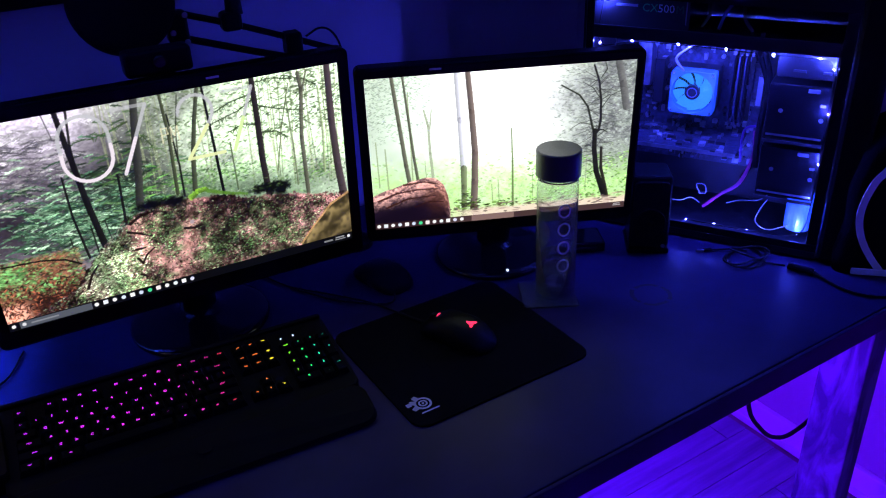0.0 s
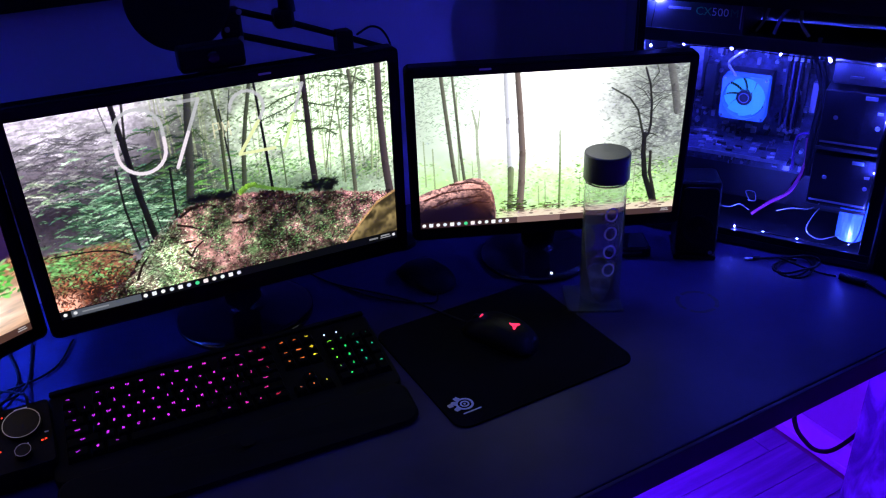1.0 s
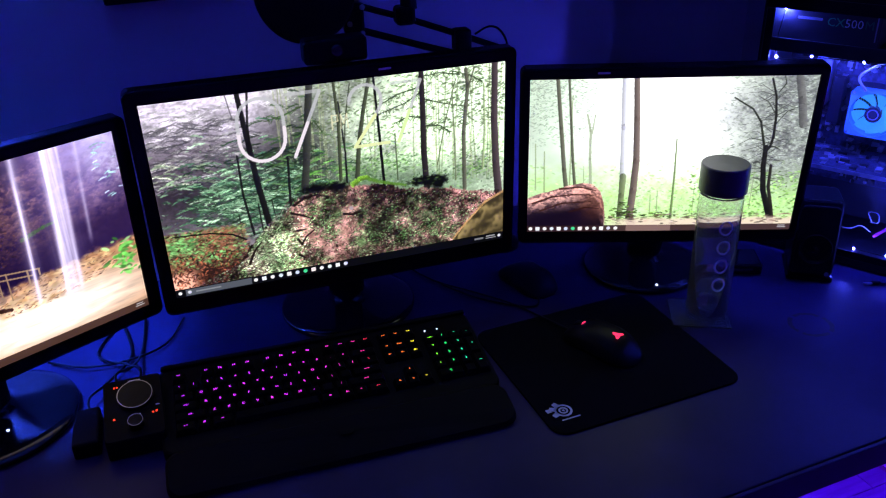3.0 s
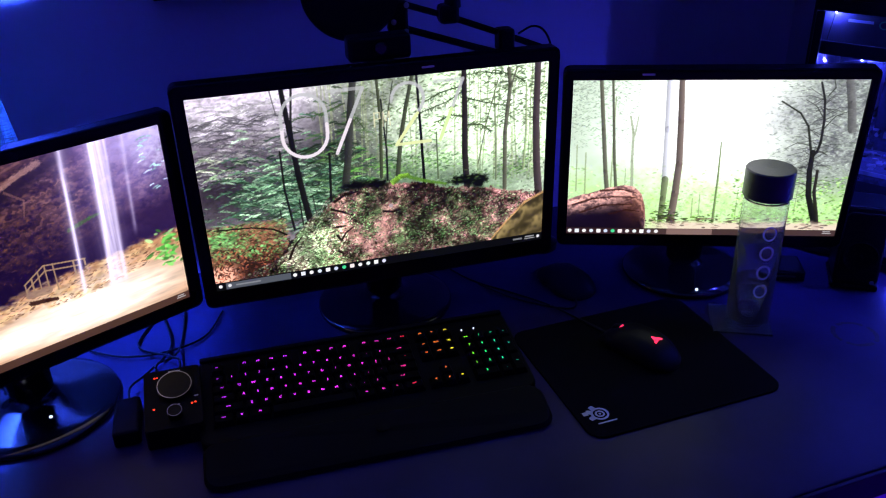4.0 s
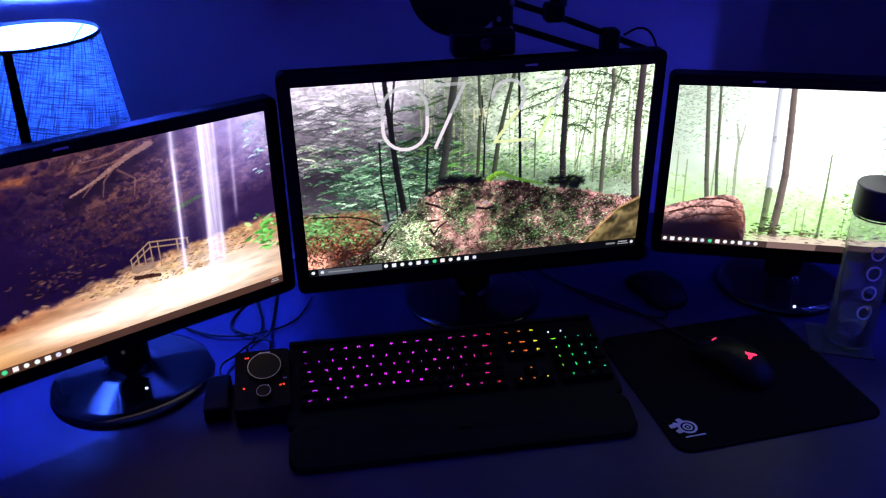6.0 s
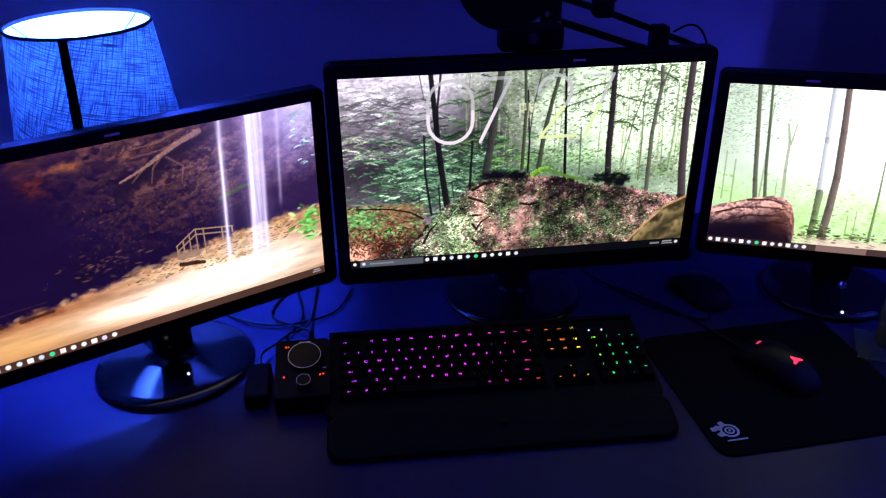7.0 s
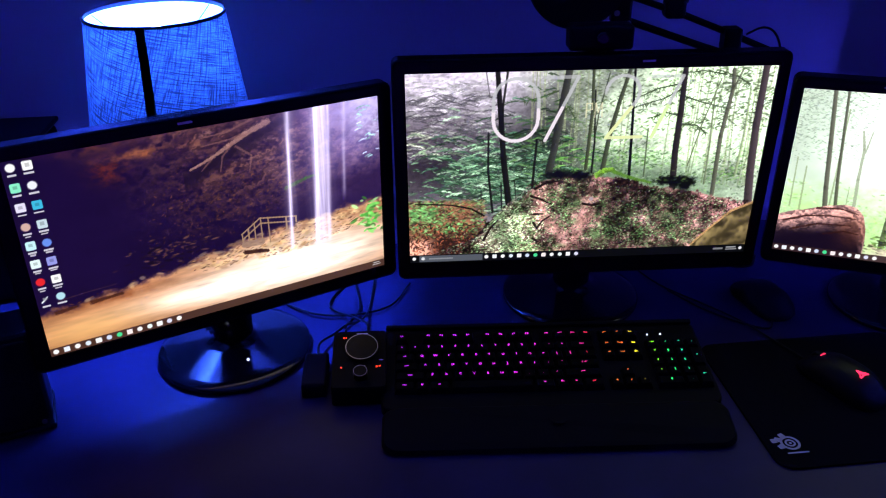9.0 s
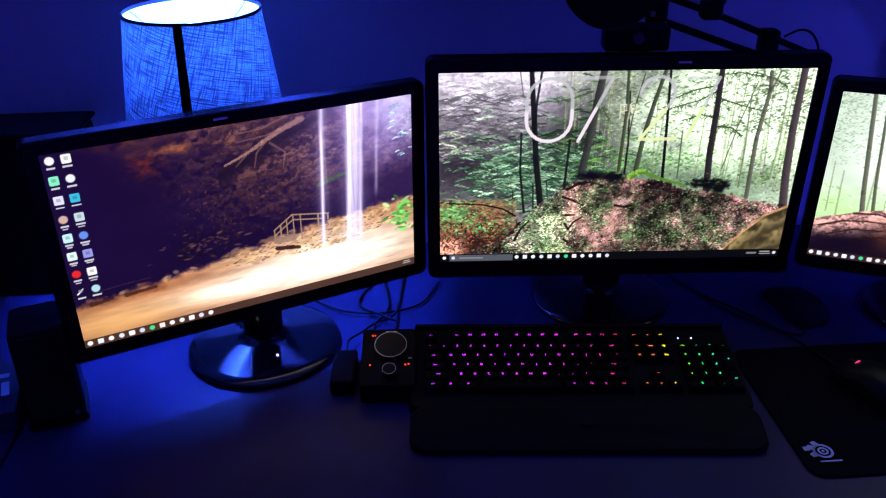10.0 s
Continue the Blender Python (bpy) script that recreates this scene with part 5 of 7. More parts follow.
def row(y, x, items, size=0.0058):
    for item in items:
        text, w = item if isinstance(item, tuple) else (item, 1.0)
        if text is not None:
            key(x, y, w, text, 1.0, size if len(text) < 3 else 0.0038)
        x += w


row(2.25, 0, ["esc", (None, 1), "F1", "F2", "F3", "F4", (None, 0.5), "F5", "F6", "F7", "F8", (None, 0.5), "F9", "F10", "F11", "F12"], 0.0052)
row(1, 0, ["~", "1", "2", "3", "4", "5", "6", "7", "8", "9", "0", "-", "=", ("back", 2.0)])
row(0, 0, [("tab", 1.5), *"QWERTYUIOP", "[", "]", ("\\", 1.5)])
row(-1, 0, [("caps", 1.75), *"ASDFGHJKL", ";", "'", ("enter", 2.25)])
row(-2, 0, [("shift", 2.25), *"ZXCVBNM", ",", ".", "/", ("shift", 2.75)])
row(-3, 0, [("ctrl", 1.5), ("#", 1.0), ("alt", 1.5), ("", 6.0), ("alt", 1.5), ("fn", 1.0), ("=", 1.0), ("ctrl", 1.5)])
row(2.25, 15.4, ["prt", "scr", "brk"])
row(1, 15.4, ["ins", "hm", "up"])
row(0, 15.4, ["del", "end", "dn"])
key(16.4, -2, 1, "^")
row(-3, 15.4, ["<", "v", ">"])
row(1, 18.8, ["num", "/", "*", "-"])
row(0, 18.8, ["7", "8", "9"])
row(-1, 18.8, ["4", "5", "6"])
row(-2, 18.8, ["1", "2", "3"])
row(-3, 18.8, [("0", 2.0), "."])
key(21.8, -0.5, 1, "+", 2.0)
key(21.8, -2.5, 1, "ent", 2.0, 0.0034)
for k in range(2):
    part("status_light", ball(0.0012, (X0 + (19.3 + k) * U, 2.35 * U, -0.0075), steps=8), LED_WHITE, keyboard, "tiny white status light")
part("palm_mark", slab(rounded(0.018, 0.013, 0.006), -0.0012, -0.0006, m=pose(0.175, -0.125, 0)), BLACK_MATT, keyboard, "raised mark on the wrist rest")


# ---- mouse pad and mouse ----
PAD = pose(0.572, -0.062, DESK, 0, 0, 5.0)
pad = tagged(part("mouse_pad", slab(rounded(0.300, 0.268, 0.022), 0.0, 0.003, 0.0008), CLOTH), "black cloth mouse pad with a pale round mark", "mouse pad")
pad.matrix_world = PAD
PRINT = material("pale_print", (0.55, 0.55, 0.58), 0.7, grain=0.2, scale=1500)
mark = merged(
    lathe([(0.0095, 0), (0.0125, 0), (0.0125, 0.0003), (0.0095, 0.0003), (0.0095, 0)], steps=32),
    lathe([(0.0042, 0), (0.0066, 0), (0.0066, 0.0003), (0.0042, 0.0003), (0.0042, 0)], steps=24),
    lathe([(0, 0), (0.0018, 0), (0.0018, 0.0003), (0, 0.0003)], steps=16),
    *[slab([(p[0] * 0.0045, p[1] * 0.0045) for p in ((-1, -1), (1, -1), (0.7, 1), (-0.7, 1))], 0, 0.0003, m=pose(0.0145 * math.cos(a), 0.0145 * math.sin(a), 0, 0, 0, math.degrees(a) - 90)) for a in (1.9, 2.6, 3.5)],
    slab([(p[0] * 0.0035 - 0.019, p[1] * 0.0035 + 0.006) for p in ((-1, -1), (1, -1), (1, 1), (-1, 1))], 0, 0.0003),
)
part("printed_mark", mark, PRINT, pad, "pale printed round mark").matrix_local = pose(-0.117, -0.090, 0.0031)
part("printed_bar", slab(rounded(0.028, 0.0022, 0.0008), 0.0031, 0.0034, m=pose(-0.115, -0.108, 0)), PRINT, pad)

mouse = thing("computer_mouse", pose(0.580, -0.045, DESK + 0.0035, 0, 0, 27), "black computer mouse with a glowing red mark and wheel", "computer mouse")


def mouse_shell(length, width, height, segs=20):
    """A rounded back that falls to the front, narrower at the waist."""
    bm = bmesh.new()
    rings = []
    for k in range(segs + 1):
        f = k / segs
        y = (f - 0.5) * length
        end = math.sqrt(max(0.0, 1 - abs(2 * f - 1) ** 3.2))
        wide = width / 2 * (0.30 + 0.70 * end) * (1 - 0.10 * math.exp(-(((f - 0.55) / 0.16) ** 2)))
        tall = height * max(0.10, (math.sin(math.pi * min(1, 0.10 + 0.86 * (1 - f) ** 0.85)) ** 0.7) * (0.62 + 0.38 * (1 - f)) + 0.08) * (0.25 + 0.75 * end)
        rings.append([bm.verts.new((wide * sx, y, tall * tz)) for sx, tz in ((-0.92, 0), (-1, 0.25), (-0.97, 0.55), (-0.82, 0.82), (-0.48, 0.97), (0, 1.0), (0.48, 0.97), (0.82, 0.82), (0.97, 0.55), (1, 0.25), (0.92, 0))])
    for a, b in zip(rings, rings[1:]):
        for k in range(len(a) - 1):
            bm.faces.new((a[k], a[k + 1], b[k + 1], b[k]))
        bm.faces.new((a[-1], a[0], b[0], b[-1]))
    bm.faces.new(rings[0])
    bm.faces.new(rings[-1][::-1])
    bmesh.ops.recalc_face_normals(bm, faces=bm.faces)
    return bm


part("shell", mouse_shell(0.127, 0.066, 0.042), BLACK_SATIN, mouse, smooth=True)
RED_GLOW = glow("red_mark_light", (1.0, 0.03, 0.10), 2.2)
triple = merged(*[tube([(0.0, 0.0, 0.0002), (0.0028 * math.cos(a + 0.5), 0.0028 * math.sin(a + 0.5), 0.0), (0.0062 * math.cos(a), 0.0062 * math.sin(a), -0.0008)], 0.00095, 6, 4) for a in (1.57, 3.67, 5.76)], *[tube([(0.0022 * math.cos(a), 0.0022 * math.sin(a), 0.0), (0.0040 * math.cos(a + 0.9), 0.0040 * math.sin(a + 0.9), -0.0004), (0.0062 * math.cos(a + 1.0), 0.0062 * math.sin(a + 1.0), -0.0008)], 0.0007, 6, 3) for a in (0.5, 2.6, 4.7)])
part("lit_mark", triple, RED_GLOW, mouse, "glowing red three-armed mark").matrix_local = pose(0, -0.026, 0.0343, 4) @ Matrix.Diagonal((1.45, 1.45, 1.0, 1.0))
wheel = lathe([(0.0, -0.004), (0.0105, -0.004), (0.012, -0.002), (0.012, 0.002), (0.0105, 0.004), (0, 0.004)], (0, 0.0400, 0.0175), 24, pose(0, 0, 0, 0, 90))
wheel_ob = part("wheel", wheel, RUBBER, mouse, "ribbed scroll wheel")
part("wheel_light", tube([(-0.0058, 0.0355, 0.0262), (-0.0025, 0.0350, 0.0292), (0.0025, 0.0350, 0.0292), (0.0058, 0.0355, 0.0262)], 0.0009, 6, 4), RED_GLOW, wheel_ob, "glowing red band of the wheel")
tagged(part("mouse_cable", tube([(0.551, 0.012, DESK + 0.008), (0.53, 0.06, DESK + 0.005), (0.50, 0.12, DESK + 0.003), (0.46, 0.17, DESK + 0.003), (0.40, 0.24, DESK + 0.003), (0.36, 0.33, DESK + 0.003)], 0.0017), RUBBER), "thin black mouse cable running behind the monitors", "cable")

# second, unlit mouse-like puck behind the pad
puck = thing("spare_mouse", pose(0.553, 0.180, DESK, 0, 0, 14), "unlit black mouse lying behind the mouse pad", "computer mouse")
part("shell", mouse_shell(0.118, 0.072, 0.036), BLACK_SATIN, puck, smooth=True)
tagged(part("spare_mouse_cable", tube([(0.552, 0.13, DESK + 0.004), (0.535, 0.10, DESK + 0.003), (0.50, 0.115, DESK + 0.003), (0.45, 0.16, DESK + 0.003), (0.41, 0.22, DESK + 0.003)], 0.0017), RUBBER), "thin black cable of the spare mouse", "cable")

# ---- sound controller ----
RED_LED = glow("red_led", (1.0, 0.05, 0.02), 1.7)
RING = material("brushed_ring", (0.24, 0.24, 0.26), 0.35, metal=1.0)
dac = thing("sound_controller", pose(-0.087, -0.010, DESK, 0, 0, 1.5) @ Matrix.Diagonal((0.87, 0.94, 0.96, 1.0)), "black sound controller with a large dial and red lights", "audio device")
body = bmesh.new()
o = rounded(0.086, 0.112, 0.006)
rings = [[body.verts.new((x * k, y * k, z + s * (0.20 * y if s else 0))) for x, y in o] for z, k, s in ((0.002, 1.0, 0), (0.040, 1.0, 1), (0.043, 0.98, 1))]
for a, b in zip(rings, rings[1:]):
    for k in range(len(a)):
        body.faces.new((a[k], a[(k + 1) % len(a)], b[(k + 1) % len(a)], b[k]))
body.faces.new(rings[-1])
body.faces.new(rings[0][::-1])
part("case", body, BLACK_MATT, dac)
for fx in (-0.034, 0.034):
    for fy in (-0.046, 0.046):
        part("rubber_foot", lathe([(0, 0), (0.004, 0), (0.004, 0.0022), (0, 0.0022)], (fx, fy, 0), 12), RUBBER, dac)
slope = pose(0, 0, 0.0432, math.degrees(math.atan(0.20)))
dial = part("dial", lathe([(0, 0), (0.0262, 0), (0.0262, 0.004), (0.025, 0.006), (0, 0.006)], steps=48), BLACK_SATIN, dac, "large flat volume dial")
dial.matrix_local = slope @ pose(0.004, 0.018, 0)
part("dial_ring", lathe([(0.0250, 0.0061), (0.0262, 0.0061), (0.0262, 0.0066), (0.0250, 0.0066), (0.0250, 0.0061)], steps=48), RING, dial, "thin bright ring of the dial")
knob = part("knob", lathe([(0, 0), (0.0115, 0), (0.011, 0.009), (0.0095, 0.010), (0, 0.010)], steps=32), BLACK_SATIN, dac, "small round knob")
knob.matrix_local = slope @ pose(0.003, -0.034, 0)
part("knob_ring", lathe([(0.0102, 0.0101), (0.0110, 0.0101), (0.0110, 0.0105), (0.0102, 0.0105), (0.0102, 0.0101)], steps=32), RING, knob)
for px, py, w in ((-0.026, 0.042, 0.003), (-0.022, 0.042, 0.002), (-0.028, -0.018, 0.003), (0.028, -0.018, 0.003), (0.033, -0.017, 0.003)):
    part("red_light", slab(rounded(w, 0.0026, 0.0008), 0, 0.0006), RED_LED, dac, "small red light").matrix_local = slope @ pose(px, py, 0.0004)
for px, py, w in ((0.004, 0.050, 0.018), (0.003, -0.016, 0.014), (0.035, -0.005, 0.006)):
    part("printed_bar", slab(rounded(w, 0.0018, 0.0006), 0, 0.0004), PRINT, dac).matrix_local = slope @ pose(px, py, 0.0004)
hub = thing("usb_adapter", pose(-0.150, -0.006, DESK, 0, 0, 2), "small black adapter box beside the sound controller", "adapter")
part("case", box(0.034, 0.078, 0.024, (0, 0, 0.012), 0.004, 3), BLACK_MATT, hub)
for nm, pts in (
    ("controller_cable", [(-0.105, 0.045, 0.775), (-0.112, 0.075, 0.790), (-0.095, 0.12, 0.770), (-0.085, 0.18, 0.754), (-0.08, 0.28, 0.754)]),
    ("controller_cable", [(-0.085, 0.045, 0.775), (-0.080, 0.080, 0.788), (-0.10, 0.13, 0.768), (-0.15, 0.20, 0.754), (-0.10, 0.32, 0.754)]),
    ("adapter_cable", [(-0.150, 0.034, 0.762), (-0.152, 0.07, 0.764), (-0.13, 0.11, 0.758), (-0.10, 0.18, 0.7545), (-0.12, 0.30, 0.754)]),
    ("desk_cable", [(-0.22, 0.20, 0.754), (-0.17, 0.165, 0.757), (-0.11, 0.160, 0.756), (-0.05, 0.19, 0.754), (-0.02, 0.26, 0.754)]),
):
    tagged(part(nm, tube(pts, 0.0019), RUBBER), "black cable lying behind the sound controller", "cable")

# ---- speakers ----
GRILLE = material("black_speaker_cloth", (0.008, 0.008, 0.009), 0.95, grain=0.6, scale=1800, specular=0.1)


def speaker(m, label):
    root = thing("speaker", m, label, "speaker", "pair of desk speakers")
    part("foot", box(0.074, 0.084, 0.010, (0, 0.002, 0.005), 0.004), BLACK_SATIN, root, "wider black foot")
    cab = part("cabinet", box(0.070, 0.082, 0.134, (0, 0.004, 0.0775), 0.008, 3, pose(0, 0, 0, -4)), BLACK_SATIN, root)
    grille = part("grille", slab(rounded(0.062, 0.122, 0.010), 0, 0.004, 0.002), GRILLE, root, "black cloth grille")
    grille.matrix_local = pose(0, -0.0372, 0.0775, 86)
    part("driver", lathe([(0.024, 0.0), (0.027, 0.001), (0.026, 0.0025), (0.020, 0.0005), (0.006, -0.0005), (0, 0.002)], steps=32), GRILLE, grille, "round driver under the cloth").matrix_local = pose(0, -0.015, 0.0042)
    part("tone_knob", lathe([(0, 0), (0.004, 0), (0.0035, 0.006), (0, 0.006)], steps=16), STEEL, root, "small knob").matrix_local = pose(0.024, -0.040, 0.020, 90)
    return root


speaker(pose(-0.528, -0.072, DESK, 0, 0, 24), "small black desk speaker beside the waterfall monitor")
speaker(pose(1.022, 0.052, DESK, 0, 0, -33), "small black desk speaker beside the computer case")

# ---- bottle on its coaster ----
def clear(name, colour, ior, rough, through_part=1.0):
    m = bpy.data.materials.new(name)
    m.use_nodes = True
    b = m.node_tree.nodes["Principled BSDF"]
    b.inputs["Base Color"].default_value = (*colour, 1)
    b.inputs["Transmission Weight"].default_value, b.inputs["IOR"].default_value, b.inputs["Roughness"].default_value = through_part, ior, rough
    return m


BOTTLE = clear("clear_bottle_plastic", (0.97, 0.98, 1.0), 1.44, 0.05, 0.955)
COASTER = clear("clear_glass", (0.86, 0.95, 0.93), 1.5, 0.06, 0.96)
WATER = clear("water", (0.97, 0.98, 1.0), 1.33, 0.0)
coaster = tagged(part("coaster", box(0.090, 0.082, 0.004, (0, 0, 0.002), 0.001), COASTER), "square clear glass coaster under the bottle", "coaster")
coaster.matrix_world = pose(0.769, -0.009, DESK + 0.0005, 0, 0, -25)
BX, BY, BR, BH = 0.780, -0.013, 0.0325, 0.255
bottle = thing("water_bottle", pose(BX, BY, DESK + 0.005), "clear plastic water bottle, a third full, with a dark cap", "water bottle")
wallprof = [(0, 0.0), (BR - 0.004, 0.0), (BR - 0.001, 0.002), (BR, 0.006), (BR, BH - 0.052), (BR - 0.001, BH - 0.048), (BR - 0.003, BH - 0.046)]
inner = [(BR - 0.0042, BH - 0.046), (BR - 0.0022, BH - 0.050), (BR - 0.0012, BH - 0.054), (BR - 0.0012, 0.008), (BR - 0.005, 0.005), (0.010, 0.010), (0, 0.011)]
bottle_body = part("body", lathe(wallprof + inner, steps=64), BOTTLE, bottle, "clear plastic body", smooth=True)
part("water", lathe([(0, 0.0112), (0.010, 0.0102), (BR - 0.005, 0.0052), (BR - 0.0016, 0.0085), (BR - 0.0016, 0.062), (BR - 0.003, 0.0612), (0, 0.0612)], steps=64), WATER, bottle, "still water", smooth=True)
CAP = material("dark_cap_plastic", (0.02, 0.02, 0.03), 0.38, grain=0.08, scale=500, vary=0.2)
part("cap", lathe([(0, BH - 0.041), (0.0342, BH - 0.0425), (0.0350, BH - 0.0415), (0.0350, BH - 0.002), (0.0336, BH - 0.0002), (0.032, BH), (0, BH - 0.0008)], steps=64), CAP, bottle, "smooth dark cylinder cap", smooth=False)
BOTTLE_PRINT = material("white_bottle_print", (0.92, 0.92, 0.93), 0.6)
for z in (0.056, 0.088, 0.120, 0.152):
    face = bmesh.new()
    n = 32
    rings = []
    for scale_, lift in ((1.0, 0.0002), (1.0, 0.0006), (0.74, 0.0006), (0.74, 0.0002)):
        ring = []
        for j in range(n):
            px, pz = math.cos(2 * math.pi * j / n) * 0.0104, math.sin(2 * math.pi * j / n) * 0.0118
            an = radians(-104) + px * scale_ / BR
            ring.append(face.verts.new(((BR + lift) * math.cos(an), (BR + lift) * math.sin(an), z + 0.012 + pz * (scale_ ** 0.8))))
        rings.append(ring)
    for i in range(4):
        a, b = rings[i], rings[(i + 1) % 4]
        for j in range(n):
            face.faces.new((a[j], a[(j + 1) % n], b[(j + 1) % n], b[j]))
    bmesh.ops.recalc_face_normals(face, faces=face.faces)
    part("printed_shape", face, BOTTLE_PRINT, bottle_body, "pale printed oval outline")

# dried ring left by a glass
STAIN = material("dried_ring", (0.024, 0.020, 0.022), 0.42, grain=0.2, scale=600, vary=0.3, big=60, specular=0.1)
stain = bmesh.new()
rr = random.Random(5)
n = 60
wob = [0.0008 * rr.random() for _ in range(n)]
ins = [stain.verts.new(((0.0265 + 3 * wob[k]) * math.cos(2 * math.pi * k / n), (0.0265 + 3 * wob[k]) * math.sin(2 * math.pi * k / n), 0.0003)) for k in range(n)]
outs = [stain.verts.new(((0.0335 + 2 * wob[-k]) * math.cos(2 * math.pi * k / n), (0.0335 + 2 * wob[-k]) * math.sin(2 * math.pi * k / n), 0.0003)) for k in range(n)]
for k in range(n):
    if k % 15 not in (3, 4):
        stain.faces.new((ins[k], outs[k], outs[(k + 1) % n], ins[(k + 1) % n]))
st = tagged(part("ring_stain", stain, STAIN), "faint dried ring on the desktop", "stain", kind="structure")
st.matrix_world = pose(0.915, -0.094, DESK + 0.0002)

# small glossy box behind the bottle
box_small = thing("card_reader", pose(0.918, 0.105, DESK, 0, 0, -22), "small glossy black card reader behind the bottle", "card reader")
part("case", box(0.072, 0.060, 0.020, (0, 0, 0.0105), 0.003, 3), BLACK_GLOSS, box_small)
part("slot", box(0.040, 0.002, 0.003, (0, -0.0302, 0.011), 0.0004), DARK_METAL, box_small, "thin card slot")

# ---- microphone on its arm, behind the middle monitor ----
mic = thing("microphone_arm", pose(0.56, 0.33, DESK), "black microphone with a round pop filter on a jointed arm", "microphone")
MX, MY, MZ = -0.56, -0.33, -DESK
FOAM = material("black_mesh_cloth", (0.006, 0.006, 0.007), 0.95, grain=0.6, scale=900, specular=0.1)


def mic_at(*p):
    return (p[0] + MX, p[1] + MY, p[2] + MZ)


part("pop_filter", lathe([(0, -0.004), (0.062, -0.004), (0.068, -0.006), (0.071, -0.004), (0.071, 0.004), (0.068, 0.006), (0.062, 0.004), (0, 0.004)], mic_at(0.228, 0.235, 1.256), 48, pose(0, 0, 0, 84)), FOAM, mic, "round black pop filter", smooth=True)
part("capsule", lathe([(0, -0.09), (0.018, -0.088), (0.024, -0.07), (0.024, 0.02), (0.029, 0.03), (0.029, 0.07), (0.020, 0.092), (0, 0.096)], mic_at(0.235, 0.285, 1.265), 32), BLACK_SATIN, mic, "black microphone body", smooth=True)
part("bracket", merged(box(0.030, 0.022, 0.046, mic_at(0.300, 0.262, 1.208), 0.005), box(0.05, 0.012, 0.012, mic_at(0.272, 0.270, 1.222), 0.003)), BLACK_SATIN, mic, "joint bracket")
for p in ((0.291, 0.2465, 1.203), (0.309, 0.2465, 1.188), (0.311, 0.2465, 1.226)):
    part("bolt", lathe([(0, 0), (0.0042, 0), (0.0036, 0.003), (0, 0.0035)], mic_at(*p), 16, pose(0, 0, 0, 90)), STEEL, mic, "bright bolt")
part("lower_bar", tube([mic_at(0.308, 0.262, 1.190), mic_at(0.420, 0.258, 1.152), mic_at(0.530, 0.262, 1.116)], 0.0055, 10, 1), BLACK_SATIN, mic)
part("upper_bar", tube([mic_at(0.310, 0.268, 1.224), mic_at(0.385, 0.264, 1.199), mic_at(0.470, 0.262, 1.166), mic_at(0.545, 0.264, 1.135)], 0.0050, 10, 1), BLACK_SATIN, mic)
part("clamp_knob", merged(box(0.030, 0.03, 0.028, mic_at(0.378, 0.262, 1.206), 0.006), lathe([(0, 0), (0.013, 0), (0.011, 0.03), (0, 0.032)], mic_at(0.385, 0.262, 1.215), 20)), BLACK_SATIN, mic, "thick clamp knob")
part("arm_joint", box(0.026, 0.028, 0.034, mic_at(0.468, 0.262, 1.160), 0.004), BLACK_SATIN, mic)
part("post", merged(tube([mic_at(0.56, 0.33, DESK + 0.002), mic_at(0.56, 0.33, 0.98), mic_at(0.550, 0.29, 1.122)], 0.009, 12, 1), lathe([(0, 0), (0.035, 0), (0.035, 0.010), (0.015, 0.022), (0, 0.022)], mic_at(0.56, 0.33, DESK))), BLACK_SATIN, mic, "upright post clamped to the desk")
part("cable", tube([mic_at(0.49, 0.262, 1.166), mic_at(0.513, 0.261, 1.176), mic_at(0.532, 0.26, 1.168), mic_at(0.545, 0.26, 1.140), mic_at(0.555, 0.27, 1.08), mic_at(0.565, 0.33, 0.95)], 0.0018, 8), RUBBER, mic, "thin cable")

# ---- on the side table ----
sub = thing("black_box_unit", ROOM @ pose(-0.800, 0.345, DESK), "large plain black box unit on the side table", "box unit")
part("cabinet", box(0.50, 0.105, 0.272, (0, 0, 0.1375), 0.012, 3), BLACK_MATT, sub)
part("top_panel", box(0.506, 0.110, 0.008, (0, 0, 0.2780), 0.003), BLACK_SATIN, sub)
for fx in (-0.21, 0.21):
    part("foot", box(0.03, 0.06, 0.004, (fx, 0, 0.0), 0.001), RUBBER, sub)
carton = thing("printed_box", ROOM @ pose(-0.668, -0.015, DESK, 0, 0, 12), "low dark box printed with pale bars", "box")
part("body", box(0.17, 0.13, 0.030, (0, 0, 0.015), 0.002), material("dark_card", (0.03, 0.03, 0.05), 0.6, grain=0.2, scale=500, vary=0.2), carton)
for px, py, w, h, turn in ((0.052, 0.022, 0.030, 0.010, 0), (0.066, -0.010, 0.010, 0.032, 8), (0.050, -0.012, 0.016, 0.008, 30), (0.020, -0.010, 0.022, 0.026, 0)):
    part("printed_bar", slab(rounded(w, h, 0.002), 0.0302, 0.0307, m=pose(px, py, 0, 0, 0, turn)), PRINT, carton, "pale printed bar")

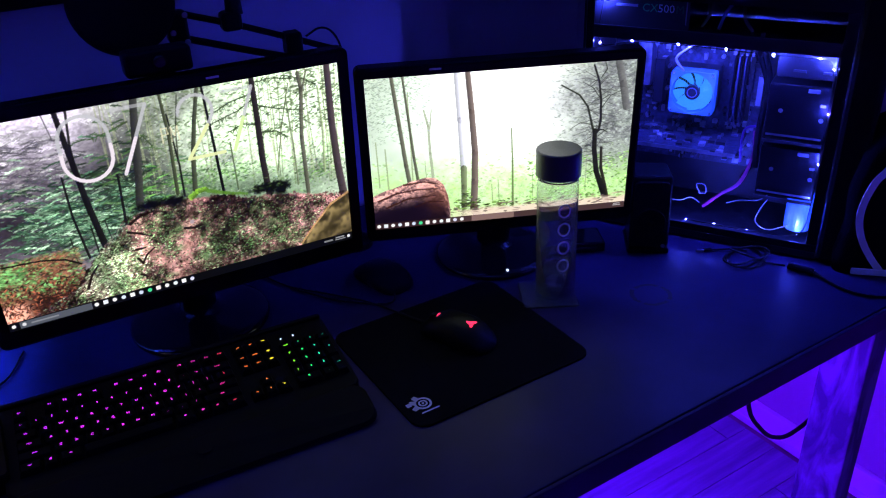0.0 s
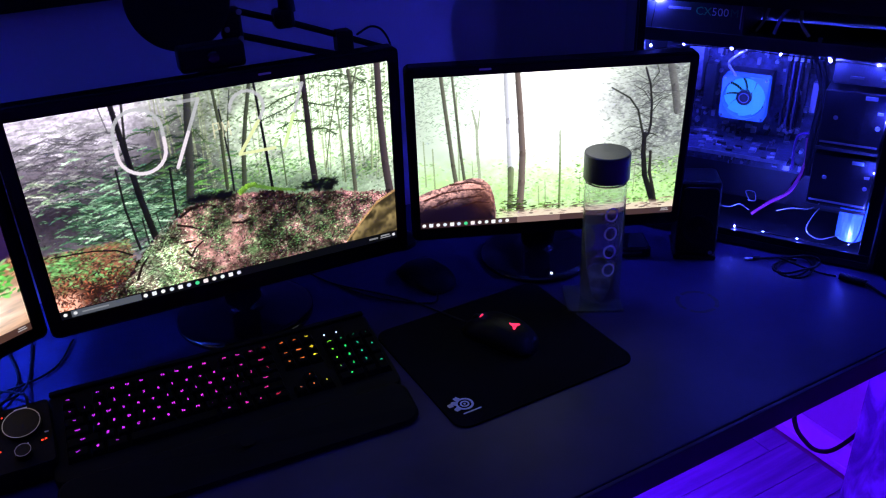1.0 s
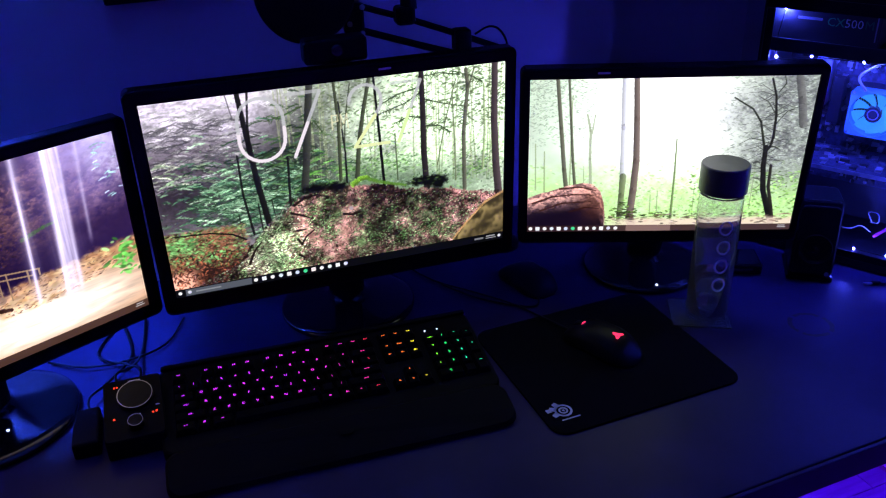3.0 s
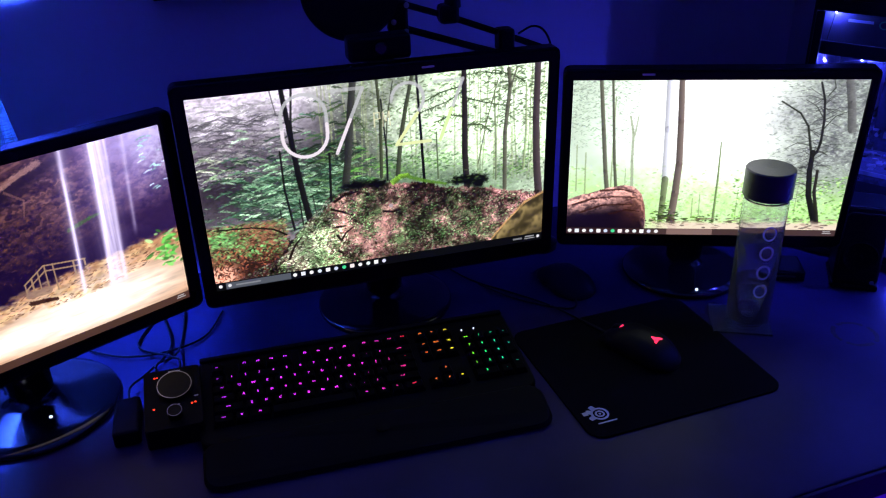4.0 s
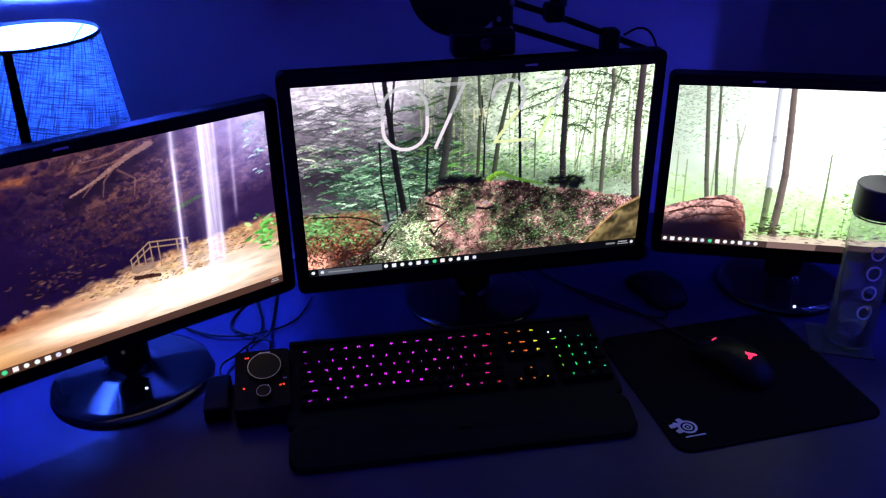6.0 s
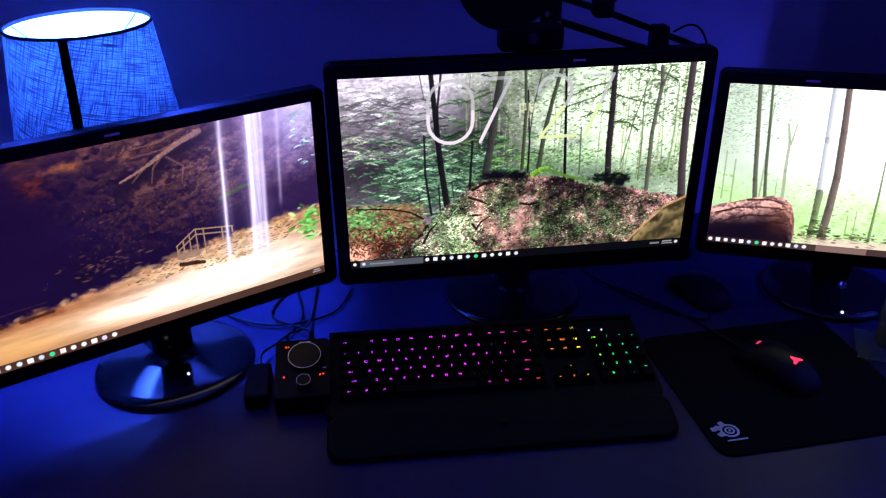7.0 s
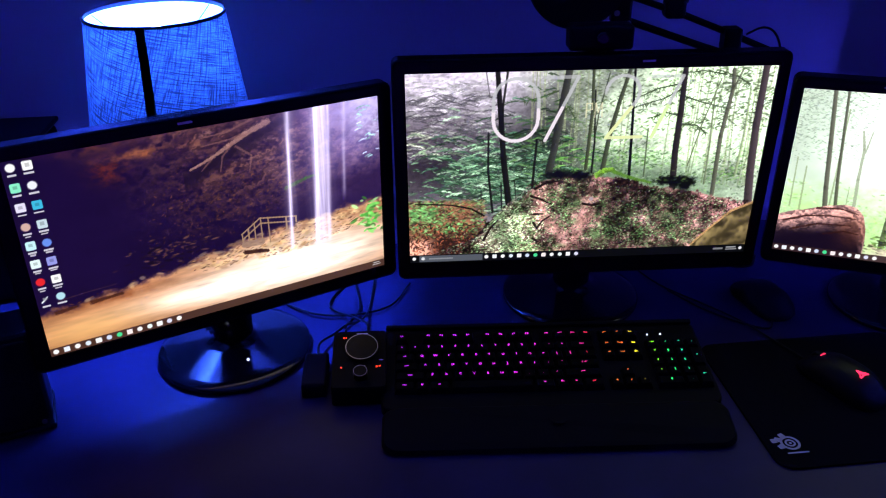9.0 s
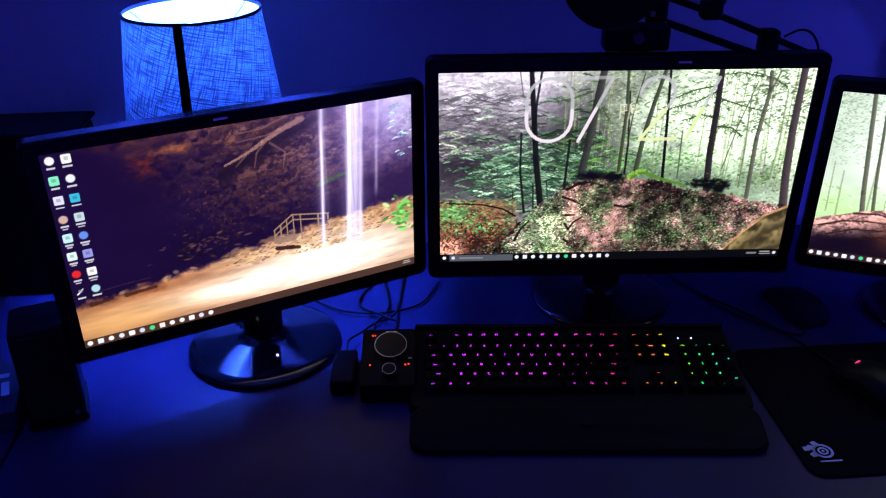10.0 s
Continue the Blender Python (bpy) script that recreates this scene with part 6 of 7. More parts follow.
# ---- the open computer case ----
PCM = pose(1.0923, 0.0432, DESK, 0, 0, -55.3)  # x along the open side, y into the case
pc = thing("computer_case", PCM, "black tower computer with its side open, lit blue inside", "computer")
PS0, PS1, PW, PH = -0.20, 0.275, 0.19, 0.455
BOARD = material("dark_circuit_board", (0.045, 0.048, 0.075), 0.4, grain=0.4, scale=300, vary=0.7, big=110)
CHIP = material("chip_plastic", (0.03, 0.03, 0.032), 0.35)
TIN = material("tinned_parts", (0.34, 0.35, 0.38), 0.35, metal=0.8, vary=0.3, big=80)
PALE = material("pale_plastic", (0.30, 0.30, 0.32), 0.45)
LED_BLUE = glow("blue_white_led", (0.045, 0.06, 1.0), LED_POWER)
MAGENTA = material("magenta_cable", (0.40, 0.03, 0.16), 0.4)
# Darkened copy of the inside paint: shade put into cages, rails and top.
DIM_INSIDE = material("dimmed_inside_paint", (0.006, 0.006, 0.008), 0.4, metal=0.1, grain=0.05, scale=200, vary=0.25, specular=0.2)
CASE_IN = material("case_inside_paint", (0.008, 0.008, 0.010), 0.42, metal=0.2, grain=0.05, scale=200, vary=0.25)


def pc_box(name, s0, s1, w0, w1, h0, h1, mat, label="", bevel=0.0, parent=pc):
    return part(name, box(s1 - s0, w1 - w0, h1 - h0, ((s0 + s1) / 2, (w0 + w1) / 2, (h0 + h1) / 2), bevel), mat, parent, label)


pc_box("tray_panel", PS0, PS1 - 0.04, PW - 0.006, PW, 0.004, PH, CASE_IN, "painted steel back tray")
pc_box("bottom_panel", PS0, PS1 - 0.04, 0.0, PW - 0.0065, 0.004, 0.016, CASE_IN)
pc_box("top_panel", PS0, PS1 - 0.04, 0.0, PW - 0.0065, PH - 0.010, PH, DIM_INSIDE)
pc_box("rear_panel", PS0, PS0 + 0.004, 0.0, PW - 0.0065, 0.0165, PH - 0.0105, CASE_IN)
pc_box("front_panel", PS1 - 0.0395, PS1 + 0.012, -0.004, PW + 0.004, 0.003, PH + 0.004, BLACK_SATIN, "thick black plastic front", 0.008)
for nm, s0, s1, h0, h1 in (("lower_rail", PS0, PS1 - 0.04, 0.0165, 0.030), ("upper_rail", PS0, PS1 - 0.04, PH - 0.03, PH - 0.0105), ("front_rail", PS1 - 0.058, PS1 - 0.04, 0.0305, PH - 0.0305), ("rear_rail", PS0 + 0.0045, PS0 + 0.018, 0.0305, PH - 0.0305)):
    pc_box(nm, s0, s1, 0.0, 0.003, h0, h1, DIM_INSIDE, "folded steel rail", 0.0008)
for fs in (-0.16, 0.20):
    for fw in (0.03, 0.16):
        part("foot", lathe([(0, 0), (0.012, 0), (0.012, 0.0042), (0, 0.0042)], (fs, fw, 0), 16), RUBBER, pc)
# shelf and power supply
pc_box("shelf", PS0 + 0.005, PS1 - 0.06, 0.004, 0.15, 0.366, 0.372, DARK_METAL, "steel shelf under the power supply")
pc_box("shelf_lip", PS0 + 0.005, PS1 - 0.06, 0.001, 0.0035, 0.356, 0.378, DARK_METAL, "folded front lip of the shelf", 0.0006)
psu = pc_box("power_supply", PS0 + 0.006, -0.022, 0.012, 0.155, 0.3725, 0.442, CHIP, "black power supply with a printed label", 0.002)
for s0, s1, h0, h1, mat in ((-0.148, -0.110, 0.410, 0.414, PALE), (-0.0285, -0.0265, 0.385, 0.432, PALE)):
    pc_box("label_bar", s0, s1, 0.0108, 0.0116, h0, h1, mat, "printed bar of the label", parent=psu)
for text, at, mat in (("CX", -0.089, material("green_print", (0.06, 0.60, 0.16), 0.5)), ("500", -0.0615, material("white_label_print", (0.7, 0.7, 0.72), 0.5)), ("M", -0.0385, material("dim_green_print", (0.03, 0.22, 0.07), 0.5))):
    mesh_part("label_letters", letter_mesh(text, 0.0190), mat, psu, pose(at, 0.0112, 0.409, 90), "printed letters of the label")
# main board
board = pc_box("main_board", -0.140, 0.090, 0.176, 0.180, 0.085, 0.330, BOARD, "dark circuit board")
rb = random.Random(8)
for _ in range(240):
    s, h = rb.uniform(-0.136, 0.086), rb.uniform(0.09, 0.326)
    if -0.085 < s < 0.025 and 0.17 < h < 0.29:
        continue
    a, b, d = rb.uniform(0.001, 0.006), rb.uniform(0.001, 0.006), rb.uniform(0.002, 0.012)
    if rb.random() < 0.35:
        part("capacitor", lathe([(0, 0), (0.0035, 0), (0.0035, d + 0.004), (0, d + 0.004)], (s, 0.1759, h), 10, pose(0, 0, 0, 90)), TIN if rb.random() < 0.6 else CHIP, board)
    else:
        pc_box("component", s - a, s + a, 0.1755 - d, 0.1757, h - b, h + b, rb.choice((CHIP, TIN, PALE, CHIP)), parent=board)
pc_box("port_block", -0.139, -0.112, 0.140, 0.1755, 0.235, 0.325, TIN, "metal port block", 0.001, board)
pc_box("heat_sink", -0.108, -0.088, 0.150, 0.1755, 0.20, 0.285, DARK_METAL, "ribbed heat sink", 0.001, board)
for k in range(4):
    s = 0.036 + 0.0105 * k
    slot = pc_box("memory_slot", s - 0.0035, s + 0.0035, 0.1635, 0.1755, 0.175, 0.312, CHIP, parent=board)
    if k in (0, 1, 2):
        pc_box("memory_stick", s - 0.0016, s + 0.0016, 0.140, 0.163, 0.182, 0.305, BOARD, "upright memory stick", parent=slot)
    for h in (0.176, 0.309):
        pc_box("clip", s - 0.003, s + 0.003, 0.150, 0.163, h - 0.004, h + 0.004, PALE, "pale end clip", parent=slot)
pc_box("wide_plug", 0.082, 0.092, 0.150, 0.1755, 0.215, 0.27, PALE, "pale power plug", 0.001, board)
# cooler with its lit fan
FS, FH, FW = -0.024, 0.242, 0.100
cooler = pc_box("cooler", FS - 0.038, FS + 0.038, FW + 0.027, 0.1755, FH - 0.036, FH + 0.036, DARK_METAL, "finned cooler", 0.001)
for k in range(18):
    s = FS - 0.036 + 0.004235 * k
    pc_box("fin", s - 0.0004, s + 0.0004, FW + 0.0255, FW + 0.0268, FH - 0.037, FH + 0.037, TIN, parent=cooler)
fan = bmesh.new()
sq, hole = rounded(0.080, 0.080, 0.006, 8), [(0.0375 * math.cos(2 * math.pi * k / 36 + 0.0), 0.0375 * math.sin(2 * math.pi * k / 36)) for k in range(36)]
rings = []
for pts, y in ((sq, 0.0), (sq, 0.025), (hole, 0.025), (hole, 0.0)):
    rings.append([fan.verts.new((x, y, z)) for x, z in pts])
for i in range(4):
    a, b = rings[i], rings[(i + 1) % 4]
    for k in range(36):
        fan.faces.new((a[k], a[(k + 1) % 36], b[(k + 1) % 36], b[k]))
bmesh.ops.recalc_face_normals(fan, faces=fan.faces)
FAN_CLEAR = bpy.data.materials.new("blue_lit_clear_plastic")
FAN_CLEAR.use_nodes = True
pb = FAN_CLEAR.node_tree.nodes["Principled BSDF"]
pb.inputs["Base Color"].default_value, pb.inputs["Roughness"].default_value = (0.10, 0.22, 0.5, 1), 0.25
pb.inputs["Emission Color"].default_value, pb.inputs["Emission Strength"].default_value = (0.02, 0.11, 1.0, 1), 0.42
FAN_BLADE = FAN_CLEAR.copy()
FAN_BLADE.name = "blue_lit_blade_plastic"
bb = FAN_BLADE.node_tree.nodes["Principled BSDF"]
bb.inputs["Emission Color"].default_value, bb.inputs["Emission Strength"].default_value = (0.04, 0.30, 1.0, 1), 0.75
fan_ob = part("fan", fan, FAN_CLEAR, pc, "clear fan frame glowing blue")
fan_ob.matrix_local = pose(FS, FW, FH)
for k in range(9):
    bm = bmesh.new()
    a0 = 2 * math.pi * k / 9
    grid = []
    for i in range(6):
        r = 0.012 + 0.0235 * i / 5
        grid.append([bm.verts.new((r * math.cos(a0 + 0.35 * i / 5 + 0.685 * j / 3), 0.006 + 0.011 * j / 3, r * math.sin(a0 + 0.35 * i / 5 + 0.685 * j / 3))) for j in range(4)])
    for a, b in zip(grid, grid[1:]):
        for j in range(3):
            bm.faces.new((a[j], a[j + 1], b[j + 1], b[j]))
    bmesh.ops.solidify(bm, geom=bm.faces[:], thickness=0.001)
    part("blade", bm, FAN_BLADE, fan_ob, "clear blue-lit fan blade")
part("hub", lathe([(0, 0), (0.0125, 0), (0.0135, 0.002), (0.0135, 0.018), (0, 0.018)], (0, 0.021, 0), 24, pose(0, 0, 0, 90)), CHIP, fan_ob, "round dark hub")
part("hub_ring", lathe([(0.0075, 0), (0.0095, 0), (0.0095, 0.0006), (0.0075, 0.0006), (0.0075, 0)], (0, 0.0028, 0), 24, pose(0, 0, 0, 90)), PALE, fan_ob)
for sx in (-1, 1):
    for sz in (-1, 1):
        part("fan_light", ball(0.0032, (sx * 0.0345, 0.006, sz * 0.0345), steps=8), glow("fan_corner_led", (0.08, 0.45, 1.0), 7), fan_ob, "bright corner light")
        part("screw", lathe([(0, 0), (0.0025, 0), (0.002, -0.0012), (0, -0.0012)], (sx * 0.0352, -0.0002, sz * 0.0352), 10, pose(0, 0, 0, -90)), STEEL, fan_ob)
# expansion card and lower shelf
card = pc_box("expansion_card", -0.150, 0.072, 0.060, 0.1755, 0.148, 0.151, BOARD, "circuit board card lying level")
for _ in range(46):
    s, w = rb.uniform(-0.145, 0.066), rb.uniform(0.062, 0.168)
    a, b, d = rb.uniform(0.002, 0.009), rb.uniform(0.002, 0.008), rb.uniform(0.001, 0.006)
    pc_box("component", s - a, s + a, w - b, w + b, 0.1512, 0.1512 + d, rb.choice((CHIP, TIN, PALE, TIN)), parent=card)
pc_box("card_edge", -0.150, 0.072, 0.0575, 0.0597, 0.145, 0.152, TIN, "bright lower edge of the card", parent=card)
pc_box("slot_plate", PS0 + 0.0045, PS0 + 0.0065, 0.03, 0.17, 0.03, 0.22, TIN, "bare slot plate")
# drive cages
for h0, h1 in ((0.205, 0.300), (0.100, 0.190)):
    cage = pc_box("drive_cage", 0.118, PS1 - 0.062, 0.022, 0.150, h0, h1, DIM_INSIDE, "folded steel drive cage", 0.002)
    pc_box("slot_edge", 0.122, PS1 - 0.066, 0.0200, 0.0216, h0 + 0.006, h0 + 0.009, STEEL, parent=cage)
    pc_box("tab", 0.178, 0.196, 0.0190, 0.0217, h1 - 0.010, h1 - 0.004, TIN, "bent tab", 0.0006, cage)
    pc_box("tab", 0.200, 0.208, 0.0190, 0.0217, h1 - 0.032, h1 - 0.028, TIN, "bent tab", 0.0004, cage)
    for s, h in ((0.140, h0 + 0.050), (0.204, h0 + 0.040)):
        part("screw", lathe([(0, 0), (0.0038, 0), (0.0030, 0.0016), (0, 0.0018)], (s, 0.0216, h), 12, pose(0, 0, 0, 90)), STEEL, cage)
    pc_box("rail", 0.118, PS1 - 0.062, 0.0185, 0.0213, h0 - 0.006, h0 - 0.001, DARK_METAL, parent=cage)
upper = pc_box("upper_bracket", 0.125, PS1 - 0.062, 0.022, 0.03, 0.312, 0.352, CASE_IN, "lit bracket above the cages", 0.001)
for s in (0.160, 0.205):
    pc_box("slot_edge", s - 0.010, s + 0.010, 0.0205, 0.0217, 0.322, 0.326, CHIP, parent=upper)
# lower front fan, lit from inside
tube_fan = part("front_fan", lathe([(0.026, -0.055), (0.030, -0.05), (0.030, 0.05), (0.026, 0.055), (0.020, 0.05), (0.020, -0.05), (0.026, -0.055)], (0.190, 0.055, 0.062), 24, pose(0, 0, 0, 0, 0, 0)), FAN_CLEAR, pc, "clear lit fan edge")
tube_fan.scale = (0.75, 0.75, 0.62)
tube_fan.location = (0.052, 0.010, 0.030)
# lights on their wire
strip_pts = [(-0.168, 0.0055, 0.440), (-0.168, 0.0055, 0.424), (-0.172, 0.006, 0.345), (-0.115, 0.006, 0.352), (-0.035, 0.006, 0.3535), (0.043, 0.006, 0.352), (0.118, 0.006, 0.350), (0.188, 0.006, 0.350), (0.210, 0.006, 0.335), (0.2135, 0.006, 0.262), (0.2135, 0.006, 0.175), (0.2135, 0.006, 0.10), (0.200, 0.006, 0.042), (0.118, 0.006, 0.034), (0.06, 0.006, 0.034), (0.01, 0.006, 0.034)]
led_wire = thing("light_wire", PCM, "thin wire with small blue-white lights round the case opening", "light strip")
part("wire", tube(strip_pts, 0.0009, 6, 4), RUBBER, led_wire)
for k, p in enumerate(strip_pts[1:]):
    size = (0.0014, 0.0016, 0.0014, 0.0018, 0.0018, 0.0020, 0.0014, 0.0011, 0.0010, 0.0011, 0.0008, 0.0011, 0.0011, 0.0010, 0.0010)[k]
    part("light", ball(size, (p[0], p[1] + 0.001, p[2]), steps=8), LED_BLUE, led_wire, "small blue-white light")
# cables inside
for nm, pts, r, mat, lab in (
    ("data_cable", [(0.028, 0.05, 0.045), (0.055, 0.06, 0.070), (0.085, 0.07, 0.095), (0.098, 0.10, 0.14), (0.090, 0.14, 0.17)], 0.0032, MAGENTA, "magenta data cable"),
    ("power_cable", [(0.060, 0.09, 0.368), (0.080, 0.11, 0.33), (0.104, 0.12, 0.26), (0.100, 0.11, 0.19), (0.105, 0.09, 0.12)], 0.0060, RUBBER, "thick black power cable"),
    ("power_cable", [(0.075, 0.09, 0.368), (0.100, 0.10, 0.31), (0.112, 0.11, 0.24), (0.108, 0.10, 0.15), (0.085, 0.08, 0.10)], 0.0050, RUBBER, "thick black power cable"),
    ("violet_cable", [(0.104, 0.03, 0.22), (0.088, 0.03, 0.213), (0.083, 0.04, 0.185), (0.082, 0.06, 0.14)], 0.0022, material("violet_cable", (0.16, 0.04, 0.30), 0.4), "thin violet cable"),
    ("pale_wire", [(-0.030, 0.05, 0.05), (-0.01, 0.04, 0.055), (0.005, 0.05, 0.06), (0.022, 0.05, 0.052)], 0.0009, PALE, "thin pale wire"),
    ("pale_wire", [(0.070, 0.05, 0.060), (0.095, 0.04, 0.075), (0.125, 0.05, 0.076), (0.15, 0.06, 0.10)], 0.0009, PALE, "thin pale wire"),
    ("pale_wire", [(0.145, 0.03, 0.095), (0.132, 0.025, 0.070), (0.128, 0.022, 0.046), (0.150, 0.022, 0.034), (0.180, 0.03, 0.045)], 0.0009, PALE, "thin pale wire"),
    ("loop_wire", [(0.020, 0.06, 0.065), (0.012, 0.055, 0.085), (0.028, 0.05, 0.088), (0.030, 0.055, 0.070), (0.016, 0.06, 0.066)], 0.0009, PALE, "thin looped wire"),
    ("fan_wire", [(-0.040, 0.09, 0.285), (-0.048, 0.06, 0.315), (-0.020, 0.03, 0.345), (0.0, 0.02, 0.36)], 0.0022, PALE, "pale fan wire"),
    ("supply_wire", [(0.020, 0.05, 0.374), (0.028, 0.05, 0.40), (0.040, 0.06, 0.420)], 0.0030, material("blue_wire", (0.15, 0.2, 0.6), 0.4), "bundle wire of the power supply"),
    ("supply_wire", [(0.075, 0.05, 0.374), (0.060, 0.05, 0.395), (0.055, 0.07, 0.42)], 0.0030, PALE, "bundle wire of the power supply"),
    ("supply_wire", [(-0.010, 0.06, 0.374), (0.002, 0.05, 0.395), (0.010, 0.06, 0.43)], 0.0025, PALE, "bundle wire of the power supply"),
):
    part(nm, tube(pts, r), mat, pc, lab)
pc_box("tie", 0.095, 0.101, 0.004, 0.008, 0.345, 0.385, DARK_METAL, "upright cable tie")

# ---- right end of the desk ----
coil_pts = []
for k in range(64):
    a = 2 * math.pi * k / 20 + 0.9
    r = 0.034 + 0.006 * math.sin(k * 0.7)
    coil_pts.append((1.128 + r * 1.15 * math.cos(a), -0.088 + r * 0.78 * math.sin(a), DESK + 0.003 + 0.0035 * (k / 20) + 0.001 * math.sin(k)))
plug_cable = thing("audio_cable", pose(1.128, -0.088, DESK), "coiled black audio cable with a metal plug", "cable")
sh = Vector((1.128, -0.088, DESK))
part("coil", tube([Vector(p) - sh for p in coil_pts] + [Vector((1.150, -0.115, DESK + 0.004)) - sh, Vector((1.168, -0.140, DESK + 0.004)) - sh], 0.0019, 8, 2), RUBBER, plug_cable)
part("lead", tube([Vector(p) - sh for p in ((1.135, -0.052, DESK + 0.006), (1.115, -0.040, DESK + 0.004), (1.100, -0.033, DESK + 0.004), (1.094, -0.031, DESK + 0.004))], 0.0019), RUBBER, plug_cable)
part("plug_sleeve", tube([Vector(p) - sh for p in ((1.100, -0.033, DESK + 0.005), (1.088, -0.029, DESK + 0.005))], 0.0036, 12), BLACK_SATIN, plug_cable)
part("plug_tip", tube([Vector(p) - sh for p in ((1.0878, -0.029, DESK + 0.005), (1.0740, -0.0245, DESK + 0.005))], 0.0018, 10), STEEL, plug_cable, "metal plug tip")
part("inline_box", tube([Vector(p) - sh for p in ((1.170, -0.145, DESK + 0.0065), (1.188, -0.184, DESK + 0.0065))], 0.0062, 12), BLACK_SATIN, plug_cable, "thicker in-line sleeve")
part("tail", tube([Vector(p) - sh for p in ((1.188, -0.184, DESK + 0.0065), (1.188, -0.225, DESK + 0.003), (1.196, -0.262, DESK + 0.003), (1.222, -0.290, DESK + 0.003), (1.28, -0.30, DESK + 0.003), (1.36, -0.26, DESK + 0.003))], 0.0024), RUBBER, plug_cable)

bag = thing("padded_case", pose(1.325, -0.205, DESK, 0, 0, -40), "black padded case with a curved white trim strip", "case")
bg = bmesh.new()
prof = [(0.085, 0.0), (0.088, 0.03), (0.080, 0.09), (0.083, 0.15), (0.072, 0.21), (0.05, 0.245), (0.02, 0.262)]
rings = []
for half, z in prof:
    rings.append([bg.verts.new((x, y, z)) for x, y in rounded(2 * half, 0.115 - 0.12 * max(0, z - 0.18), 0.02)])
for a, b in zip(rings, rings[1:]):
    for k in range(len(a)):
        bg.faces.new((a[k], a[(k + 1) % len(a)], b[(k + 1) % len(a)], b[k]))
bg.faces.new(rings[0][::-1])
bg.faces.new(rings[-1])
part("body", bg, CLOTH, bag, smooth=True)


def ribbon(points, wide, thick, nrm):
    bm = bmesh.new()
    rings = []
    pts = [Vector(p) for p in points]
    for i, p in enumerate(pts):
        way = (pts[min(i + 1, len(pts) - 1)] - pts[max(i - 1, 0)]).normalized()
        side = way.cross(Vector(nrm)).normalized() * wide / 2
        up = Vector(nrm) * thick
        rings.append([bm.verts.new(p + side), bm.verts.new(p - side), bm.verts.new(p - side + up), bm.verts.new(p + side + up)])
    for a, b in zip(rings, rings[1:]):
        for k in range(4):
            bm.faces.new((a[k], a[(k + 1) % 4], b[(k + 1) % 4], b[k]))
    bm.faces.new(rings[0])
    bm.faces.new(rings[-1])
    bmesh.ops.recalc_face_normals(bm, faces=bm.faces)
    return bm


curve = []
for k in range(25):
    f = k / 24
    curve.append((-0.046 - 0.022 * math.sin(math.pi * min(1, f * 1.15)) + 0.030 * (1 - f) ** 3 + 0.10 * max(0, f - 0.82), -0.0580, 0.012 + 0.20 * f))
part("trim_strip", ribbon(curve, 0.011, 0.003, (0, -1, 0)), WHITE_TRIM, bag, "curved white trim strip")
part("base_trim", box(0.12, 0.004, 0.012, (0.0, -0.0605, 0.008), 0.0015), WHITE_TRIM, bag, "white trim at the base")

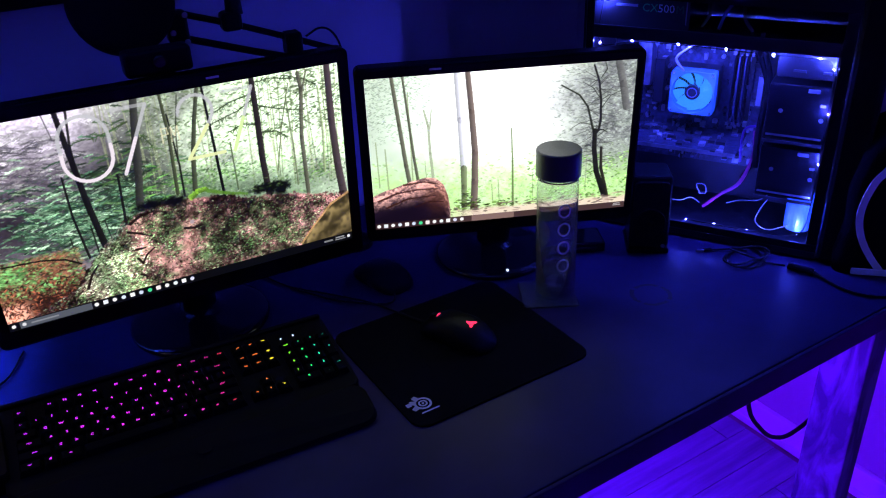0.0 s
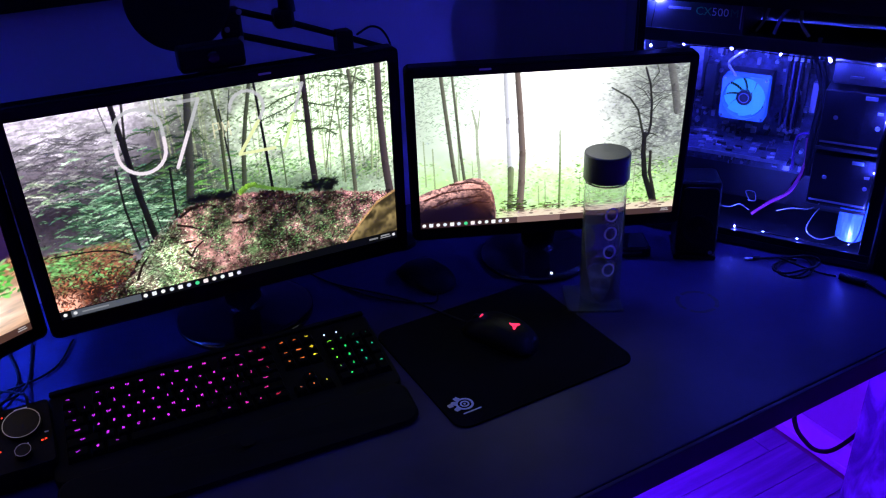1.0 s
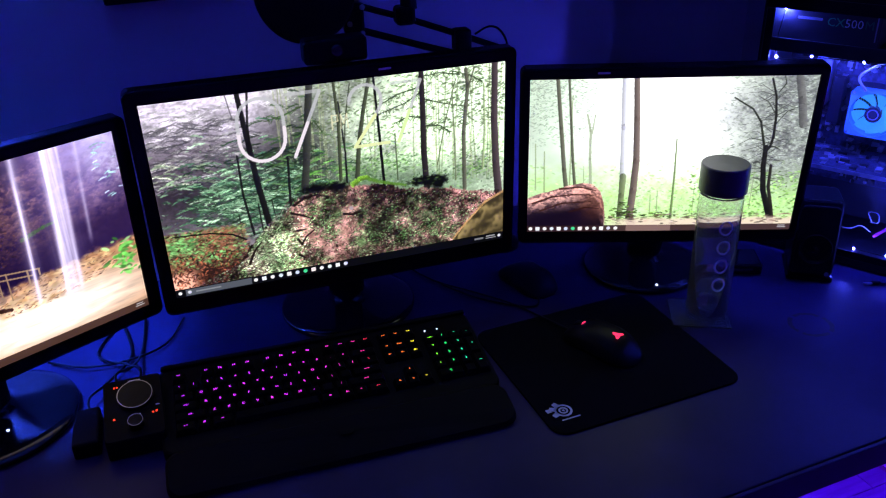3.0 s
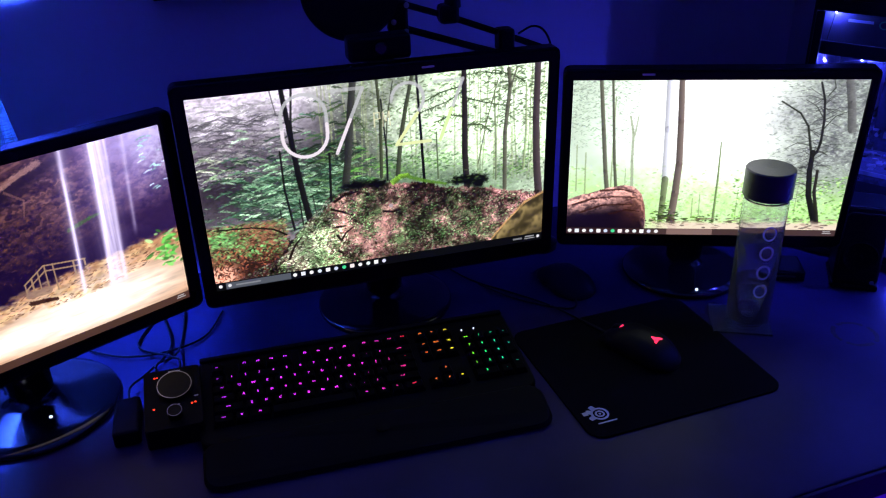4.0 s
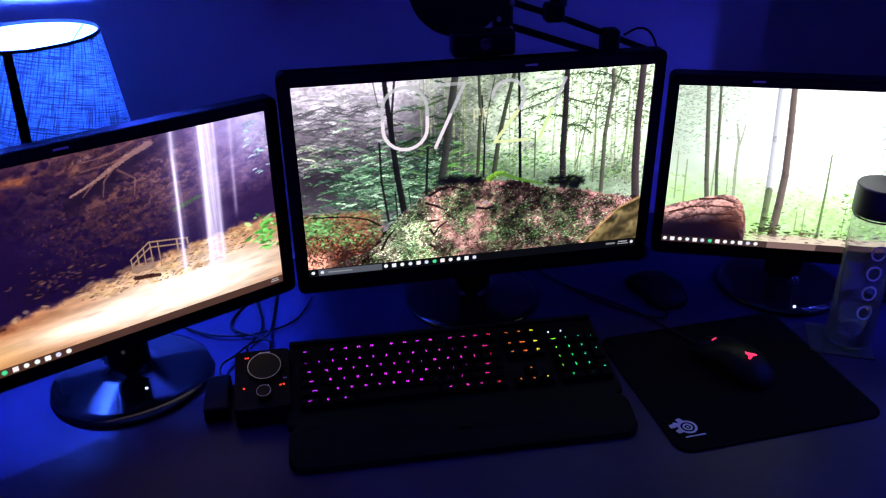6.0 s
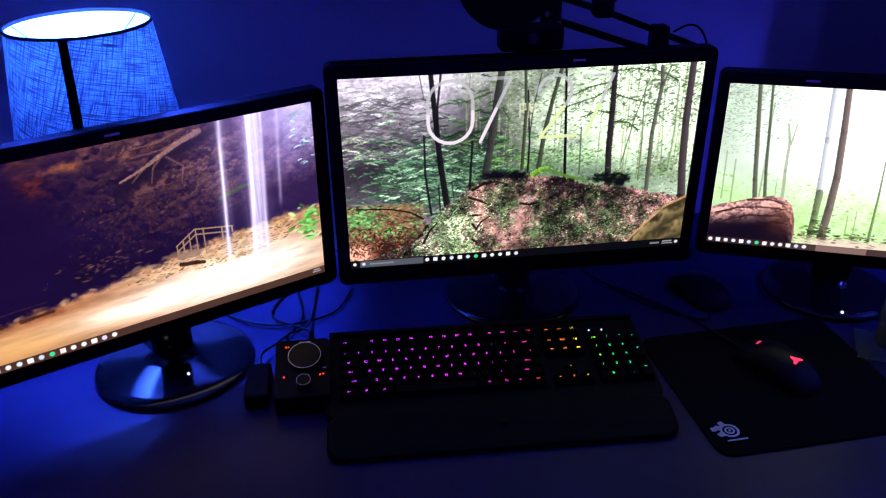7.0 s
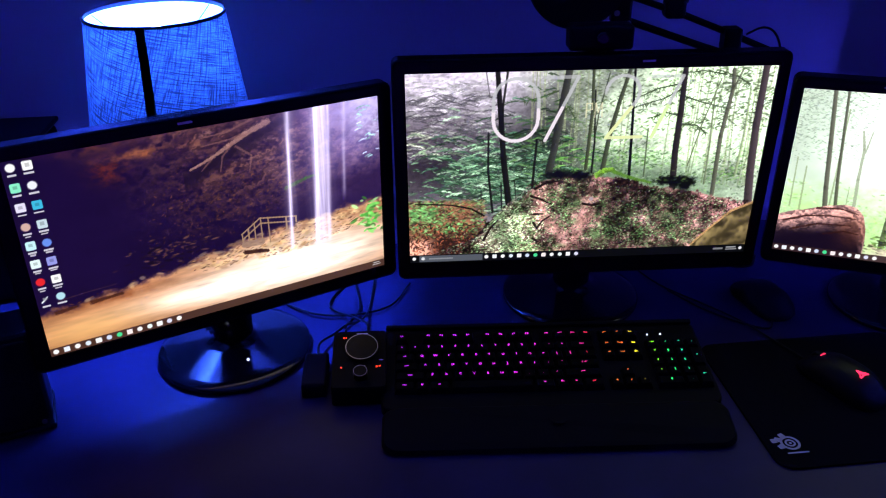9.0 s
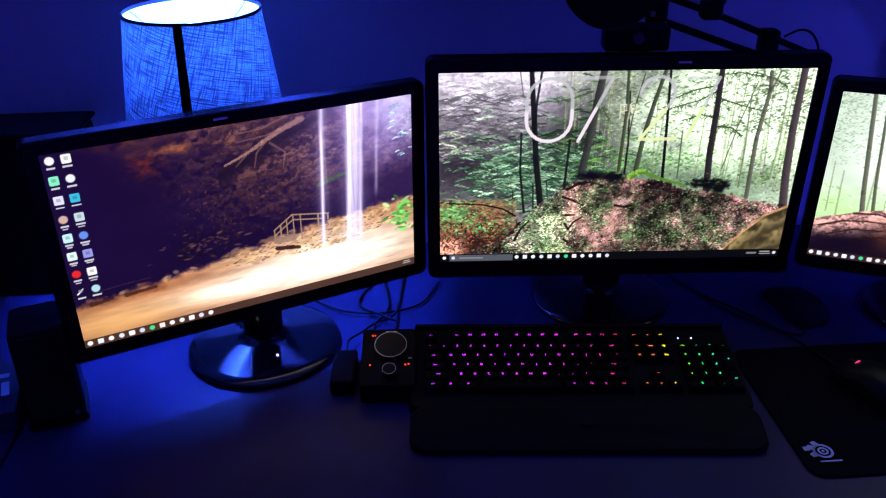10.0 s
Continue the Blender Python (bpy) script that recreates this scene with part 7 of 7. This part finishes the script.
# ---- cable hanging under the desk, boards of the floor ----
RP = lambda x, y, z: ROOM @ Vector((x, y, z))
tagged(part("hanging_cable", tube([RP(1.08, -0.25, 0.709), RP(1.11, -0.25, 0.48), RP(1.167, -0.25, 0.383), RP(1.225, -0.25, 0.333), RP(1.283, -0.25, 0.320), RP(1.36, -0.25, 0.345), RP(1.44, -0.25, 0.43), RP(1.50, -0.24, 0.709)], 0.0045), RUBBER), "black cable hanging in a loop under the desk", "cable")
floor_ob = bpy.data.objects["floor"]
plank_mesh = {}
rf = random.Random(21)
y = -1.0
while y < 0.78:
    x = -0.9 + rf.uniform(-0.5, 0)
    while x < 1.53:
        ln = rf.choice((0.6, 0.75, 0.9))
        end = min(x + ln, 1.545)
        key_ = round(end - x, 3)
        if end - x > 0.05:
            if key_ not in plank_mesh:
                me = bpy.data.meshes.new("board")
                b_ = box(key_ - 0.002, 0.0885, 0.006, (0, 0, 0), 0.0012, 1)
                b_.to_mesh(me)
                b_.free()
                me.materials.append(None)
                plank_mesh[key_] = me
            ob = new("board", plank_mesh[key_])
            ob.parent = floor_ob
            ob.matrix_local = pose((x + end) / 2, y, -0.0028 + rf.uniform(-0.0004, 0.0004))
        x = end
    y += 0.09


def plank_material():
    m = material("floor_board", (0.18, 0.24, 0.25), 0.35, grain=0.15, scale=120)
    nt = m.node_tree
    b = nt.nodes["Principled BSDF"]
    tc, mp = nt.nodes.new("ShaderNodeTexCoord"), nt.nodes.new("ShaderNodeMapping")
    info, add = nt.nodes.new("ShaderNodeObjectInfo"), nt.nodes.new("ShaderNodeVectorMath")
    mp.inputs["Scale"].default_value = (3, 34, 10)
    nt.links.new(tc.outputs["Object"], mp.inputs[0])
    nt.links.new(mp.outputs[0], add.inputs[0])
    sc = nt.nodes.new("ShaderNodeMath")
    sc.operation, sc.inputs[1].default_value = "MULTIPLY", 50
    nt.links.new(info.outputs["Random"], sc.inputs[0])
    nt.links.new(sc.outputs[0], add.inputs[1])
    n = nt.nodes.new("ShaderNodeTexNoise")
    n.inputs["Scale"].default_value, n.inputs["Detail"].default_value = 1.2, 5
    nt.links.new(add.outputs[0], n.inputs["Vector"])
    r = nt.nodes.new("ShaderNodeValToRGB")
    r.color_ramp.elements[0].color, r.color_ramp.elements[1].color = (0.12, 0.17, 0.19, 1), (0.26, 0.36, 0.38, 1)
    r.color_ramp.elements[0].position, r.color_ramp.elements[1].position = 0.3, 0.7
    nt.links.new(n.outputs["Fac"], r.inputs[0])
    nt.links.new(r.outputs[0], b.inputs["Base Color"])
    return m


PLANK = plank_material()
for me in plank_mesh.values():
    me.materials[0] = PLANK
